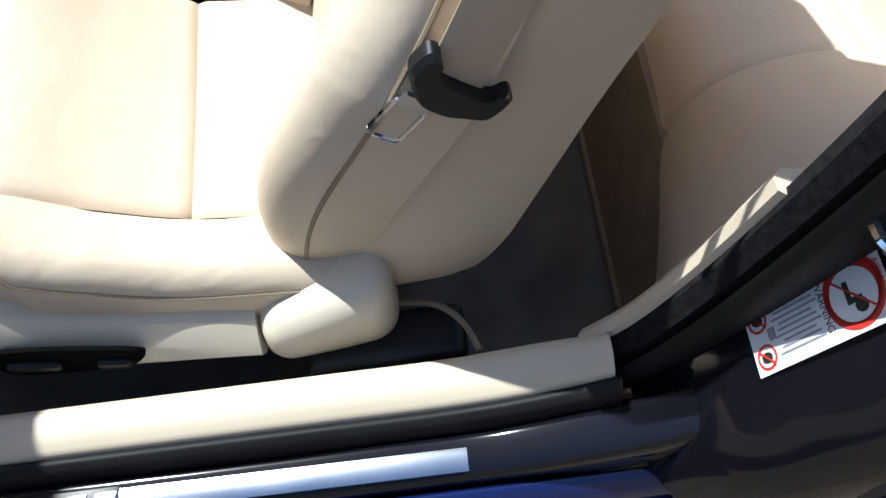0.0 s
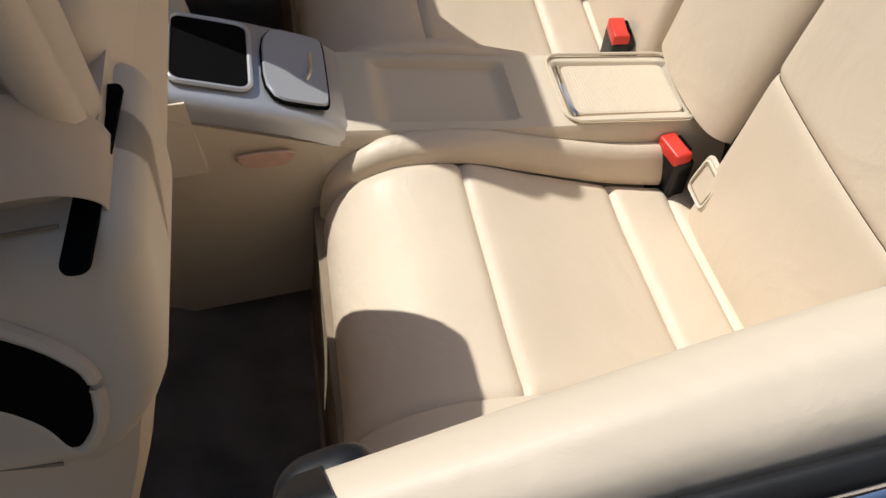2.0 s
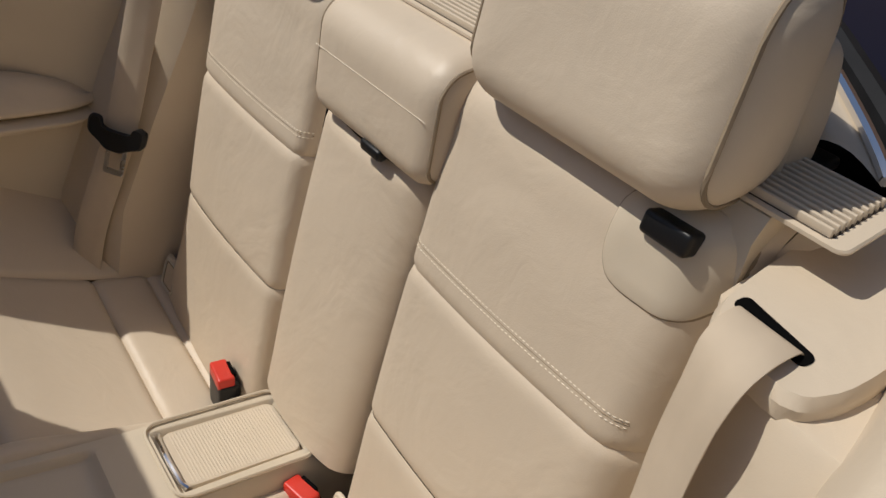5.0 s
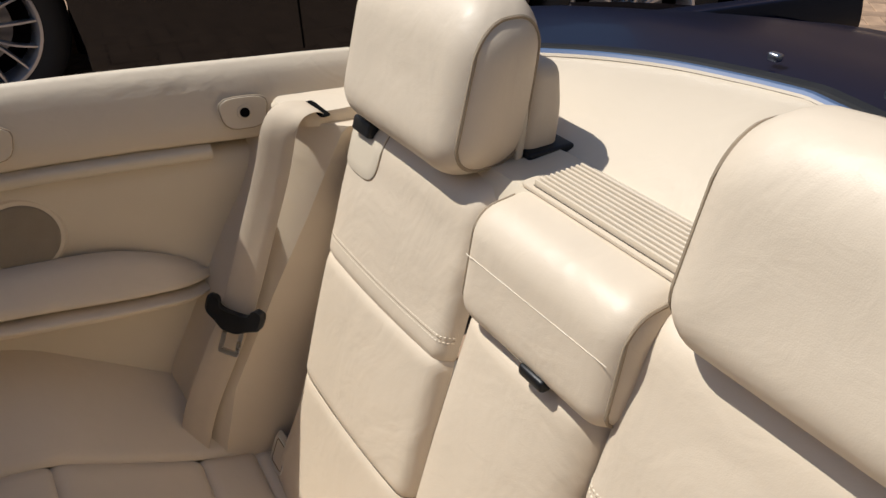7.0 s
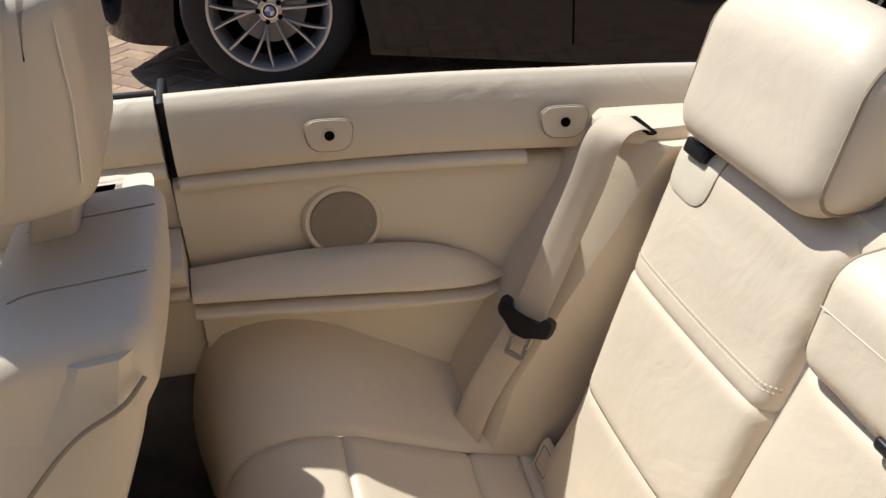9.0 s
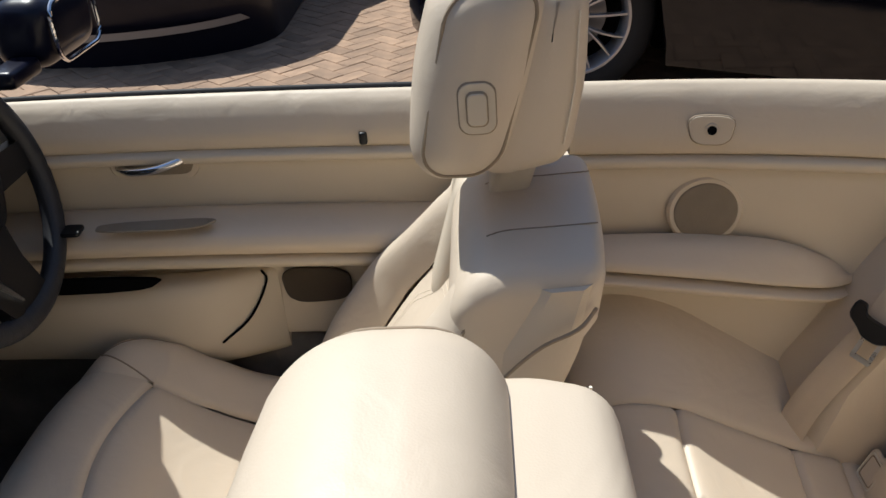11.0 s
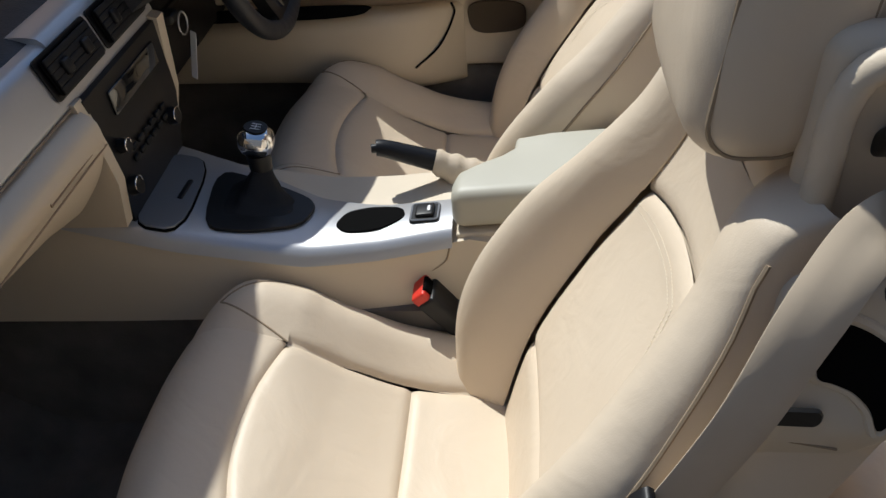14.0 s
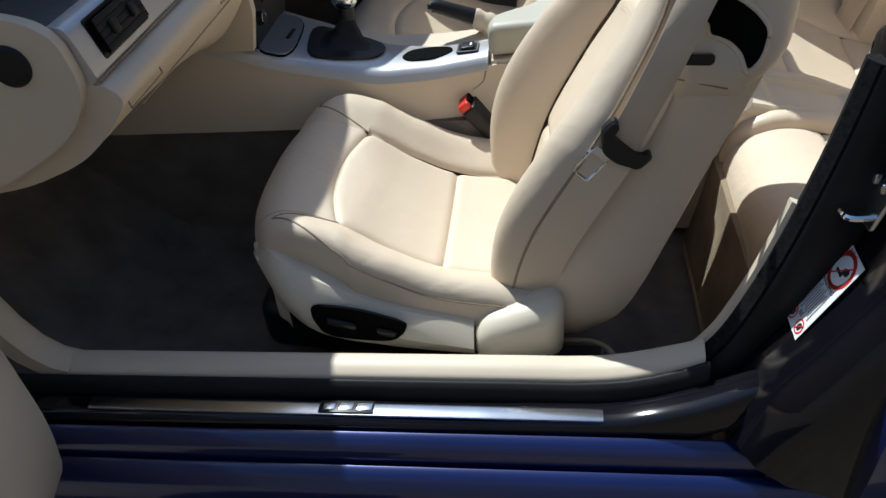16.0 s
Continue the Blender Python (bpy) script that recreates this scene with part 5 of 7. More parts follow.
sill([(0.186, 0.28), (0.186, 0.346), (0.15, 0.344), (0.137, 0.338), (0.134, 0.28)], GLOSS, "inner_sill", X=[-1.05, -0.5, -0.15, 0.0, 0.08, 0.14, 0.19])
sill([(0.136, 0.25), (0.136, 0.334), (0.118, 0.326), (0.108, 0.312), (0.105, 0.25)], BLUE, "upper_sill", "dark blue painted sill", bend=False, X=[-1.05, 0.16])
sill([(0.107, 0.20), (0.107, 0.300), (0.085, 0.290), (0.072, 0.268), (0.066, 0.235), (0.075, 0.20)], BLUE, "lower_sill", bend=False, X=[-1.05, 0.3])
rings = []
for x, z in ((-0.826, 0.371), (-0.850, 0.378), (-0.876, 0.400), (-0.898, 0.436), (-0.915, 0.48), (-0.935, 0.56), (-0.945, 0.66), (-0.955, 0.80)):
    k = min(1.0, (-0.82 - x) / 0.09)
    rings.append([(x - 0.04 * k, 0.244, z - 0.03 * (1 - k)), (x, 0.244, z), (x + 0.006 * k, 0.234, z + 0.006), (x + 0.006 * k, 0.214, z + 0.006), (x, 0.197, z), (x - 0.04 * k, 0.197, z - 0.03 * (1 - k))])
section(rings, PLASTIC, "kick_trim", body, "beige trim curving up from the sill")
pl = along_x("sill_plate", [(-0.78, [(0.170, 0.344), (0.170, 0.3485), (0.149, 0.3478), (0.149, 0.343)]), (-0.046, [(0.166, 0.344), (0.166, 0.3485), (0.145, 0.3478), (0.145, 0.343)])], BRUSHED, body, "brushed metal sill plate", n=4, fine=1)
v, f = soft_box((0.078, 0.0215, 0.002), 0.0008, lambda x, y, z: (-0.398 + x, 0.1595 + y, 0.3486 + z), 2, 2)
add_mesh("plate_inset", v, f, BLACK, pl)
for i, (dx, w) in enumerate(((-0.024, 0.016), (0.0, 0.020), (0.026, 0.022))):
    v, f = soft_box((w, 0.013, 0.0012), 0.0005, lambda x, y, z: (-0.398 + dx + x + 0.15 * y, 0.1595 + y, 0.3500 + z), 2, 2)
    add_mesh("plate_mark", v, f, BRUSHED, pl)
for bx, by in ((-0.012, 0.163), (0.012, 0.150), (-0.02, 0.19), (0.04, 0.172)):
    v, f = soft_box((0.010, 0.010, 0.005), 0.002, lambda x, y, z: (bx + x, by + y, 0.347 + z), 3, 2)
    add_mesh("plug", v, f, RUBBER, body)

# rear jamb of the open doorway
JK = curve_of([(0, 0.080, 0.376), (0.15, 0.112, 0.42), (0.35, 0.145, 0.50), (0.6, 0.180, 0.62), (0.8, 0.205, 0.73), (1.0, 0.228, 0.86)])
JJ = curve_of([(0, 0.110, 0.345), (0.15, 0.140, 0.42), (0.35, 0.186, 0.498), (0.6, 0.239, 0.604), (0.75, 0.246, 0.665), (1.0, 0.262, 0.87)])
def jamb(prof, mat, name, label="", s1=1.0, line=JK):
    rings = []
    for s in np.linspace(0, s1, 26):
        x, z = line(s)
        (xa, za), (xb, zb) = line(max(0.0, s - 0.02)), line(min(1.0, s + 0.02))
        q = math.hypot(xb - xa, zb - za)
        nx, nz = (zb - za) / q, -(xb - xa) / q
        rings.append([(x + nx * dx, y, z + nz * dx) for dx, y, dz in prof])
    return section(rings, mat, name, body, label)
jamb([(0.0, 0.236, 0.0), (0.0, 0.130, 0.0), (0.03, 0.085, -0.015), (0.07, 0.070, -0.03), (0.20, 0.075, -0.03), (0.20, 0.236, -0.03)], GLOSS, "door_jamb", "gloss black door jamb", s1=0.87, line=JJ)
jamb([(0.0, 0.242, 0.0), (-0.012, 0.236, 0.0), (-0.014, 0.226, 0.0), (-0.004, 0.214, 0.0), (0.02, 0.210, 0.0), (0.09, 0.212, -0.02), (0.09, 0.242, -0.02)], FELT, "jamb_seal", "felted black door seal", s1=0.93)
jamb([(-0.004, 0.206, 0.004), (0.004, 0.198, 0.0), (0.02, 0.196, -0.004), (0.06, 0.204, -0.01), (0.03, 0.212, 0.0)], RUBBER, "jamb_rubber", "black rubber lip", s1=0.93)
jamb([(-0.012, 0.250, 0.0), (-0.019, 0.243, 0.0), (-0.018, 0.234, 0.0), (-0.009, 0.228, 0.0), (0.010, 0.230, 0.0), (0.010, 0.250, 0.0)], PLASTIC, "jamb_trim", "beige trim edge rising beside the seal", s1=0.62)
def pcap(x, y, z):
    return (0.245 + x * (1.0 + 3.0 * max(0.0, z)) + 0.10 * z, 0.257 + y + 0.15 * x, 0.800 + z - 0.25 * max(0.0, -y - 0.01))
v, f = soft_box((0.040, 0.056, 0.066), 0.015, pcap, 5, 4)
cap_ = add_mesh("pillar_cap", v, f, BLACK, body, "black plastic pillar cap with a notch")
v, f = soft_box((0.012, 0.024, 0.03), 0.005, lambda x, y, z: (0.2315 + x, 0.264 + y, 0.802 + z), 3, 2)
add_mesh("cap_notch", v, f, DARKHOLE, cap_)
sl_ = [(0.0, 0.806), (-0.004, 0.835), (0.006, 0.872), (0.017, 0.896), (0.032, 0.910), (0.050, 0.905), (0.060, 0.888), (0.060, 0.80)]
rings = []
for x, s, dz, sl in ((0.226, 0.55, 0.058, 0.0), (0.229, 0.80, 0.054, 0.0), (0.233, 0.95, 0.050, 0.03), (0.239, 1.04, 0.047, 0.08), (0.250, 1.055, 0.0445, 0.32)):
    rings.append([(x + sl * (dy - 0.015), 2 * CS - 1.464 - 0.028 - (dy - 0.028) * s, 0.852 + (z - 0.852) * s - dz) for dy, z in round_profile(sl_, 2)])
section(rings, BLACK, "cap_sleeve", cap_)
# striker
st = thing("door_striker", "shiny zinc door striker on the jamb", "door striker")
x0, z0 = 0.240, 0.668
for dx, dz, w, h in ((0, 0, 0.052, 0.075),):
    plate("striker_plate", rounded(0.05, 0.062, 0.006), (x0, 0.190, z0), (0, -1, 0), (0.3, 0, 1), 0.004, STEEL, st)
tube("striker_loop", smooth_line([(x0 - 0.004, 0.212, z0 - 0.012), (x0 - 0.030, 0.212, z0 - 0.016), (x0 - 0.036, 0.194, z0 - 0.016), (x0 - 0.030, 0.176, z0 - 0.016), (x0 - 0.004, 0.172, z0 - 0.012)], 16), 0.0045, CHROME, st)
for dy, dz in ((0.012, 0.02), (-0.012, 0.022)):
    v, f = soft_box((0.008, 0.013, 0.013), 0.003, lambda x, y, z: (x0 - 0.004 + x, 0.190 + dy + y, z0 + dz + z), 4, 2)
    add_mesh("bolt", v, f, STEEL, st)

# warning sticker on the jamb
stk = thing("warning_sticker", "white airbag warning sticker with red round signs", "sticker")
A = Vector((0.180, 0.184, 0.484))
dx_ = Vector((0.055, 0.004, 0.108)).normalized()
dy_ = Vector((0, 1, 0))
nn = dx_.cross(dy_).normalized() * -1
off = nn * 0.0035 if nn.x < 0 else nn * -0.0035
o = A + off
def flat(name, outline, mat, lift, label="", par=None):
    # outline: along the sticker, across it
    out = [(a, b) for a, b in outline]
    return plate(name, out, o + (off.normalized()) * lift, dy_, dx_, 0.0005 if (dy_.cross(dx_)).dot(off) > 0 else -0.0005, mat, par or stk, label, bevel=0.0002)
def strip(cx, cy, w, h):
    return [(cy - h / 2, cx - w / 2), (cy + h / 2, cx - w / 2), (cy + h / 2, cx + w / 2), (cy - h / 2, cx + w / 2)]
LS = 0.122
flat("paper", strip(LS / 2, 0, LS, 0.052), WHITE, 0.0)
def ring(cx, cy, r, w, nm="sign_ring"):
    pts_o, pts_i = circle(r, 28), circle(r - w, 28)
    vs, fs = [], []
    e1, e2, e3 = dy_, dx_, off.normalized()
    base = o + e3 * 0.0011
    for (a, b), (c, d) in zip(pts_o, pts_i):
        vs += [base + e1 * (cy + a) + e2 * (cx + b), base + e1 * (cy + c) + e2 * (cx + d)]
    for i in range(28):
        j = (i + 1) % 28
        fs.append((2 * i, 2 * j, 2 * j + 1, 2 * i + 1))
    add_mesh(nm, vs, fs, REDINK, stk)
    k = r * 0.68
    flat("sign_bar", [(cy - k - 0.0008, cx + k), (cy - k + 0.0012, cx + k), (cy + k + 0.0008, cx - k), (cy + k - 0.0012, cx - k)], REDINK, 0.0012)
flat("sign_disc", [(a, 0.096 + b) for a, b in circle(0.0235, 30)], REDINK, 0.0006)
flat("sign_field", [(a, 0.096 + b) for a, b in circle(0.0185, 30)], WHITE, 0.0008)
flat("seat_mark", [(0.010, 0.090), (-0.006, 0.090), (-0.006, 0.102), (-0.002, 0.102), (-0.002, 0.094), (0.010, 0.094)], INK, 0.0010)
flat("bag_mark", [(-0.009 + a, 0.100 + b) for a, b in circle(0.005, 14)], INK, 0.0010)
ring(0.096, 0, 0.0235, 0.004)
for cy in (-0.014, 0.014):
    ring(0.012, cy, 0.0095, 0.002)
    flat("figure_mark", [(cy + a * 0.8, 0.012 + b) for a, b in circle(0.005, 12)], INK, 0.0008)
for i in range(9):
    flat("text_line", strip(0.046, -0.016 + 0.0042 * i, 0.042 - 0.006 * (i % 3), 0.0012), GREYINK, 0.0007)
flat("symbol", strip(0.022, 0.001, 0.006, 0.009), GREYINK, 0.0007)
try_font = bpy.data.curves.new("warning_text", "FONT")
try_font.body, try_font.size, try_font.extrude = "WARNING", 0.0078, 0.0001
tx = new("warning_text", try_font)
tx.parent = stk
e3 = off.normalized()
tx.matrix_world = Matrix.Translation(o + e3 * 0.001 + dx_ * 0.068 + dy_ * 0.018) @ Matrix((( -dy_).to_tuple(), dx_.to_tuple(), e3.to_tuple())).transposed().to_4x4()
tx.data.materials.append(INK)
tx2d = try_font.copy()
tx2d.body, tx2d.size = "AIRBAG", 0.006
tx2 = new("airbag_text", tx2d)
tx2.parent = stk
tx2.matrix_world = Matrix.Translation(o + e3 * 0.001 + dx_ * 0.1165 + dy_ * 0.012) @ Matrix(((-dy_).to_tuple(), dx_.to_tuple(), e3.to_tuple())).transposed().to_4x4()
tx2.data.materials.clear()
tx2.data.materials.append(REDINK)

# floor, carpet, bulkheads
fl = thing("car_floor", "dark taupe carpeted car floor", "carpet")
def floorp(x, y):
    z = 0.215 + 0.03 * math.exp(-((y - C) / 0.12) ** 2)
    z += 0.28 * max(0.0, (-0.86 - x) / 0.35) ** 1.3
    k = min(1.0, max(0.0, (x + 0.10) / 0.16))
    z -= 0.075 * k * k * (3 - 2 * k)
    z += 0.16 * max(0.0, (0.34 - y) / 0.12) ** 1.4 * k
    return z
vs, fs = [], []
gx, gy = np.linspace(-1.35, 0.30, 56), np.linspace(0.22, 1.56, 44)
for x in gx:
    for y in gy:
        vs.append((x, y, floorp(x, y) + 0.004 * noise.noise(Vector((x * 5, y * 5, 0)))))
for i in range(55):
    for j in range(43):
        fs.append((i * 44 + j, (i + 1) * 44 + j, (i + 1) * 44 + j + 1, i * 44 + j + 1))
add_mesh("carpet", vs, fs, CARPET, fl)
section([[(x, 0.285, 0.20), (x, 0.246, 0.358), (x, 0.235, 0.358), (x, 0.235, 0.12), (x, 0.3, 0.12)] for x in (-0.9, -0.4, -0.04)], CARPET, "carpet_edge", fl)
for dy in (0.13, -0.10):
    v, f = soft_box((0.42, 0.022, 0.03), 0.006, lambda x, y, z: (-0.26 + x, YL + dy + y, 0.245 + z), 3, 2)
    add_mesh("seat_rail", v, f, BLACK, fl)
v, f = soft_box((0.16, 0.06, 0.16), 0.012, lambda x, y, z: (-0.112 + x, 0.285 + y + 0.05 * z, 0.245 + z), 4, 3)
add_mesh("belt_floor_trim", v, f, BLACK, fl)
tube("riser_welt", [(0.158, y, 0.152) for y in np.linspace(0.27, 0.80, 12)], 0.004, CARPET_BEIGE, fl, seg=6)
tube("carpet_welt", smooth_line([(-0.10, 0.325, 0.322), (-0.06, 0.312, 0.335), (-0.035, 0.285, 0.348), (-0.022, 0.250, 0.360)], 16), 0.0035, CARPET_BEIGE, fl, seg=6)
section([[(0.150, y, 0.10), (0.160, y, 0.152), (0.182, y, 0.25), (0.199, y, 0.345), (0.23, y, 0.352), (0.30, y, 0.10)] for y in (0.262, 0.6, 0.9, 1.2, 1.5)], CARPET_BEIGE, "seat_riser", fl)

# ---- front console ----
fc = thing("front_console", "silver and beige front centre console with gear lever gaiter", "console")
def FC(x):
    return float(np.interp(x, [-0.86, -0.674, -0.60, -0.50, -0.43, -0.33, -0.22, -0.1], [0.668, 0.612, 0.590, 0.570, 0.556, 0.556, 0.566, 0.57]))
CF = 0.893
near_k = curve_of([(-0.86, 0.788), (-0.66, 0.790), (-0.56, 0.793), (-0.43, 0.799), (-0.367, 0.806), (-0.30, 0.816), (-0.22, 0.828)])
far_k = curve_of([(-0.86, 1.005), (-0.66, 1.002), (-0.56, 0.982), (-0.48, 0.948), (-0.42, 0.924), (-0.36, 0.910), (-0.22, 0.906)])
rings = []
for x in np.linspace(-0.86, -0.228, 50):
    z, a, b = FC(x), near_k(x)[0], far_k(x)[0]
    prof = [(a - 0.010, z - 0.024), (a - 0.005, z - 0.012), (a + 0.001, z - 0.004), (a + 0.010, z), (b - 0.008, z), (b - 0.002, z - 0.004), (b, z - 0.014)]
    rings.append([(x, p, q) for p, q in prof])
section(rings, SILVER, "silver_top", fc, "silver painted console top")
rings = []
for x in np.linspace(-1.05, 0.10, 50):
    z = FC(x) - 0.020 if x < -0.22 else 0.55 - 0.1 * max(0, x)
    a = near_k(x)[0] - 0.006 if x < -0.2 else 0.816
    zl = min(0.462, z - 0.05)
    prof = [(a - 0.016, zl - 0.01), (a - 0.014, zl), (a - 0.003, z - 0.03), (a + 0.002, z), (0.992, z + 0.008), (0.998, z - 0.03), (1.008, zl), (1.010, zl - 0.01)]
    rings.append([(x, p, q) for p, q in prof])
section(rings, PLASTIC, "console_side", fc, "beige plastic console flank")
section([[(x, p, q) for p, q in ((0.762, 0.20), (0.776, 0.32), (0.782, 0.456), (1.000, 0.456), (1.012, 0.32), (1.03, 0.20))] for x in np.linspace(-1.2, -0.12, 6)], CARPET, "tunnel_carpet", fc, "dark carpet on the tunnel")
tube("side_seam", smooth_line([(-0.232, 0.8195, 0.538), (-0.242, 0.8160, 0.515), (-0.285, 0.8085, 0.497), (-0.40, 0.7935, 0.482)], 16), 0.0014, GROOVE, fc, seg=5)
sl = Vector((1, 0.05, -0.27))
lidq = round_profile([(-0.033, 0.086), (0.034, 0.086), (0.036, -0.086), (-0.033, -0.086)], 2)
al = plate("ash_lid", lidq, (-0.631, 0.880, FC(-0.631) + 0.0015), sl, (0.06, 1, 0), 0.004, GREYTRIM, fc, "grey lid in the console")
plate("lid_gap", [(p * 1.06, q * 1.03) for p, q in lidq], (-0.631, 0.880, FC(-0.631)), sl, (0.06, 1, 0), 0.003, DARKHOLE, fc)
v, f = soft_box((0.008, 0.046, 0.005), 0.002, lambda x, y, z: (-0.613 + x + 0.05 * y, 0.884 + y, FC(-0.613) + 0.006 + z), 3, 2)
add_mesh("lid_notch", v, f, BLACK, al)
gb = round_profile([(-0.082, 0.070), (-0.01, 0.058), (0.066, 0.030), (0.080, 0.008), (0.066, -0.038), (0.0, -0.066), (-0.064, -0.072)], 2)
GX, GY = -0.507, 0.880
plate("gaiter_base", gb, (GX, GY, FC(GX) + 0.001), (1, 0, -0.19), (0, 1, 0), 0.005, BLACK, fc, "black gaiter frame")
rings = []
for k in np.linspace(0, 1, 13):
    r = 0.96 - 0.78 * k ** 0.55
    rings.append([Vector((GX + 0.004 * k + a * r, GY + 0.030 * k + b * r, FC(GX) + 0.004 + 0.040 * k ** 1.9 + 0.003 * math.sin(18 * k + 3 * math.atan2(b, a)) * k * (1 - k) * 2 - 0.19 * a * r)) for a, b in gb])
v, f = loft(rings)
add_mesh("gaiter", v, f, GAITER, fc, "folded black leather gaiter")
tube("gear_stem", [(-0.505, 0.912, 0.595), (-0.506, 0.918, 0.635)], 0.015, BLACK, fc, seg=14, r_end=0.018)
def knob(x, y, z):
    return (-0.506 + x + 0.20 * z, 0.922 + y, 0.655 + z - 0.22 * x)
v, f = soft_box((0.050, 0.049, 0.044), 0.0205, knob, 7, 3)
kn = add_mesh("gear_knob", v, f, CHROME, fc, "chrome gear knob with black shift plate")
plate("shift_plate", circle(0.0165, 28), Vector(knob(0, 0, 0.0218)), (1, 0, -0.22), (0, 1, 0), 0.001, BLACK, kn, bevel=0.0004)
for a, b, w, h in ((0, 0, 0.014, 0.0011), (-0.0065, 0, 0.0011, 0.014), (0, 0, 0.0011, 0.014), (0.0065, 0, 0.0011, 0.014)):
    plate("shift_line", rounded(h, w, 0.0005, 2), Vector(knob(b, a, 0.0229)), (1, 0, -0.22), (0, 1, 0), 0.0004, WHITE, kn, bevel=0.0001)
cup = round_profile([(-0.052, -0.004), (-0.036, 0.024), (0.0, 0.031), (0.046, 0.024), (0.050, -0.002), (0.010, -0.026), (-0.036, -0.026)], 2)
# no hollow here: a flat plate painted black for the shade in it
plate("cup_holder", cup, (-0.345, 0.861, FC(-0.345) + 0.001), (1, 0.10, 0.02), (0, 1, 0), 0.0022, DARKHOLE, fc, "dark oval plate standing for the cup holder")
sw = plate("switch_frame", rounded(0.042, 0.042, 0.005), (-0.268, 0.868, FC(-0.268) + 0.001), (1, 0, 0.06), (0, 1, 0), 0.0035, BLACK, fc, "black hood switch")
v, f = soft_box((0.026, 0.028, 0.008), 0.003, lambda x, y, z: (-0.268 + x, 0.868 + y, FC(-0.268) + 0.006 + z + 0.1 * x), 3, 2)
add_mesh("rocker", v, f, BLACK, sw)
rim = [Vector((-0.268 + a, 0.868 + b, FC(-0.268) + 0.004 + 0.06 * a)) for a, b in rounded(0.038, 0.038, 0.004, 4)]
tube("switch_rim", rim + [rim[0]], 0.0016, GREYTRIM, sw, seg=6)
plate("switch_mark", rounded(0.004, 0.012, 0.001, 2), (-0.262, 0.868, FC(-0.268) + 0.0108), (1, 0, 0.1), (0, 1, 0), 0.0004, WHITE, sw, bevel=0.0001)
# armrest box
ab = thing("armrest_box", "pale beige padded armrest between the front seats", "armrest")
def arm(x, y, z):
    k = (x + 0.14) / 0.28
    top = z > 0
    q = min(1.0, max(0.0, (y + 0.030) / 0.075))
    x += 0.085 * q * q * (3 - 2 * q) * max(0.0, -x / 0.1375)
    return (-0.090 + x, CF + 0.013 + y, 0.588 + z + 0.018 * k - 0.03 * (max(0, (-0.06 - x) / 0.08) ** 2 if top and y > 0.0 else 0))
v, f = soft_box((0.275, 0.148, 0.062), 0.017, arm, 5, 6)
add_mesh("armrest_pad", v, f, ARMPAD, ab)
v, f = soft_box((0.262, 0.146, 0.02), 0.004, lambda x, y, z: (-0.092 + x, CF + 0.010 + y, 0.552 + z + 0.06 * x), 3, 3)
add_mesh("armrest_base", v, f, PLASTIC, ab)
# handbrake
hb = thing("handbrake", "black handbrake lever with a pleated beige gaiter", "handbrake")
hl = smooth_line([(-0.352, 0.963, 0.612), (-0.335, 0.965, 0.611), (-0.30, 0.968, 0.598), (-0.262, 0.972, 0.583)], 12)
tube("grip", hl[2:], 0.0125, BLACK, hb, "black grip", seg=12, r_end=0.0165)
tube("release_button", hl[:4], 0.007, BLACK, hb, seg=10)
rings = []
for k in np.linspace(0, 1, 12):
    c = Vector((-0.262, 0.972, 0.583)).lerp(Vector((-0.19, 0.985, 0.53)), k)
    r = 0.017 + 0.016 * k + 0.002 * math.sin(20 * k)
    rings.append([c + Vector((0.3 * r * math.cos(a), r * math.sin(a), r * math.cos(a))) for a in np.linspace(0, 2 * math.pi, 15)[:-1]])
v, f = loft(rings)
add_mesh("gaiter", v, f, LEATHER, hb, "pleated beige leather gaiter")

# ---- dashboard ----
dash = thing("dashboard", "two-tone beige and dark grey dashboard with silver strip", "dashboard")
def dash_rings(y0, y1, prof, n=14, bow=0.05):
    rings = []
    for y in np.linspace(y0, y1, n):
        d = bow * ((y - C) / 0.65) ** 2
        rings.append([(x - d, y, z) for x, z in round_profile(prof, 2)])
    return rings
section(dash_rings(0.25, 1.53, [(-0.676, 0.868), (-0.690, 0.880), (-0.80, 0.905), (-1.20, 0.93), (-1.20, 0.84), (-0.72, 0.84)], bow=0), DASHPAD, "upper_pad", dash, "dark grey grained upper pad")
section(dash_rings(0.252, 0.775, [(-0.645, 0.808), (-0.647, 0.818), (-0.662, 0.866), (-0.672, 0.876), (-0.74, 0.876), (-0.74, 0.80), (-0.66, 0.80)], bow=0), SILVER, "trim_strip", dash, "pale silver strip")
section(dash_rings(0.775, 1.02, [(-0.645, 0.808), (-0.647, 0.818), (-0.662, 0.872), (-0.674, 0.884), (-0.74, 0.884), (-0.74, 0.80), (-0.66, 0.80)], bow=0), SILVER, "trim_strip", dash)
section([[(x, y, z) for x, z in round_profile([(-0.646, 0.806), (-0.624, 0.790), (-0.622, 0.766 + 0.3 * k), (-0.645, 0.722 + 0.7 * k), (-0.70, 0.660 + k), (-0.80, 0.62 + k), (-0.95, 0.60 + k), (-0.95, 0.80)], 2)] for y, k in ((0.25, 0.038), (0.4, 0.034), (0.55, 0.022), (0.68, 0.004), (0.753, -0.015))], PLASTIC, "glovebox", dash, "beige glovebox")
tube("glovebox_seam", [(-0.6445, y, 0.8072) for y in np.linspace(0.252, 0.77, 6)], 0.0016, GROOVE, dash, seg=5)
tube("glovebox_lip_seam", [(-0.6265, y, 0.752) for y in np.linspace(0.30, 0.76, 6)], 0.0012, GROOVE, dash, seg=5)
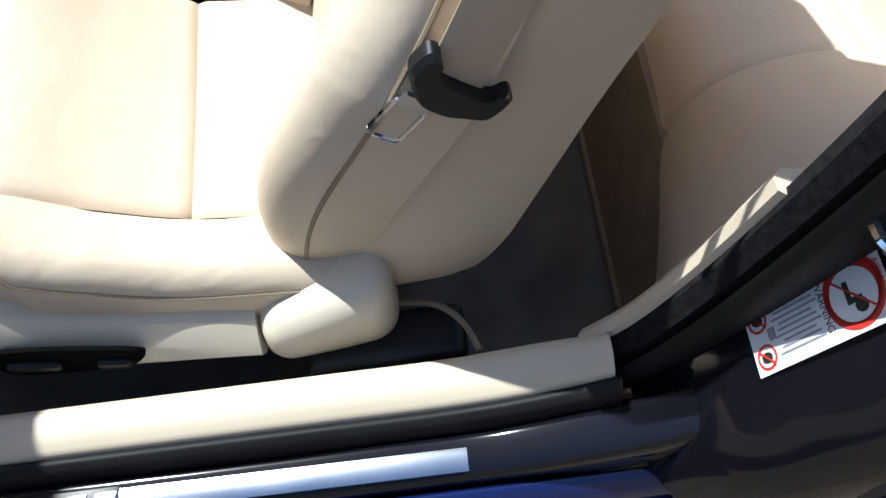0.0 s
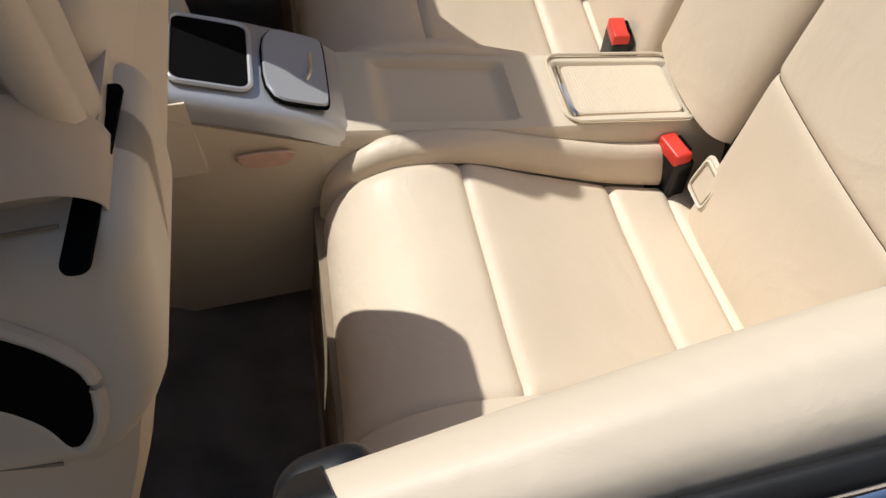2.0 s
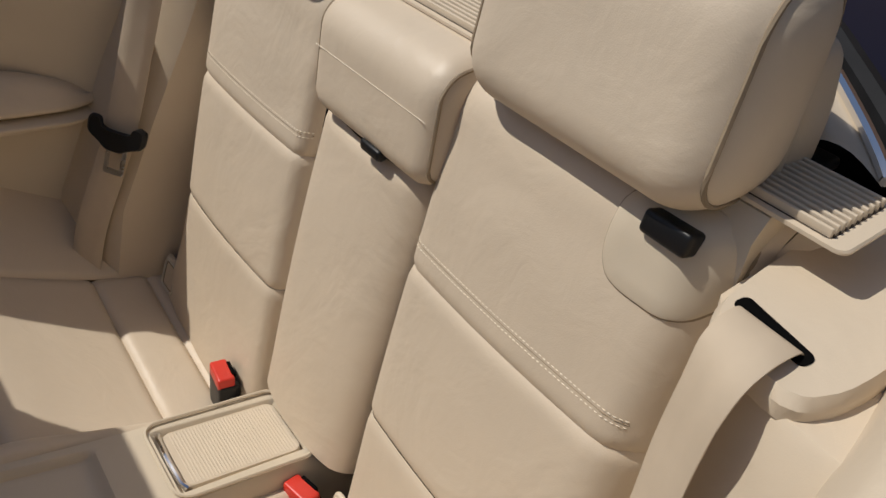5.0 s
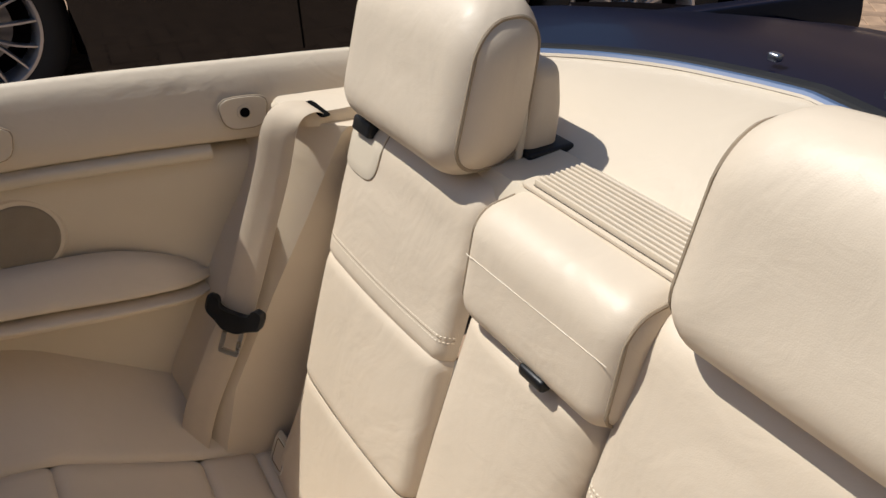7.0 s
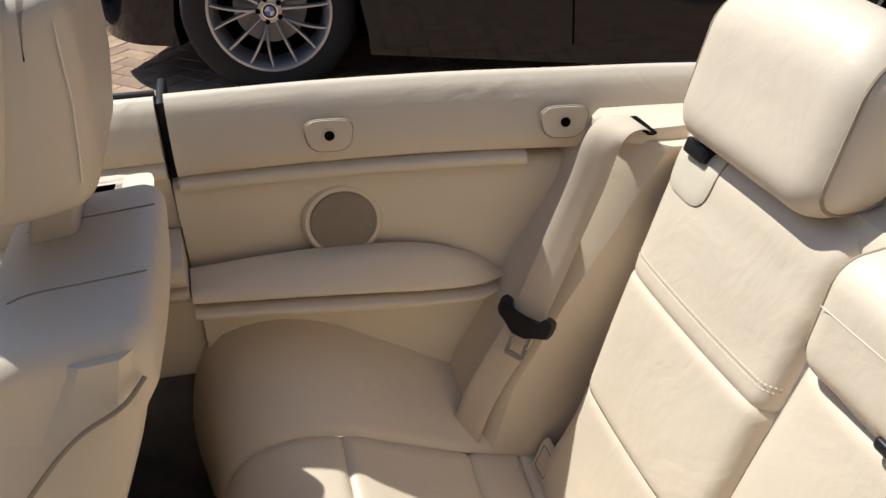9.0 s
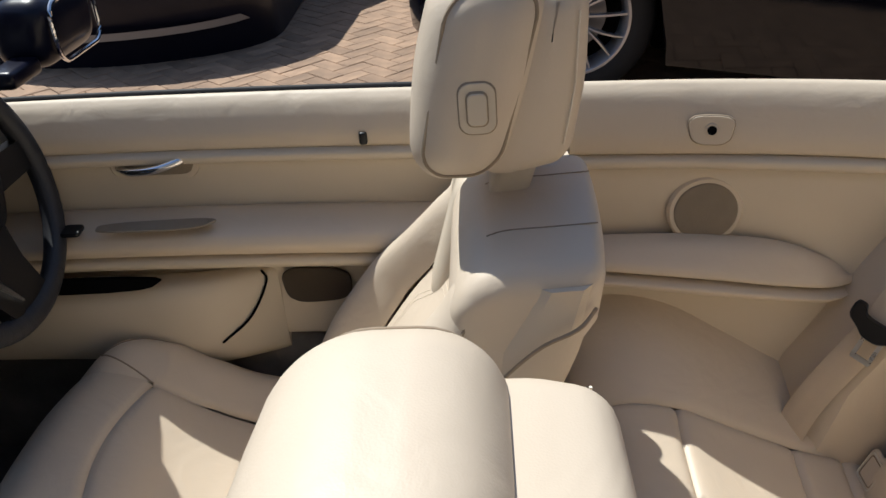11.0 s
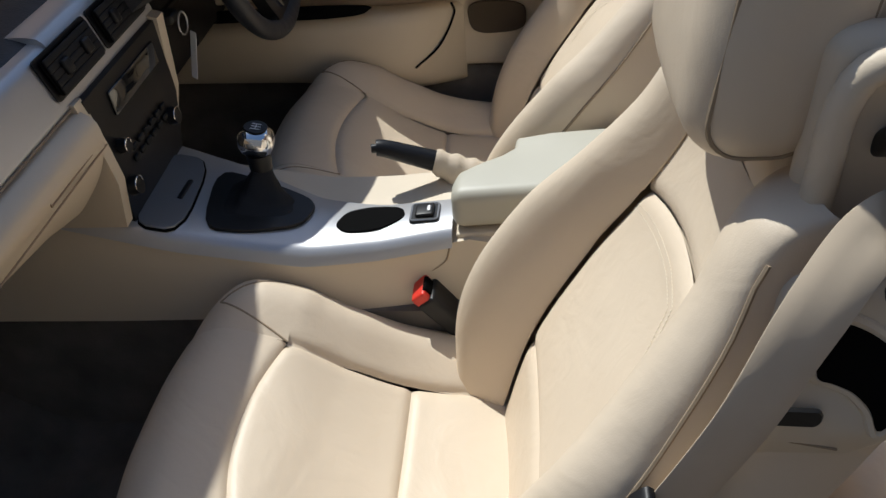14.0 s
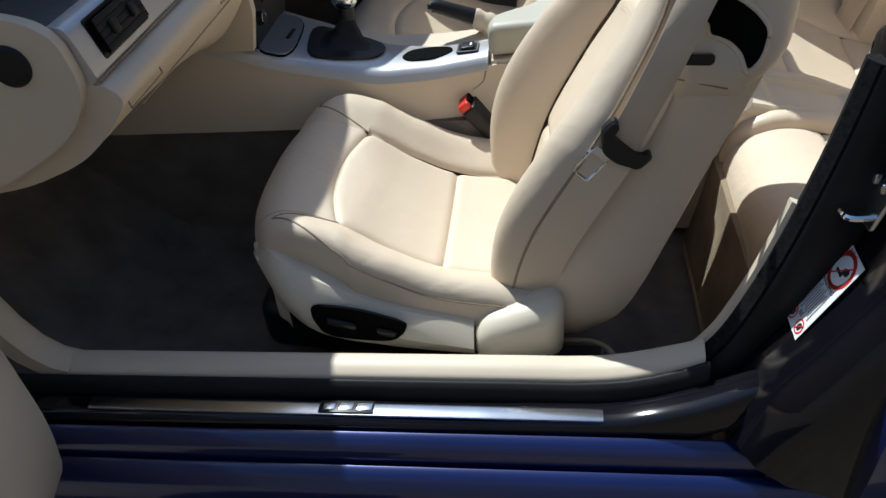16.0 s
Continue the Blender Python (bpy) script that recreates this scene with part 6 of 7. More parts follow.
for y0, y1 in ((0.618, 0.721), (0.27, 0.37)):
    def gp(y, z):
        return Vector((float(np.interp(z, [0.755, 0.775, 0.80], [-0.6255, -0.6245, -0.634])), y, z))
    tube("latch_outline", [gp(y0, 0.792), gp(y1, 0.792), gp(y1, 0.762), gp(y0, 0.762), gp(y0, 0.792)], 0.0012, GROOVE, dash, seg=5)
section([[(-0.668, y, 0.60), (-0.640, y, 0.70), (-0.632, y, 0.81), (-0.70, y, 0.83), (-0.80, y, 0.60)] for y in (0.995, 1.018)], PLASTIC, "stack_cheek", dash)
section([[(-0.640, y, 0.812), (-0.633, y + 0.008, 0.745), (-0.634, y + 0.018, 0.690), (-0.655, y + 0.034, 0.612), (-0.80, y + 0.034, 0.612), (-0.80, y, 0.812)] for y in (0.746, 0.765)], PLASTIC, "stack_cheek", dash)
stack = section([[(-0.654, y + 0.040 * q, 0.600), (-0.636, y + 0.018 * q, 0.70), (-0.638, y, 0.808), (-0.72, y, 0.82), (-0.80, y + 0.040 * q, 0.600)] for y, q in ((0.762, 1), (0.88, 0), (0.996, 0))], BLACK, "radio_panel", dash, "black radio and climate panel")
def sp(y, z):
    return Vector((float(np.interp(z, [0.585, 0.7, 0.808], [-0.652, -0.634, -0.638])), y, z))
for y, z, r in ((0.80, 0.665, 0.0135), (0.955, 0.680, 0.0135), (0.80, 0.725, 0.010)):
    tube("control_knob", [sp(y, z), sp(y, z) + Vector((0.012, 0, 0.002))], r, BLACK, stack, seg=20, r_end=r * 0.9)
    tube("knob_ring", [sp(y, z) + Vector((0.0115, r * 0.84 * math.cos(q), 0.002 + r * 0.84 * math.sin(q))) for q in np.linspace(0, 2 * math.pi, 25)], 0.0009, CHROME, stack, seg=6)
for i in range(6):
    for j in range(2):
        v, f = soft_box((0.004, 0.014, 0.008), 0.0018, lambda x, y, z: sp(0.83 + 0.021 * i, 0.69 + 0.017 * j) + Vector((x + 0.001, y, z)), 2, 2)
        add_mesh("key", v, f, RUBBER, stack)
v, f = soft_box((0.004, 0.15, 0.032), 0.0015, lambda x, y, z: sp(0.892 + y, 0.775 + z) + Vector((x + 0.001, 0, 0)), 2, 2)
add_mesh("display", v, f, DARKGLASS, stack)
def vent(yc, w, xo, zo, label):
    vt = thing("air_vent", label, "air vent", "air vents")
    t = Vector((-0.016, 0, 0.052)).normalized()
    nn = Vector((0.955, 0, 0.294))
    o = Vector((xo, yc, zo))
    plate("vent_frame", rounded(w + 0.010, 0.052, 0.005), o, (0, -1, 0), t, 0.004, BLACK, vt)
    plate("vent_cavity", rounded(w, 0.044, 0.004), o + nn * 0.004, (0, -1, 0), t, 0.001, DARKHOLE, vt)
    for k in range(5):
        c = o + t * (-0.017 + 0.0085 * k) + nn * 0.0065
        v, f = soft_box((0.008, w - 0.008, 0.003), 0.001, lambda x, y, z: c + t * x + Vector((0, y, 0)) + nn * z, 2, 2)
        add_mesh("louvre", v, f, RUBBER, vt)
    for k in (-1, 1):
        v, f = soft_box((0.018, 0.016, 0.009), 0.003, lambda x, y, z: o + t * x + Vector((0, k * w * 0.22 + y, 0)) + nn * (z + 0.009), 3, 2)
        add_mesh("vent_slider", v, f, BLACK, vt)
vent(0.355, 0.125, -0.6545, 0.843, "black slatted outer air vent in the silver strip")
vent(0.797, 0.12, -0.6525, 0.848, "black slatted middle air vent")
vent(0.936, 0.12, -0.6525, 0.848, "black slatted middle air vent beside the hood")
# end cap of the dash with the round airbag switch
cap = []
for y in (0.234, 0.251):
    cap.append([(x, y, z) for x, z in round_profile([(-0.655, 0.80), (-0.672, 0.882), (-0.80, 0.91), (-1.0, 0.92), (-1.0, 0.60), (-0.84, 0.66), (-0.70, 0.735)], 3)])
section(cap, PLASTIC, "end_cap", dash, "beige end cap")
plate("airbag_switch", circle(0.026, 28), (-0.735, 0.2345, 0.838), (1, 0, 0), (0, 0, 1), 0.006, BLACK, dash, "round black switch", bevel=0.003)
# binnacle hood
hood = thing("instrument_hood", "dark grey grained instrument hood with a stitched seam", "dashboard hood")
hk = curve_of([(0.95, -0.650, 0.880), (0.975, -0.615, 0.893), (1.05, -0.585, 0.918), (1.15, -0.566, 0.950), (1.25, -0.563, 0.968), (1.40, -0.585, 0.978), (1.49, -0.645, 0.955), (1.55, -0.72, 0.90)])
rings = []
for y in np.linspace(0.95, 1.55, 34):
    xf, zt = hk(y)
    rings.append([(xf - 0.028, y, zt - 0.046), (xf + 0.006, y, zt - 0.044), (xf + 0.030, y, zt - 0.026), (xf + 0.034, y, zt - 0.002), (xf + 0.020, y, zt + 0.020), (xf - 0.012, y, zt + 0.030), (xf - 0.08, y, zt + 0.018), (xf - 0.24, y, 0.915), (xf - 0.26, y, 0.85), (xf - 0.10, y, zt - 0.052)])
section(rings, DASHPAD, "hood_shell", hood)
sec = rings[18]
tube("hood_seam", [Vector(p) + Vector((0.001, 0, 0.001)) for p in sec[1:7]], 0.0016, RUBBER, hood, seg=5)
section([[(-0.73, y, 0.62), (-0.72, y, 0.70), (-0.74, y, 0.86), (-0.80, y, 0.86), (-0.9, y, 0.60)] for y in (1.04, 1.25, 1.50)], BLACK, "binnacle", hood, "black instrument panel in shade")
# likely beige like the trims; black here paints in the footwell shade
section([[(-0.80, y, 0.56), (-0.745, y, 0.66), (-0.72, y, 0.735), (-0.73, y, 0.74), (-0.85, y, 0.56)] for y in (1.03, 1.25, 1.53)], BLACK, "knee_panel", dash, "lower driver's panel, black standing for footwell shade")

# steering wheel
swh = thing("steering_wheel", "black leather steering wheel with silver spoke and round badge", "steering wheel")
MW = pose(-0.588, 1.312, 0.842, 0, 0, 0) @ Matrix.Rotation(radians(-12), 4, "Y")
# local: x towards the driver, y across, z up in the wheel's plane
def wv(x, y, z):
    return MW @ Vector((x, y, z))
tube("rim", [wv(0, 0.180 * math.cos(a), 0.180 * math.sin(a)) for a in np.linspace(0, 2 * math.pi, 65)], 0.0165, DASHPAD, swh, "black leather rim", seg=14)
hubp = round_profile([(-0.085, 0.055), (0.085, 0.055), (0.095, 0.01), (0.05, -0.06), (-0.05, -0.06), (-0.095, 0.01)], 3)
rings = [[wv(x, a * k, b * k) for a, b in hubp] for x, k in ((-0.045, 1.0), (-0.015, 1.12), (0.0, 1.06), (0.010, 0.78), (0.014, 0.4))]
v, f = loft(rings)
add_mesh("hub_pad", v, f, BLACK, swh)
for sy in (-1, 1):
    section([[wv(-0.02, sy * 0.07, 0.035), wv(0.0, sy * 0.07, 0.03), wv(0.0, sy * 0.07, -0.02), wv(-0.02, sy * 0.07, -0.025)], [wv(-0.012, sy * 0.176, 0.028), wv(0.004, sy * 0.176, 0.024), wv(0.004, sy * 0.176, -0.018), wv(-0.012, sy * 0.176, -0.02)]], BLACK, "spoke", swh)
section([[wv(-0.01, -0.04, -0.05), wv(0.008, -0.036, -0.052), wv(0.008, 0.036, -0.052), wv(-0.01, 0.04, -0.05)], [wv(-0.01, -0.036, -0.10), wv(0.010, -0.032, -0.10), wv(0.010, 0.032, -0.10), wv(-0.01, 0.036, -0.10)], [wv(-0.006, -0.06, -0.168), wv(0.004, -0.055, -0.168), wv(0.004, 0.055, -0.168), wv(-0.006, 0.06, -0.168)]], BLACK, "lower_spoke", swh)
rings = []
for i, p in enumerate([(-0.150, -0.030), (-0.128, -0.032), (-0.100, -0.045), (-0.075, -0.066), (-0.052, -0.096), (-0.036, -0.120), (-0.022, -0.144)]):
    w = (0.002, 0.008, 0.010, 0.010, 0.009, 0.008, 0.003)[i]
    rings.append([wv(x, p[0] + w * a, p[1] + w * b) for x, a, b in ((0.006, -0.7, -0.7), (0.016, -0.5, -0.5), (0.018, 0.2, 0.2), (0.014, 0.7, 0.7), (0.004, 0.8, 0.8))])
section(rings, BRUSHED, "spoke_trim", swh, "curved silver spoke trim")
section([[wv(-0.012, p + 0.014, q + 0.014), wv(0.008, p + 0.012, q + 0.012), wv(0.008, p - 0.016, q - 0.016), wv(-0.012, p - 0.018, q - 0.018)] for p, q in ((-0.165, -0.040), (-0.11, -0.045), (-0.06, -0.085), (-0.02, -0.160))], BLACK, "spoke", swh)
bd = plate("badge", circle(0.0225, 30), wv(0.0135, 0, 0.0), MW.to_3x3() @ Vector((0, 1, 0)), MW.to_3x3() @ Vector((0, 0, 1)), 0.003, CHROME, swh, "round badge", bevel=0.001)
BADGE_BLUE = material("badge_blue", (0.05, 0.22, 0.62), 0.3, spread=0.03, grain=300, bump=0.01, coat=0.6)
plate("badge_field", circle(0.019, 30), wv(0.0167, 0, 0), MW.to_3x3() @ Vector((0, 1, 0)), MW.to_3x3() @ Vector((0, 0, 1)), 0.0006, INK, bd, bevel=0.0002)
for k in range(4):
    pts = [(0, 0)] + [(0.0125 * math.cos(radians(90 * k + a)), 0.0125 * math.sin(radians(90 * k + a))) for a in np.linspace(0, 90, 8)]
    plate("badge_quarter", pts, wv(0.0176, 0, 0), MW.to_3x3() @ Vector((0, 1, 0)), MW.to_3x3() @ Vector((0, 0, 1)), 0.0004, WHITE if k % 2 else BADGE_BLUE, bd, bevel=0.0001)
tube("column", [wv(-0.03, 0, -0.01), wv(-0.22, 0, -0.02)], 0.05, BLACK, swh, seg=16)
for sy in (-1, 1):
    tube("stalk", [wv(-0.07, sy * 0.04, 0.02), wv(-0.06, sy * 0.15, 0.04)], 0.009, BLACK, swh, seg=8, r_end=0.006)
# key with ring and paper tag
key = thing("ignition_key", "black key fob with a ring and a white paper tag", "key")
v, f = soft_box((0.045, 0.030, 0.016), 0.006, lambda x, y, z: (-0.645 + x, 1.036 + y, 0.795 + z), 3, 2)
add_mesh("fob", v, f, BLACK, key)
tube("ring", [Vector((-0.615, 1.036 + 0.016 * math.cos(a), 0.785 + 0.016 * math.sin(a))) for a in np.linspace(0, 2 * math.pi, 25)], 0.0013, STEEL, key, seg=6)
tg = plate("paper_tag", rounded(0.017, 0.070, 0.002), (-0.612, 1.036, 0.735), (0.75, -0.66, 0), (0.1, 0.25, 1), 0.0005, WHITE, key, "white paper tag", bevel=0.0004)
for i in range(4):
    plate("tag_line", rounded(0.002, 0.05, 0.0008), Vector((-0.612, 1.036, 0.733)) + Vector((0.75, -0.66, 0)).normalized() * (-0.0055 + 0.0036 * i) + Vector((0.66, 0.75, 0)) * 0.0007, (0.75, -0.66, 0), (0.1, 0.25, 1), 0.0003, GREYINK, tg, bevel=0.0001)

# windscreen frame and glass, above the view
ws = thing("windscreen", "raked windscreen in a dark frame", "windscreen")
for y in (0.17, 1.61):
    tube("pillar", smooth_line([(-1.25, y, 0.90), (-1.05, y + (0.03 if y < 1 else -0.03), 1.11), (-0.88, y + (0.10 if y < 1 else -0.10), 1.275)], 12), 0.035, NAVY, ws, seg=12)
def header_line(dx, dz):
    return smooth_line([(-0.885 + dx, 0.27, 1.275 + dz), (-0.852 + dx, 0.6, 1.31 + dz), (-0.848 + dx, C, 1.318 + dz), (-0.852 + dx, 1.18, 1.31 + dz), (-0.885 + dx, 1.51, 1.275 + dz)], 20)
ha, hb_, hc, hd = header_line(0.036, -0.01), header_line(0.0, 0.028), header_line(-0.20, -0.11), header_line(-0.19, -0.14)
v, f = loft([list(r) for r in zip(ha, hb_, hc, hd)])
add_mesh("header", v, f, DASHPAD, ws, "dark header with folded visors")
GLASS = bpy.data.materials.new("clear_glass")
GLASS.use_nodes = True
_g = GLASS.node_tree.nodes["Principled BSDF"]
_g.inputs["Transmission Weight"].default_value, _g.inputs["Roughness"].default_value, _g.inputs["IOR"].default_value = 1.0, 0.0, 1.45
gl = section([[(-1.24, 0.2, 0.91), (-1.28, C, 0.93), (-1.24, 1.58, 0.91)], [(-1.04, 0.24, 1.11), (-1.02, C, 1.135), (-1.04, 1.54, 1.11)], [(-0.90, 0.28, 1.25), (-0.87, C, 1.285), (-0.90, 1.5, 1.25)]], GLASS, "pane", ws, closed=False)
gl.visible_shadow = False
bon = thing("bonnet", "dark blue bonnet and front wings", "car bonnet")
section([[(x, C + q * w, z - 0.06 * abs(q) ** 3) for q in np.linspace(-1, 1, 17)] for x, w, z in ((-1.18, 0.76, 0.93), (-1.6, 0.76, 0.89), (-2.1, 0.72, 0.80), (-2.35, 0.6, 0.62), (-2.4, 0.6, 0.3))], NAVY, "bonnet_skin", bon, closed=False)
section([[(-1.18, 0.13, 0.9), (-1.9, 0.15, 0.8), (-2.35, 0.29, 0.5)], [(-1.18, 0.07, 0.6), (-1.9, 0.06, 0.6), (-2.38, 0.29, 0.4)], [(-1.18, 0.09, 0.25), (-1.9, 0.10, 0.25), (-2.38, 0.29, 0.25)]], NAVY, "near_wing", bon, closed=False)
bh = section([[(-1.22, 0.14, 0.2), (-1.22, 1.62, 0.2), (-1.22, 1.62, 0.93), (-1.22, 0.14, 0.93)], [(-1.26, 0.14, 0.2), (-1.26, 1.62, 0.2), (-1.26, 1.62, 0.93), (-1.26, 0.14, 0.93)]], CARPET, "bulkhead", fl)

# open passenger door, edge-on
pd = thing("door", "open passenger door with beige inner trim", "car door", "doors")
rings = []
for y, xo in ((0.12, -0.84), (0.06, -0.775), (-0.05, -0.75), (-0.3, -0.78), (-0.8, -0.86)):
    rings.append([(xo + dx, y, z) for dx, z in round_profile([(-0.10, 0.30), (-0.01, 0.30), (0.010, 0.42), (0.0, 0.55), (-0.035, 0.66), (-0.04, 0.80), (-0.06, 0.87), (-0.11, 0.88)], 2)])
# PALE instead of the other trims' beige: the sunlight on it is in the colour
section(rings, PALE, "inner_trim", pd, "beige door trim, made paler to stand for sunlight")
rings = []
for y, xo in ((0.10, -0.93), (-0.3, -0.97), (-0.85, -1.05)):
    rings.append([(xo + dx, y, z) for dx, z in ((0.05, 0.27), (0.05, 0.89), (-0.03, 0.88), (-0.07, 0.6), (-0.05, 0.27))])
section(rings, NAVY, "outer_skin", pd)

# ---- outside ----
PAVER = material("block_paver", (0.34, 0.225, 0.145), 0.85, spread=0.22, scale=9, grain=140, bump=0.5, dist=0.003)
_pn = PAVER.node_tree
_oi = _pn.nodes.new("ShaderNodeObjectInfo")
_hs = _pn.nodes.new("ShaderNodeHueSaturation")
_mr = _pn.nodes.new("ShaderNodeMapRange")
_mr.inputs["To Min"].default_value, _mr.inputs["To Max"].default_value = 0.75, 1.2
_pn.links.new(_oi.outputs["Random"], _mr.inputs["Value"])
_pn.links.new(_mr.outputs["Result"], _hs.inputs["Value"])
_ramp = [n for n in _pn.nodes if n.type == "VALTORGB"][0]
_pn.links.new(_ramp.outputs["Color"], _hs.inputs["Color"])
_pn.links.new(_hs.outputs["Color"], _pn.nodes["Principled BSDF"].inputs["Base Color"])
SAND = material("joint_sand", (0.13, 0.105, 0.08), 0.95, spread=0.3, scale=20, grain=300, bump=0.5)
ground = tagged(new("ground"), "block-paved drive in herringbone pattern", "paving", "", "structure")
vs, fs = [], []
G_ = [-600, -60, -10, 0, 10, 60, 600]
for a in G_:
    for b in G_:
        vs.append((a, b, -0.012))
for i in range(6):
    for j in range(6):
        fs.append((i * 7 + j, (i + 1) * 7 + j, (i + 1) * 7 + j + 1, i * 7 + j + 1))
add_mesh("joint_bed", vs, fs, SAND, ground)
def paver_mesh():
    v, f = [], []
    for z, k in ((-0.05, 0.0), (-0.004, 0.0), (0.0, 0.004)):
        for x, y in ((-0.099 + k, -0.0485 + k), (0.099 - k, -0.0485 + k), (0.099 - k, 0.0485 - k), (-0.099 + k, 0.0485 - k)):
            v.append((x, y, z))
    for r in range(2):
        for i in range(4):
            j = (i + 1) % 4
            f.append((r * 4 + i, r * 4 + j, r * 4 + 4 + j, r * 4 + 4 + i))
    f.append((8, 9, 10, 11))
    return v, f
pv_, pf_ = paver_mesh()
pme = bpy.data.meshes.new("paver")
pme.from_pydata(pv_, [], pf_)
pme.materials.append(PAVER)
rng = random.Random(4)
picked, rest_v, rest_f = 0, [], []
turn = Matrix.Rotation(radians(45), 4, "Z")
for i in range(-70, 71):
    for j in range(-70, 71):
        for k in (0, 1):
            # herringbone: a stair of pairs
            u = 0.1 * i + 0.2 * j
            w = 0.1 * i - 0.2 * j
            if k == 0:
                c = Vector((u, w, 0))
                rot = 0
            else:
                c = Vector((u + 0.15, w - 0.05, 0))
                rot = 90
            p = turn @ (c + Vector((0, 0, 0)))
            if not (-3.2 < p.x < 7.5 and -1.0 < p.y < 8.0):
                continue
            if -2.2 < p.x < 1.8 and p.y < 1.7:
                continue
            m = Matrix.Translation((p.x, p.y, rng.uniform(-0.002, 0.002))) @ Matrix.Rotation(radians(45 + rot), 4, "Z") @ Matrix.Rotation(radians(rng.uniform(-0.5, 0.5)), 4, "X")
            near = (3.4 < p.x < 5.6 and 1.9 < p.y < 3.6) or (-1.7 < p.x < -0.1 and 3.9 < p.y < 5.3)
            if near and picked < 300:
                ob = new("paver", pme)
                ob.parent = ground
                ob.matrix_world = m
                picked += 1
            else:
                b = len(rest_v)
                rest_v += [m @ Vector(q) for q in pv_]
                rest_f += [tuple(b + q for q in face) for face in pf_]
me = bpy.data.meshes.new("far_pavers")
me.from_pydata([tuple(v) for v in rest_v], [], rest_f)
me.materials.append(PAVER)
fp = new("far_pavers", me)
fp.parent = ground
tagged(fp, "further pavers of the drive", "", "", "stuff")

def wheel(parent, x, y, z, r_rim, r_tyre, facing=-1):
    """Multi-spoke alloy wheel; facing -1 looks towards -y."""
    def at(a, r, d):
        return Vector((x + r * math.cos(a), y + facing * d, z + r * math.sin(a)))
    A = np.linspace(0, 2 * math.pi, 49)
    ty = []
    for a in A[:-1]:
        ty.append([at(a, r, d) for r, d in ((r_rim - 0.004, -0.02), (r_rim, 0.012), (r_rim + 0.03, 0.022), (r_tyre - 0.025, 0.02), (r_tyre - 0.006, 0.004), (r_tyre, -0.02), (r_tyre, -0.19), (r_rim, -0.2))])
    v, f = loft(ty + [ty[0]], closed=True, caps=False)
    tyre = add_mesh("tyre", v, f, TYRE, parent)
    rim = []
    for a in A[:-1]:
        rim.append([at(a, r, d) for r, d in ((r_rim + 0.002, 0.004), (r_rim + 0.001, 0.016), (r_rim - 0.010, 0.017), (r_rim - 0.018, 0.006), (r_rim - 0.035, -0.05), (r_rim - 0.04, -0.17), (r_rim - 0.03, -0.17))])
    v, f = loft(rim + [rim[0]], closed=True, caps=False)
    rm = add_mesh("rim", v, f, RIMSILVER, parent, "silver multi-spoke alloy rim")
    # brake and dark well behind
    tube("wheel_well", [Vector((x, y - facing * 0.10, z)), Vector((x, y - facing * 0.12, z))], r_rim - 0.02, DARKHOLE, parent, seg=32)
    tube("brake_disc", [Vector((x, y - facing * 0.075, z)), Vector((x, y - facing * 0.085, z))], r_rim * 0.6, GREYTRIM, parent, seg=32)
    def spoke(a0, a1, r0, w0):
        rings = []
        for q in np.linspace(0, 1, 8):
            r = r0 + (r_rim - 0.010 - r0) * q
            a = a0 + (a1 - a0) * q ** 0.8
            c = at(a, r, -0.012 + 0.012 * math.sin(math.pi * q) + 0.012 * q)
            t = Vector((-math.sin(a), 0, math.cos(a)))
            w = w0 - 0.0015 * q
            rings.append([c + t * w, c + t * w * 0.6 + Vector((0, facing * 0.008, 0)), c - t * w * 0.6 + Vector((0, facing * 0.008, 0)), c - t * w, c - t * w + Vector((0, -facing * 0.02, 0)), c + t * w + Vector((0, -facing * 0.02, 0))])
        v, f = loft(rings)
        add_mesh("spoke", v, f, RIMSILVER, rm)
    step = 2 * math.pi / 15
    for k in range(5):
        a0 = 3 * step * k + 0.05
        spoke(a0, a0, 0.045, 0.0075)
        spoke(a0 + 1.42 * step, a0 + step, 0.045, 0.0075)
        spoke(a0 + 1.46 * step, a0 + 2 * step, 0.075, 0.0070)
    tube("hub", [at(0, 0, -0.04), at(0, 0, 0.004)], 0.062, RIMSILVER, rm, seg=24, r_end=0.050)
    for k in range(5):
        a = 2 * math.pi * (k + 0.5) / 5
        tube("bolt_hole", [at(a, 0.048, 0.0), at(a, 0.048, 0.0065)], 0.0105, DARKHOLE, rm, seg=12)
    tube("cap", [at(0, 0, 0.0), at(0, 0, 0.012)], 0.033, CHROME, rm, seg=24)
    tube("cap_field", [at(0, 0, 0.012), at(0, 0, 0.0132)], 0.029, INK, rm, seg=24)
    for k in range(4):
        pts = [(0, 0)] + [(0.020 * math.cos(radians(90 * k + b)), 0.020 * math.sin(radians(90 * k + b))) for b in np.linspace(0, 90, 7)]
        plate("cap_quarter", pts, at(0, 0, 0.0133), (1, 0, 0), (0, 0, 1), 0.0005, WHITE if k % 2 else BADGE_BLUE, rm, bevel=0.0001)

nb = thing("parked_car", "black car parked alongside with silver alloy wheels", "car", "parked cars")
YN, HZ = 3.93, 0.365
sidep = [(YN - 0.02, 0.20), (YN - 0.035, 0.30), (YN - 0.045, 0.55), (YN - 0.02, 0.80), (YN + 0.03, 0.98), (YN + 0.10, 1.02), (YN + 0.30, 1.45), (YN + 1.4, 1.45), (YN + 1.7, 1.0), (YN + 1.8, 0.5), (YN + 1.75, 0.20)]
W1, W2 = 0.50, 3.04
rings = []
xs = list(np.linspace(-0.45, 3.78, 90))
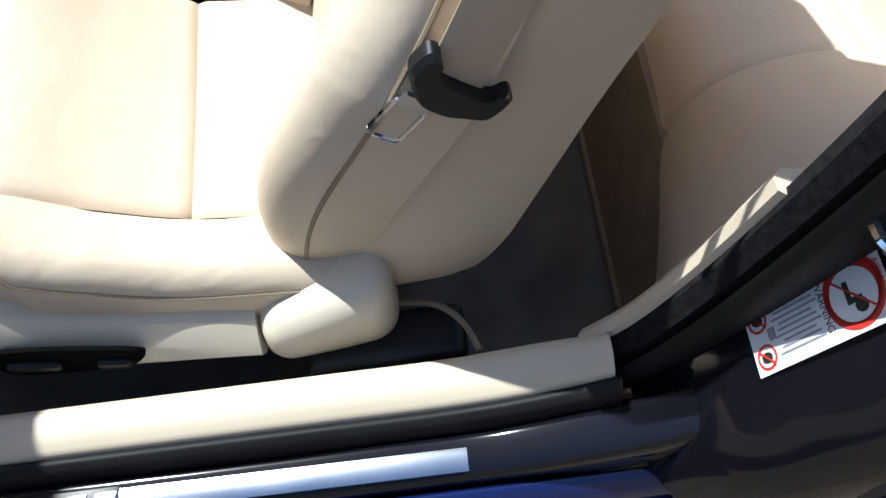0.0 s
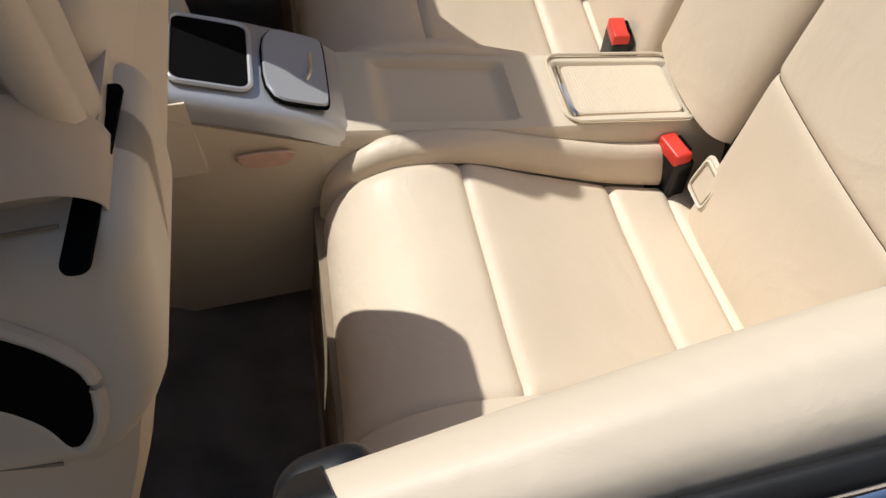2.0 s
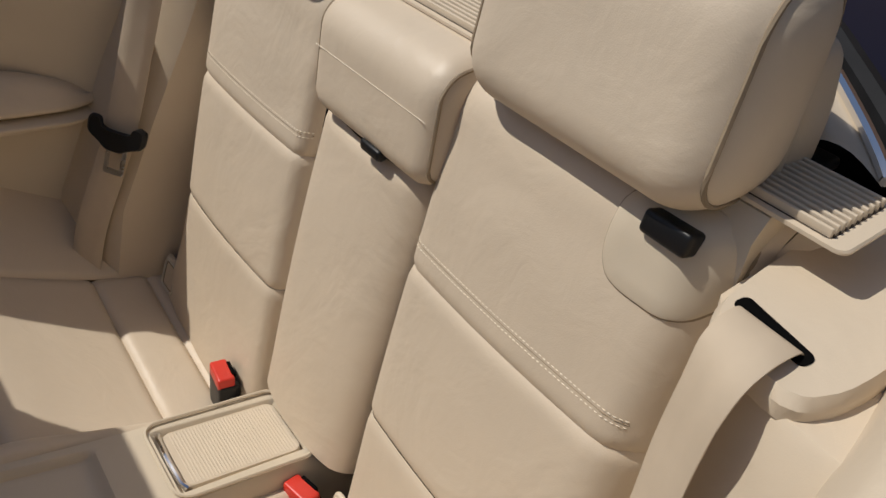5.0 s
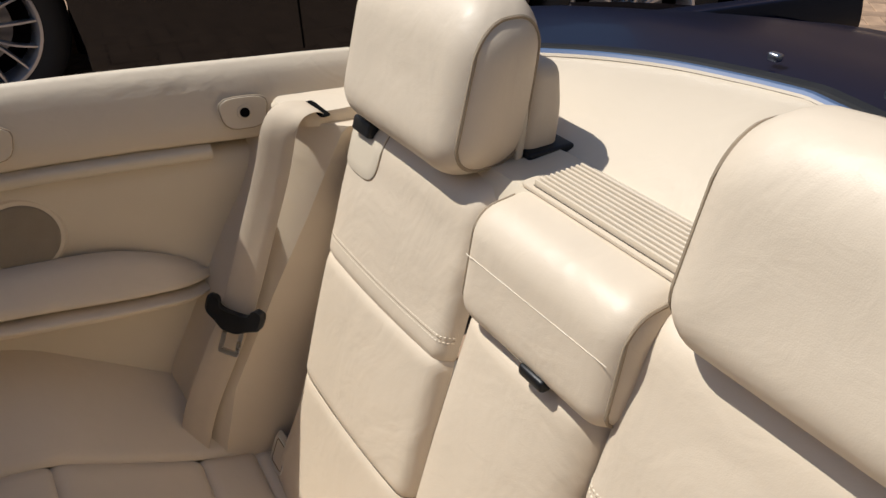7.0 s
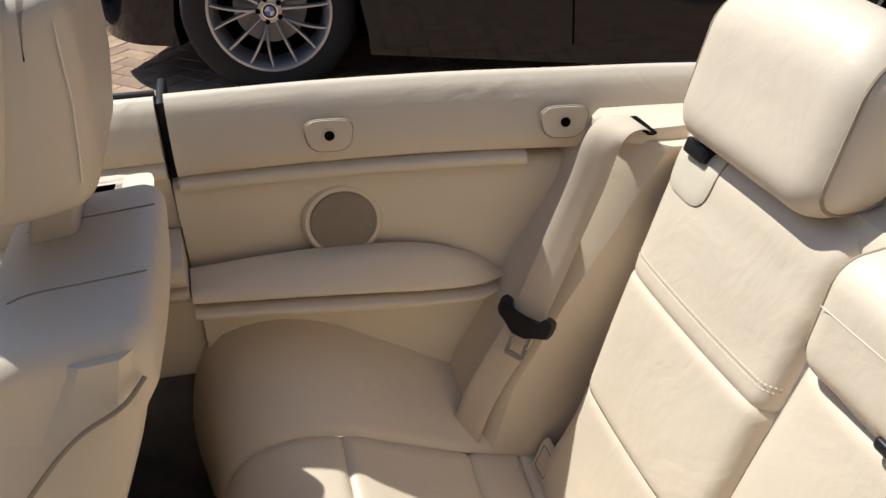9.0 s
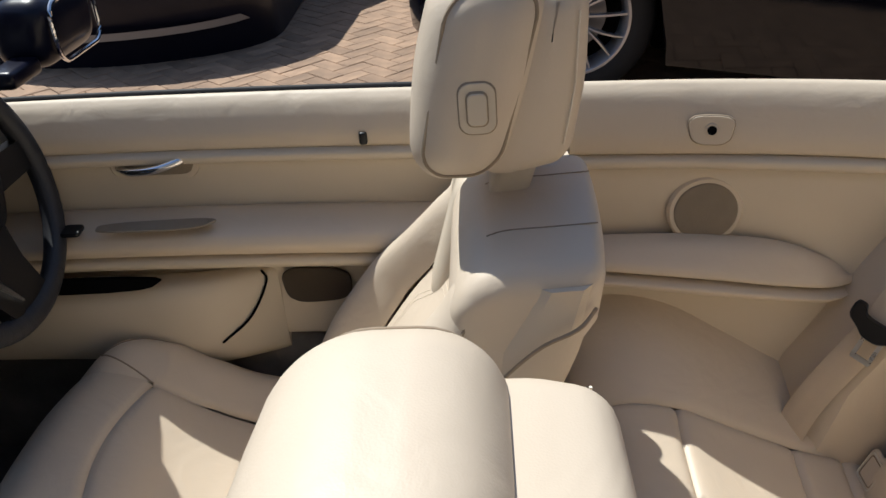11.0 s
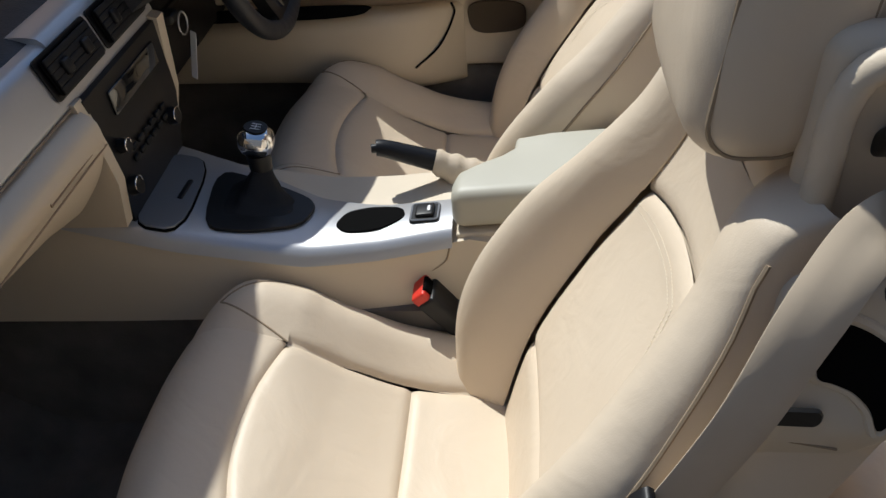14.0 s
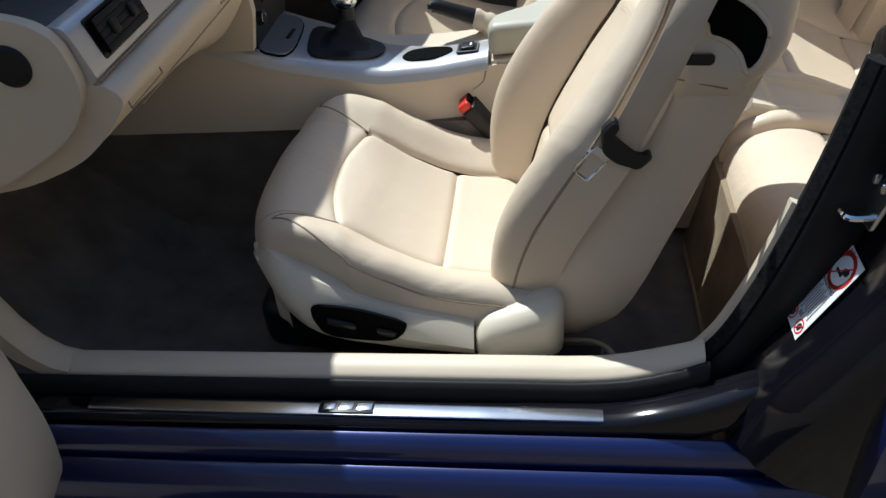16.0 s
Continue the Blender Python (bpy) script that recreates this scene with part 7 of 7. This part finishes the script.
for x in xs:
    e = max(0.0, (-0.05 - x) / 0.4) ** 2 * 0.25 + max(0.0, (x - 3.42) / 0.36) ** 2 * 0.3
    zb = 0.0
    for wx in (W1, W2):
        d = abs(x - wx)
        if d < 0.42:
            zb = max(zb, HZ + math.sqrt(max(0.0, 0.42**2 - d * d)) - 0.20)
    row = []
    for i, (y, z) in enumerate(sidep):
        if i <= 3:
            z = max(z, 0.20 + zb) if i == 0 else max(z, 0.20 + zb + 0.004 * i)
        hh = z
        if x < 0.25 and z > 1.0:
            hh = 1.0 + (z - 1.0) * 0.1
        row.append((x, y + e if y < YN + 0.8 else y - e, hh))
    rings.append(row)
section(rings, GLOSS, "body_shell", nb, "gloss black body side")
v, f = soft_box((2.3, 0.4, 0.6), 0.02, lambda x, y, z: (1.9 + x, YN + 0.55 + y, 0.45 + z), 2, 2)
add_mesh("underbody", v, f, DARKHOLE, nb)
for wx in (W1, W2):
    wh = new("wheel")
    wh.parent = nb
    wheel(wh, wx, YN - 0.005, HZ, 0.255, 0.36)
    if wx == W1:
        wh.matrix_local = Matrix.Translation((W1, YN, 0)) @ Matrix.Rotation(radians(21), 4, "Z") @ Matrix.Translation((-W1, -YN, 0))
tube("door_gap", [(1.75, YN - 0.040, 0.28), (1.74, YN - 0.047, 0.55), (1.78, YN - 0.024, 0.80)], 0.004, DARKHOLE, nb, seg=6)
for hx in (1.45, 2.55):
    tube("door_handle", smooth_line([(hx - 0.10, YN - 0.03, 0.80), (hx - 0.06, YN - 0.055, 0.805), (hx + 0.06, YN - 0.055, 0.805), (hx + 0.10, YN - 0.03, 0.80)], 12), 0.012, GLOSS, nb)

nb.matrix_world = Matrix.Translation((W1, YN, 0)) @ Matrix.Rotation(radians(-27), 4, "Z") @ Matrix.Translation((-W1, -YN, 0))
c2 = thing("parked_car", "dark grey car further off, only its bumper corner near", "car", "parked cars")
rings = []
for q in np.linspace(0, 1, 16):
    a = radians(180 * q)
    x, y = -2.05 - 0.95 * math.cos(a), 5.25 - 0.55 * math.sin(a)
    # unseen body above the bumper, added tall and wide to shade the pavers
    rings.append([(x, y + dy, z) for dy, z in ((0.06, -0.005), (0.03, 0.12), (-0.02, 0.24), (-0.04, 0.36), (-0.01, 0.56), (0.06, 0.78), (0.25, 0.94), (1.1, 1.05), (1.7, 1.55), (3.2, 1.58), (3.6, 1.0), (3.6, 0.16))])
section(rings, NAVY, "bumper_and_unseen_body", c2)
section([[(-2.05 - 0.90 * math.cos(radians(180 * q)), 5.20 - 0.56 * math.sin(radians(180 * q)), z) for q in np.linspace(0.1, 0.9, 14)] for z in (0.17, 0.21)], GREYTRIM, "bumper_lip", c2, closed=False)

# unseen walls added far round the yard, to block sky light and darken reflections
HB = material("unseen_brown_wall", (0.16, 0.10, 0.075), 0.9, spread=0.3, scale=30, grain=100, bump=0.4)
RENDERED = material("unseen_grey_wall", (0.17, 0.17, 0.175), 0.9, spread=0.15, scale=3, grain=100, bump=0.4)
def yard_wall(name, a, b, high, label, mat=HB):
    w = tagged(new(name), label, "wall", "", "structure")
    d = (Vector(b) - Vector(a)).normalized()
    n = Vector((-d.y, d.x)) * 0.3
    base = [(*a, -0.02), (*b, -0.02), (b[0] + n.x, b[1] + n.y, -0.02), (a[0] + n.x, a[1] + n.y, -0.02)]
    section([base, [(x, y, high) for x, y, _ in base]], mat, "wall_body", w)
yard_wall("wall_north", (-14, 12.5), (13, 12.5), 5.5, "unseen brown wall added beyond the parked cars")
# 9 m high so that the boot lid mirrors a dark wall, not sky
yard_wall("wall_east", (11.5, 12.5), (11.5, -9), 9.0, "unseen brown wall added to darken reflections in the boot lid")
# added wall, cuts the sky light on sills, jamb and far door
yard_wall("wall_south", (-14, -5), (13, -5), 5.5, "unseen grey wall added to block sky light from the passenger side", RENDERED)
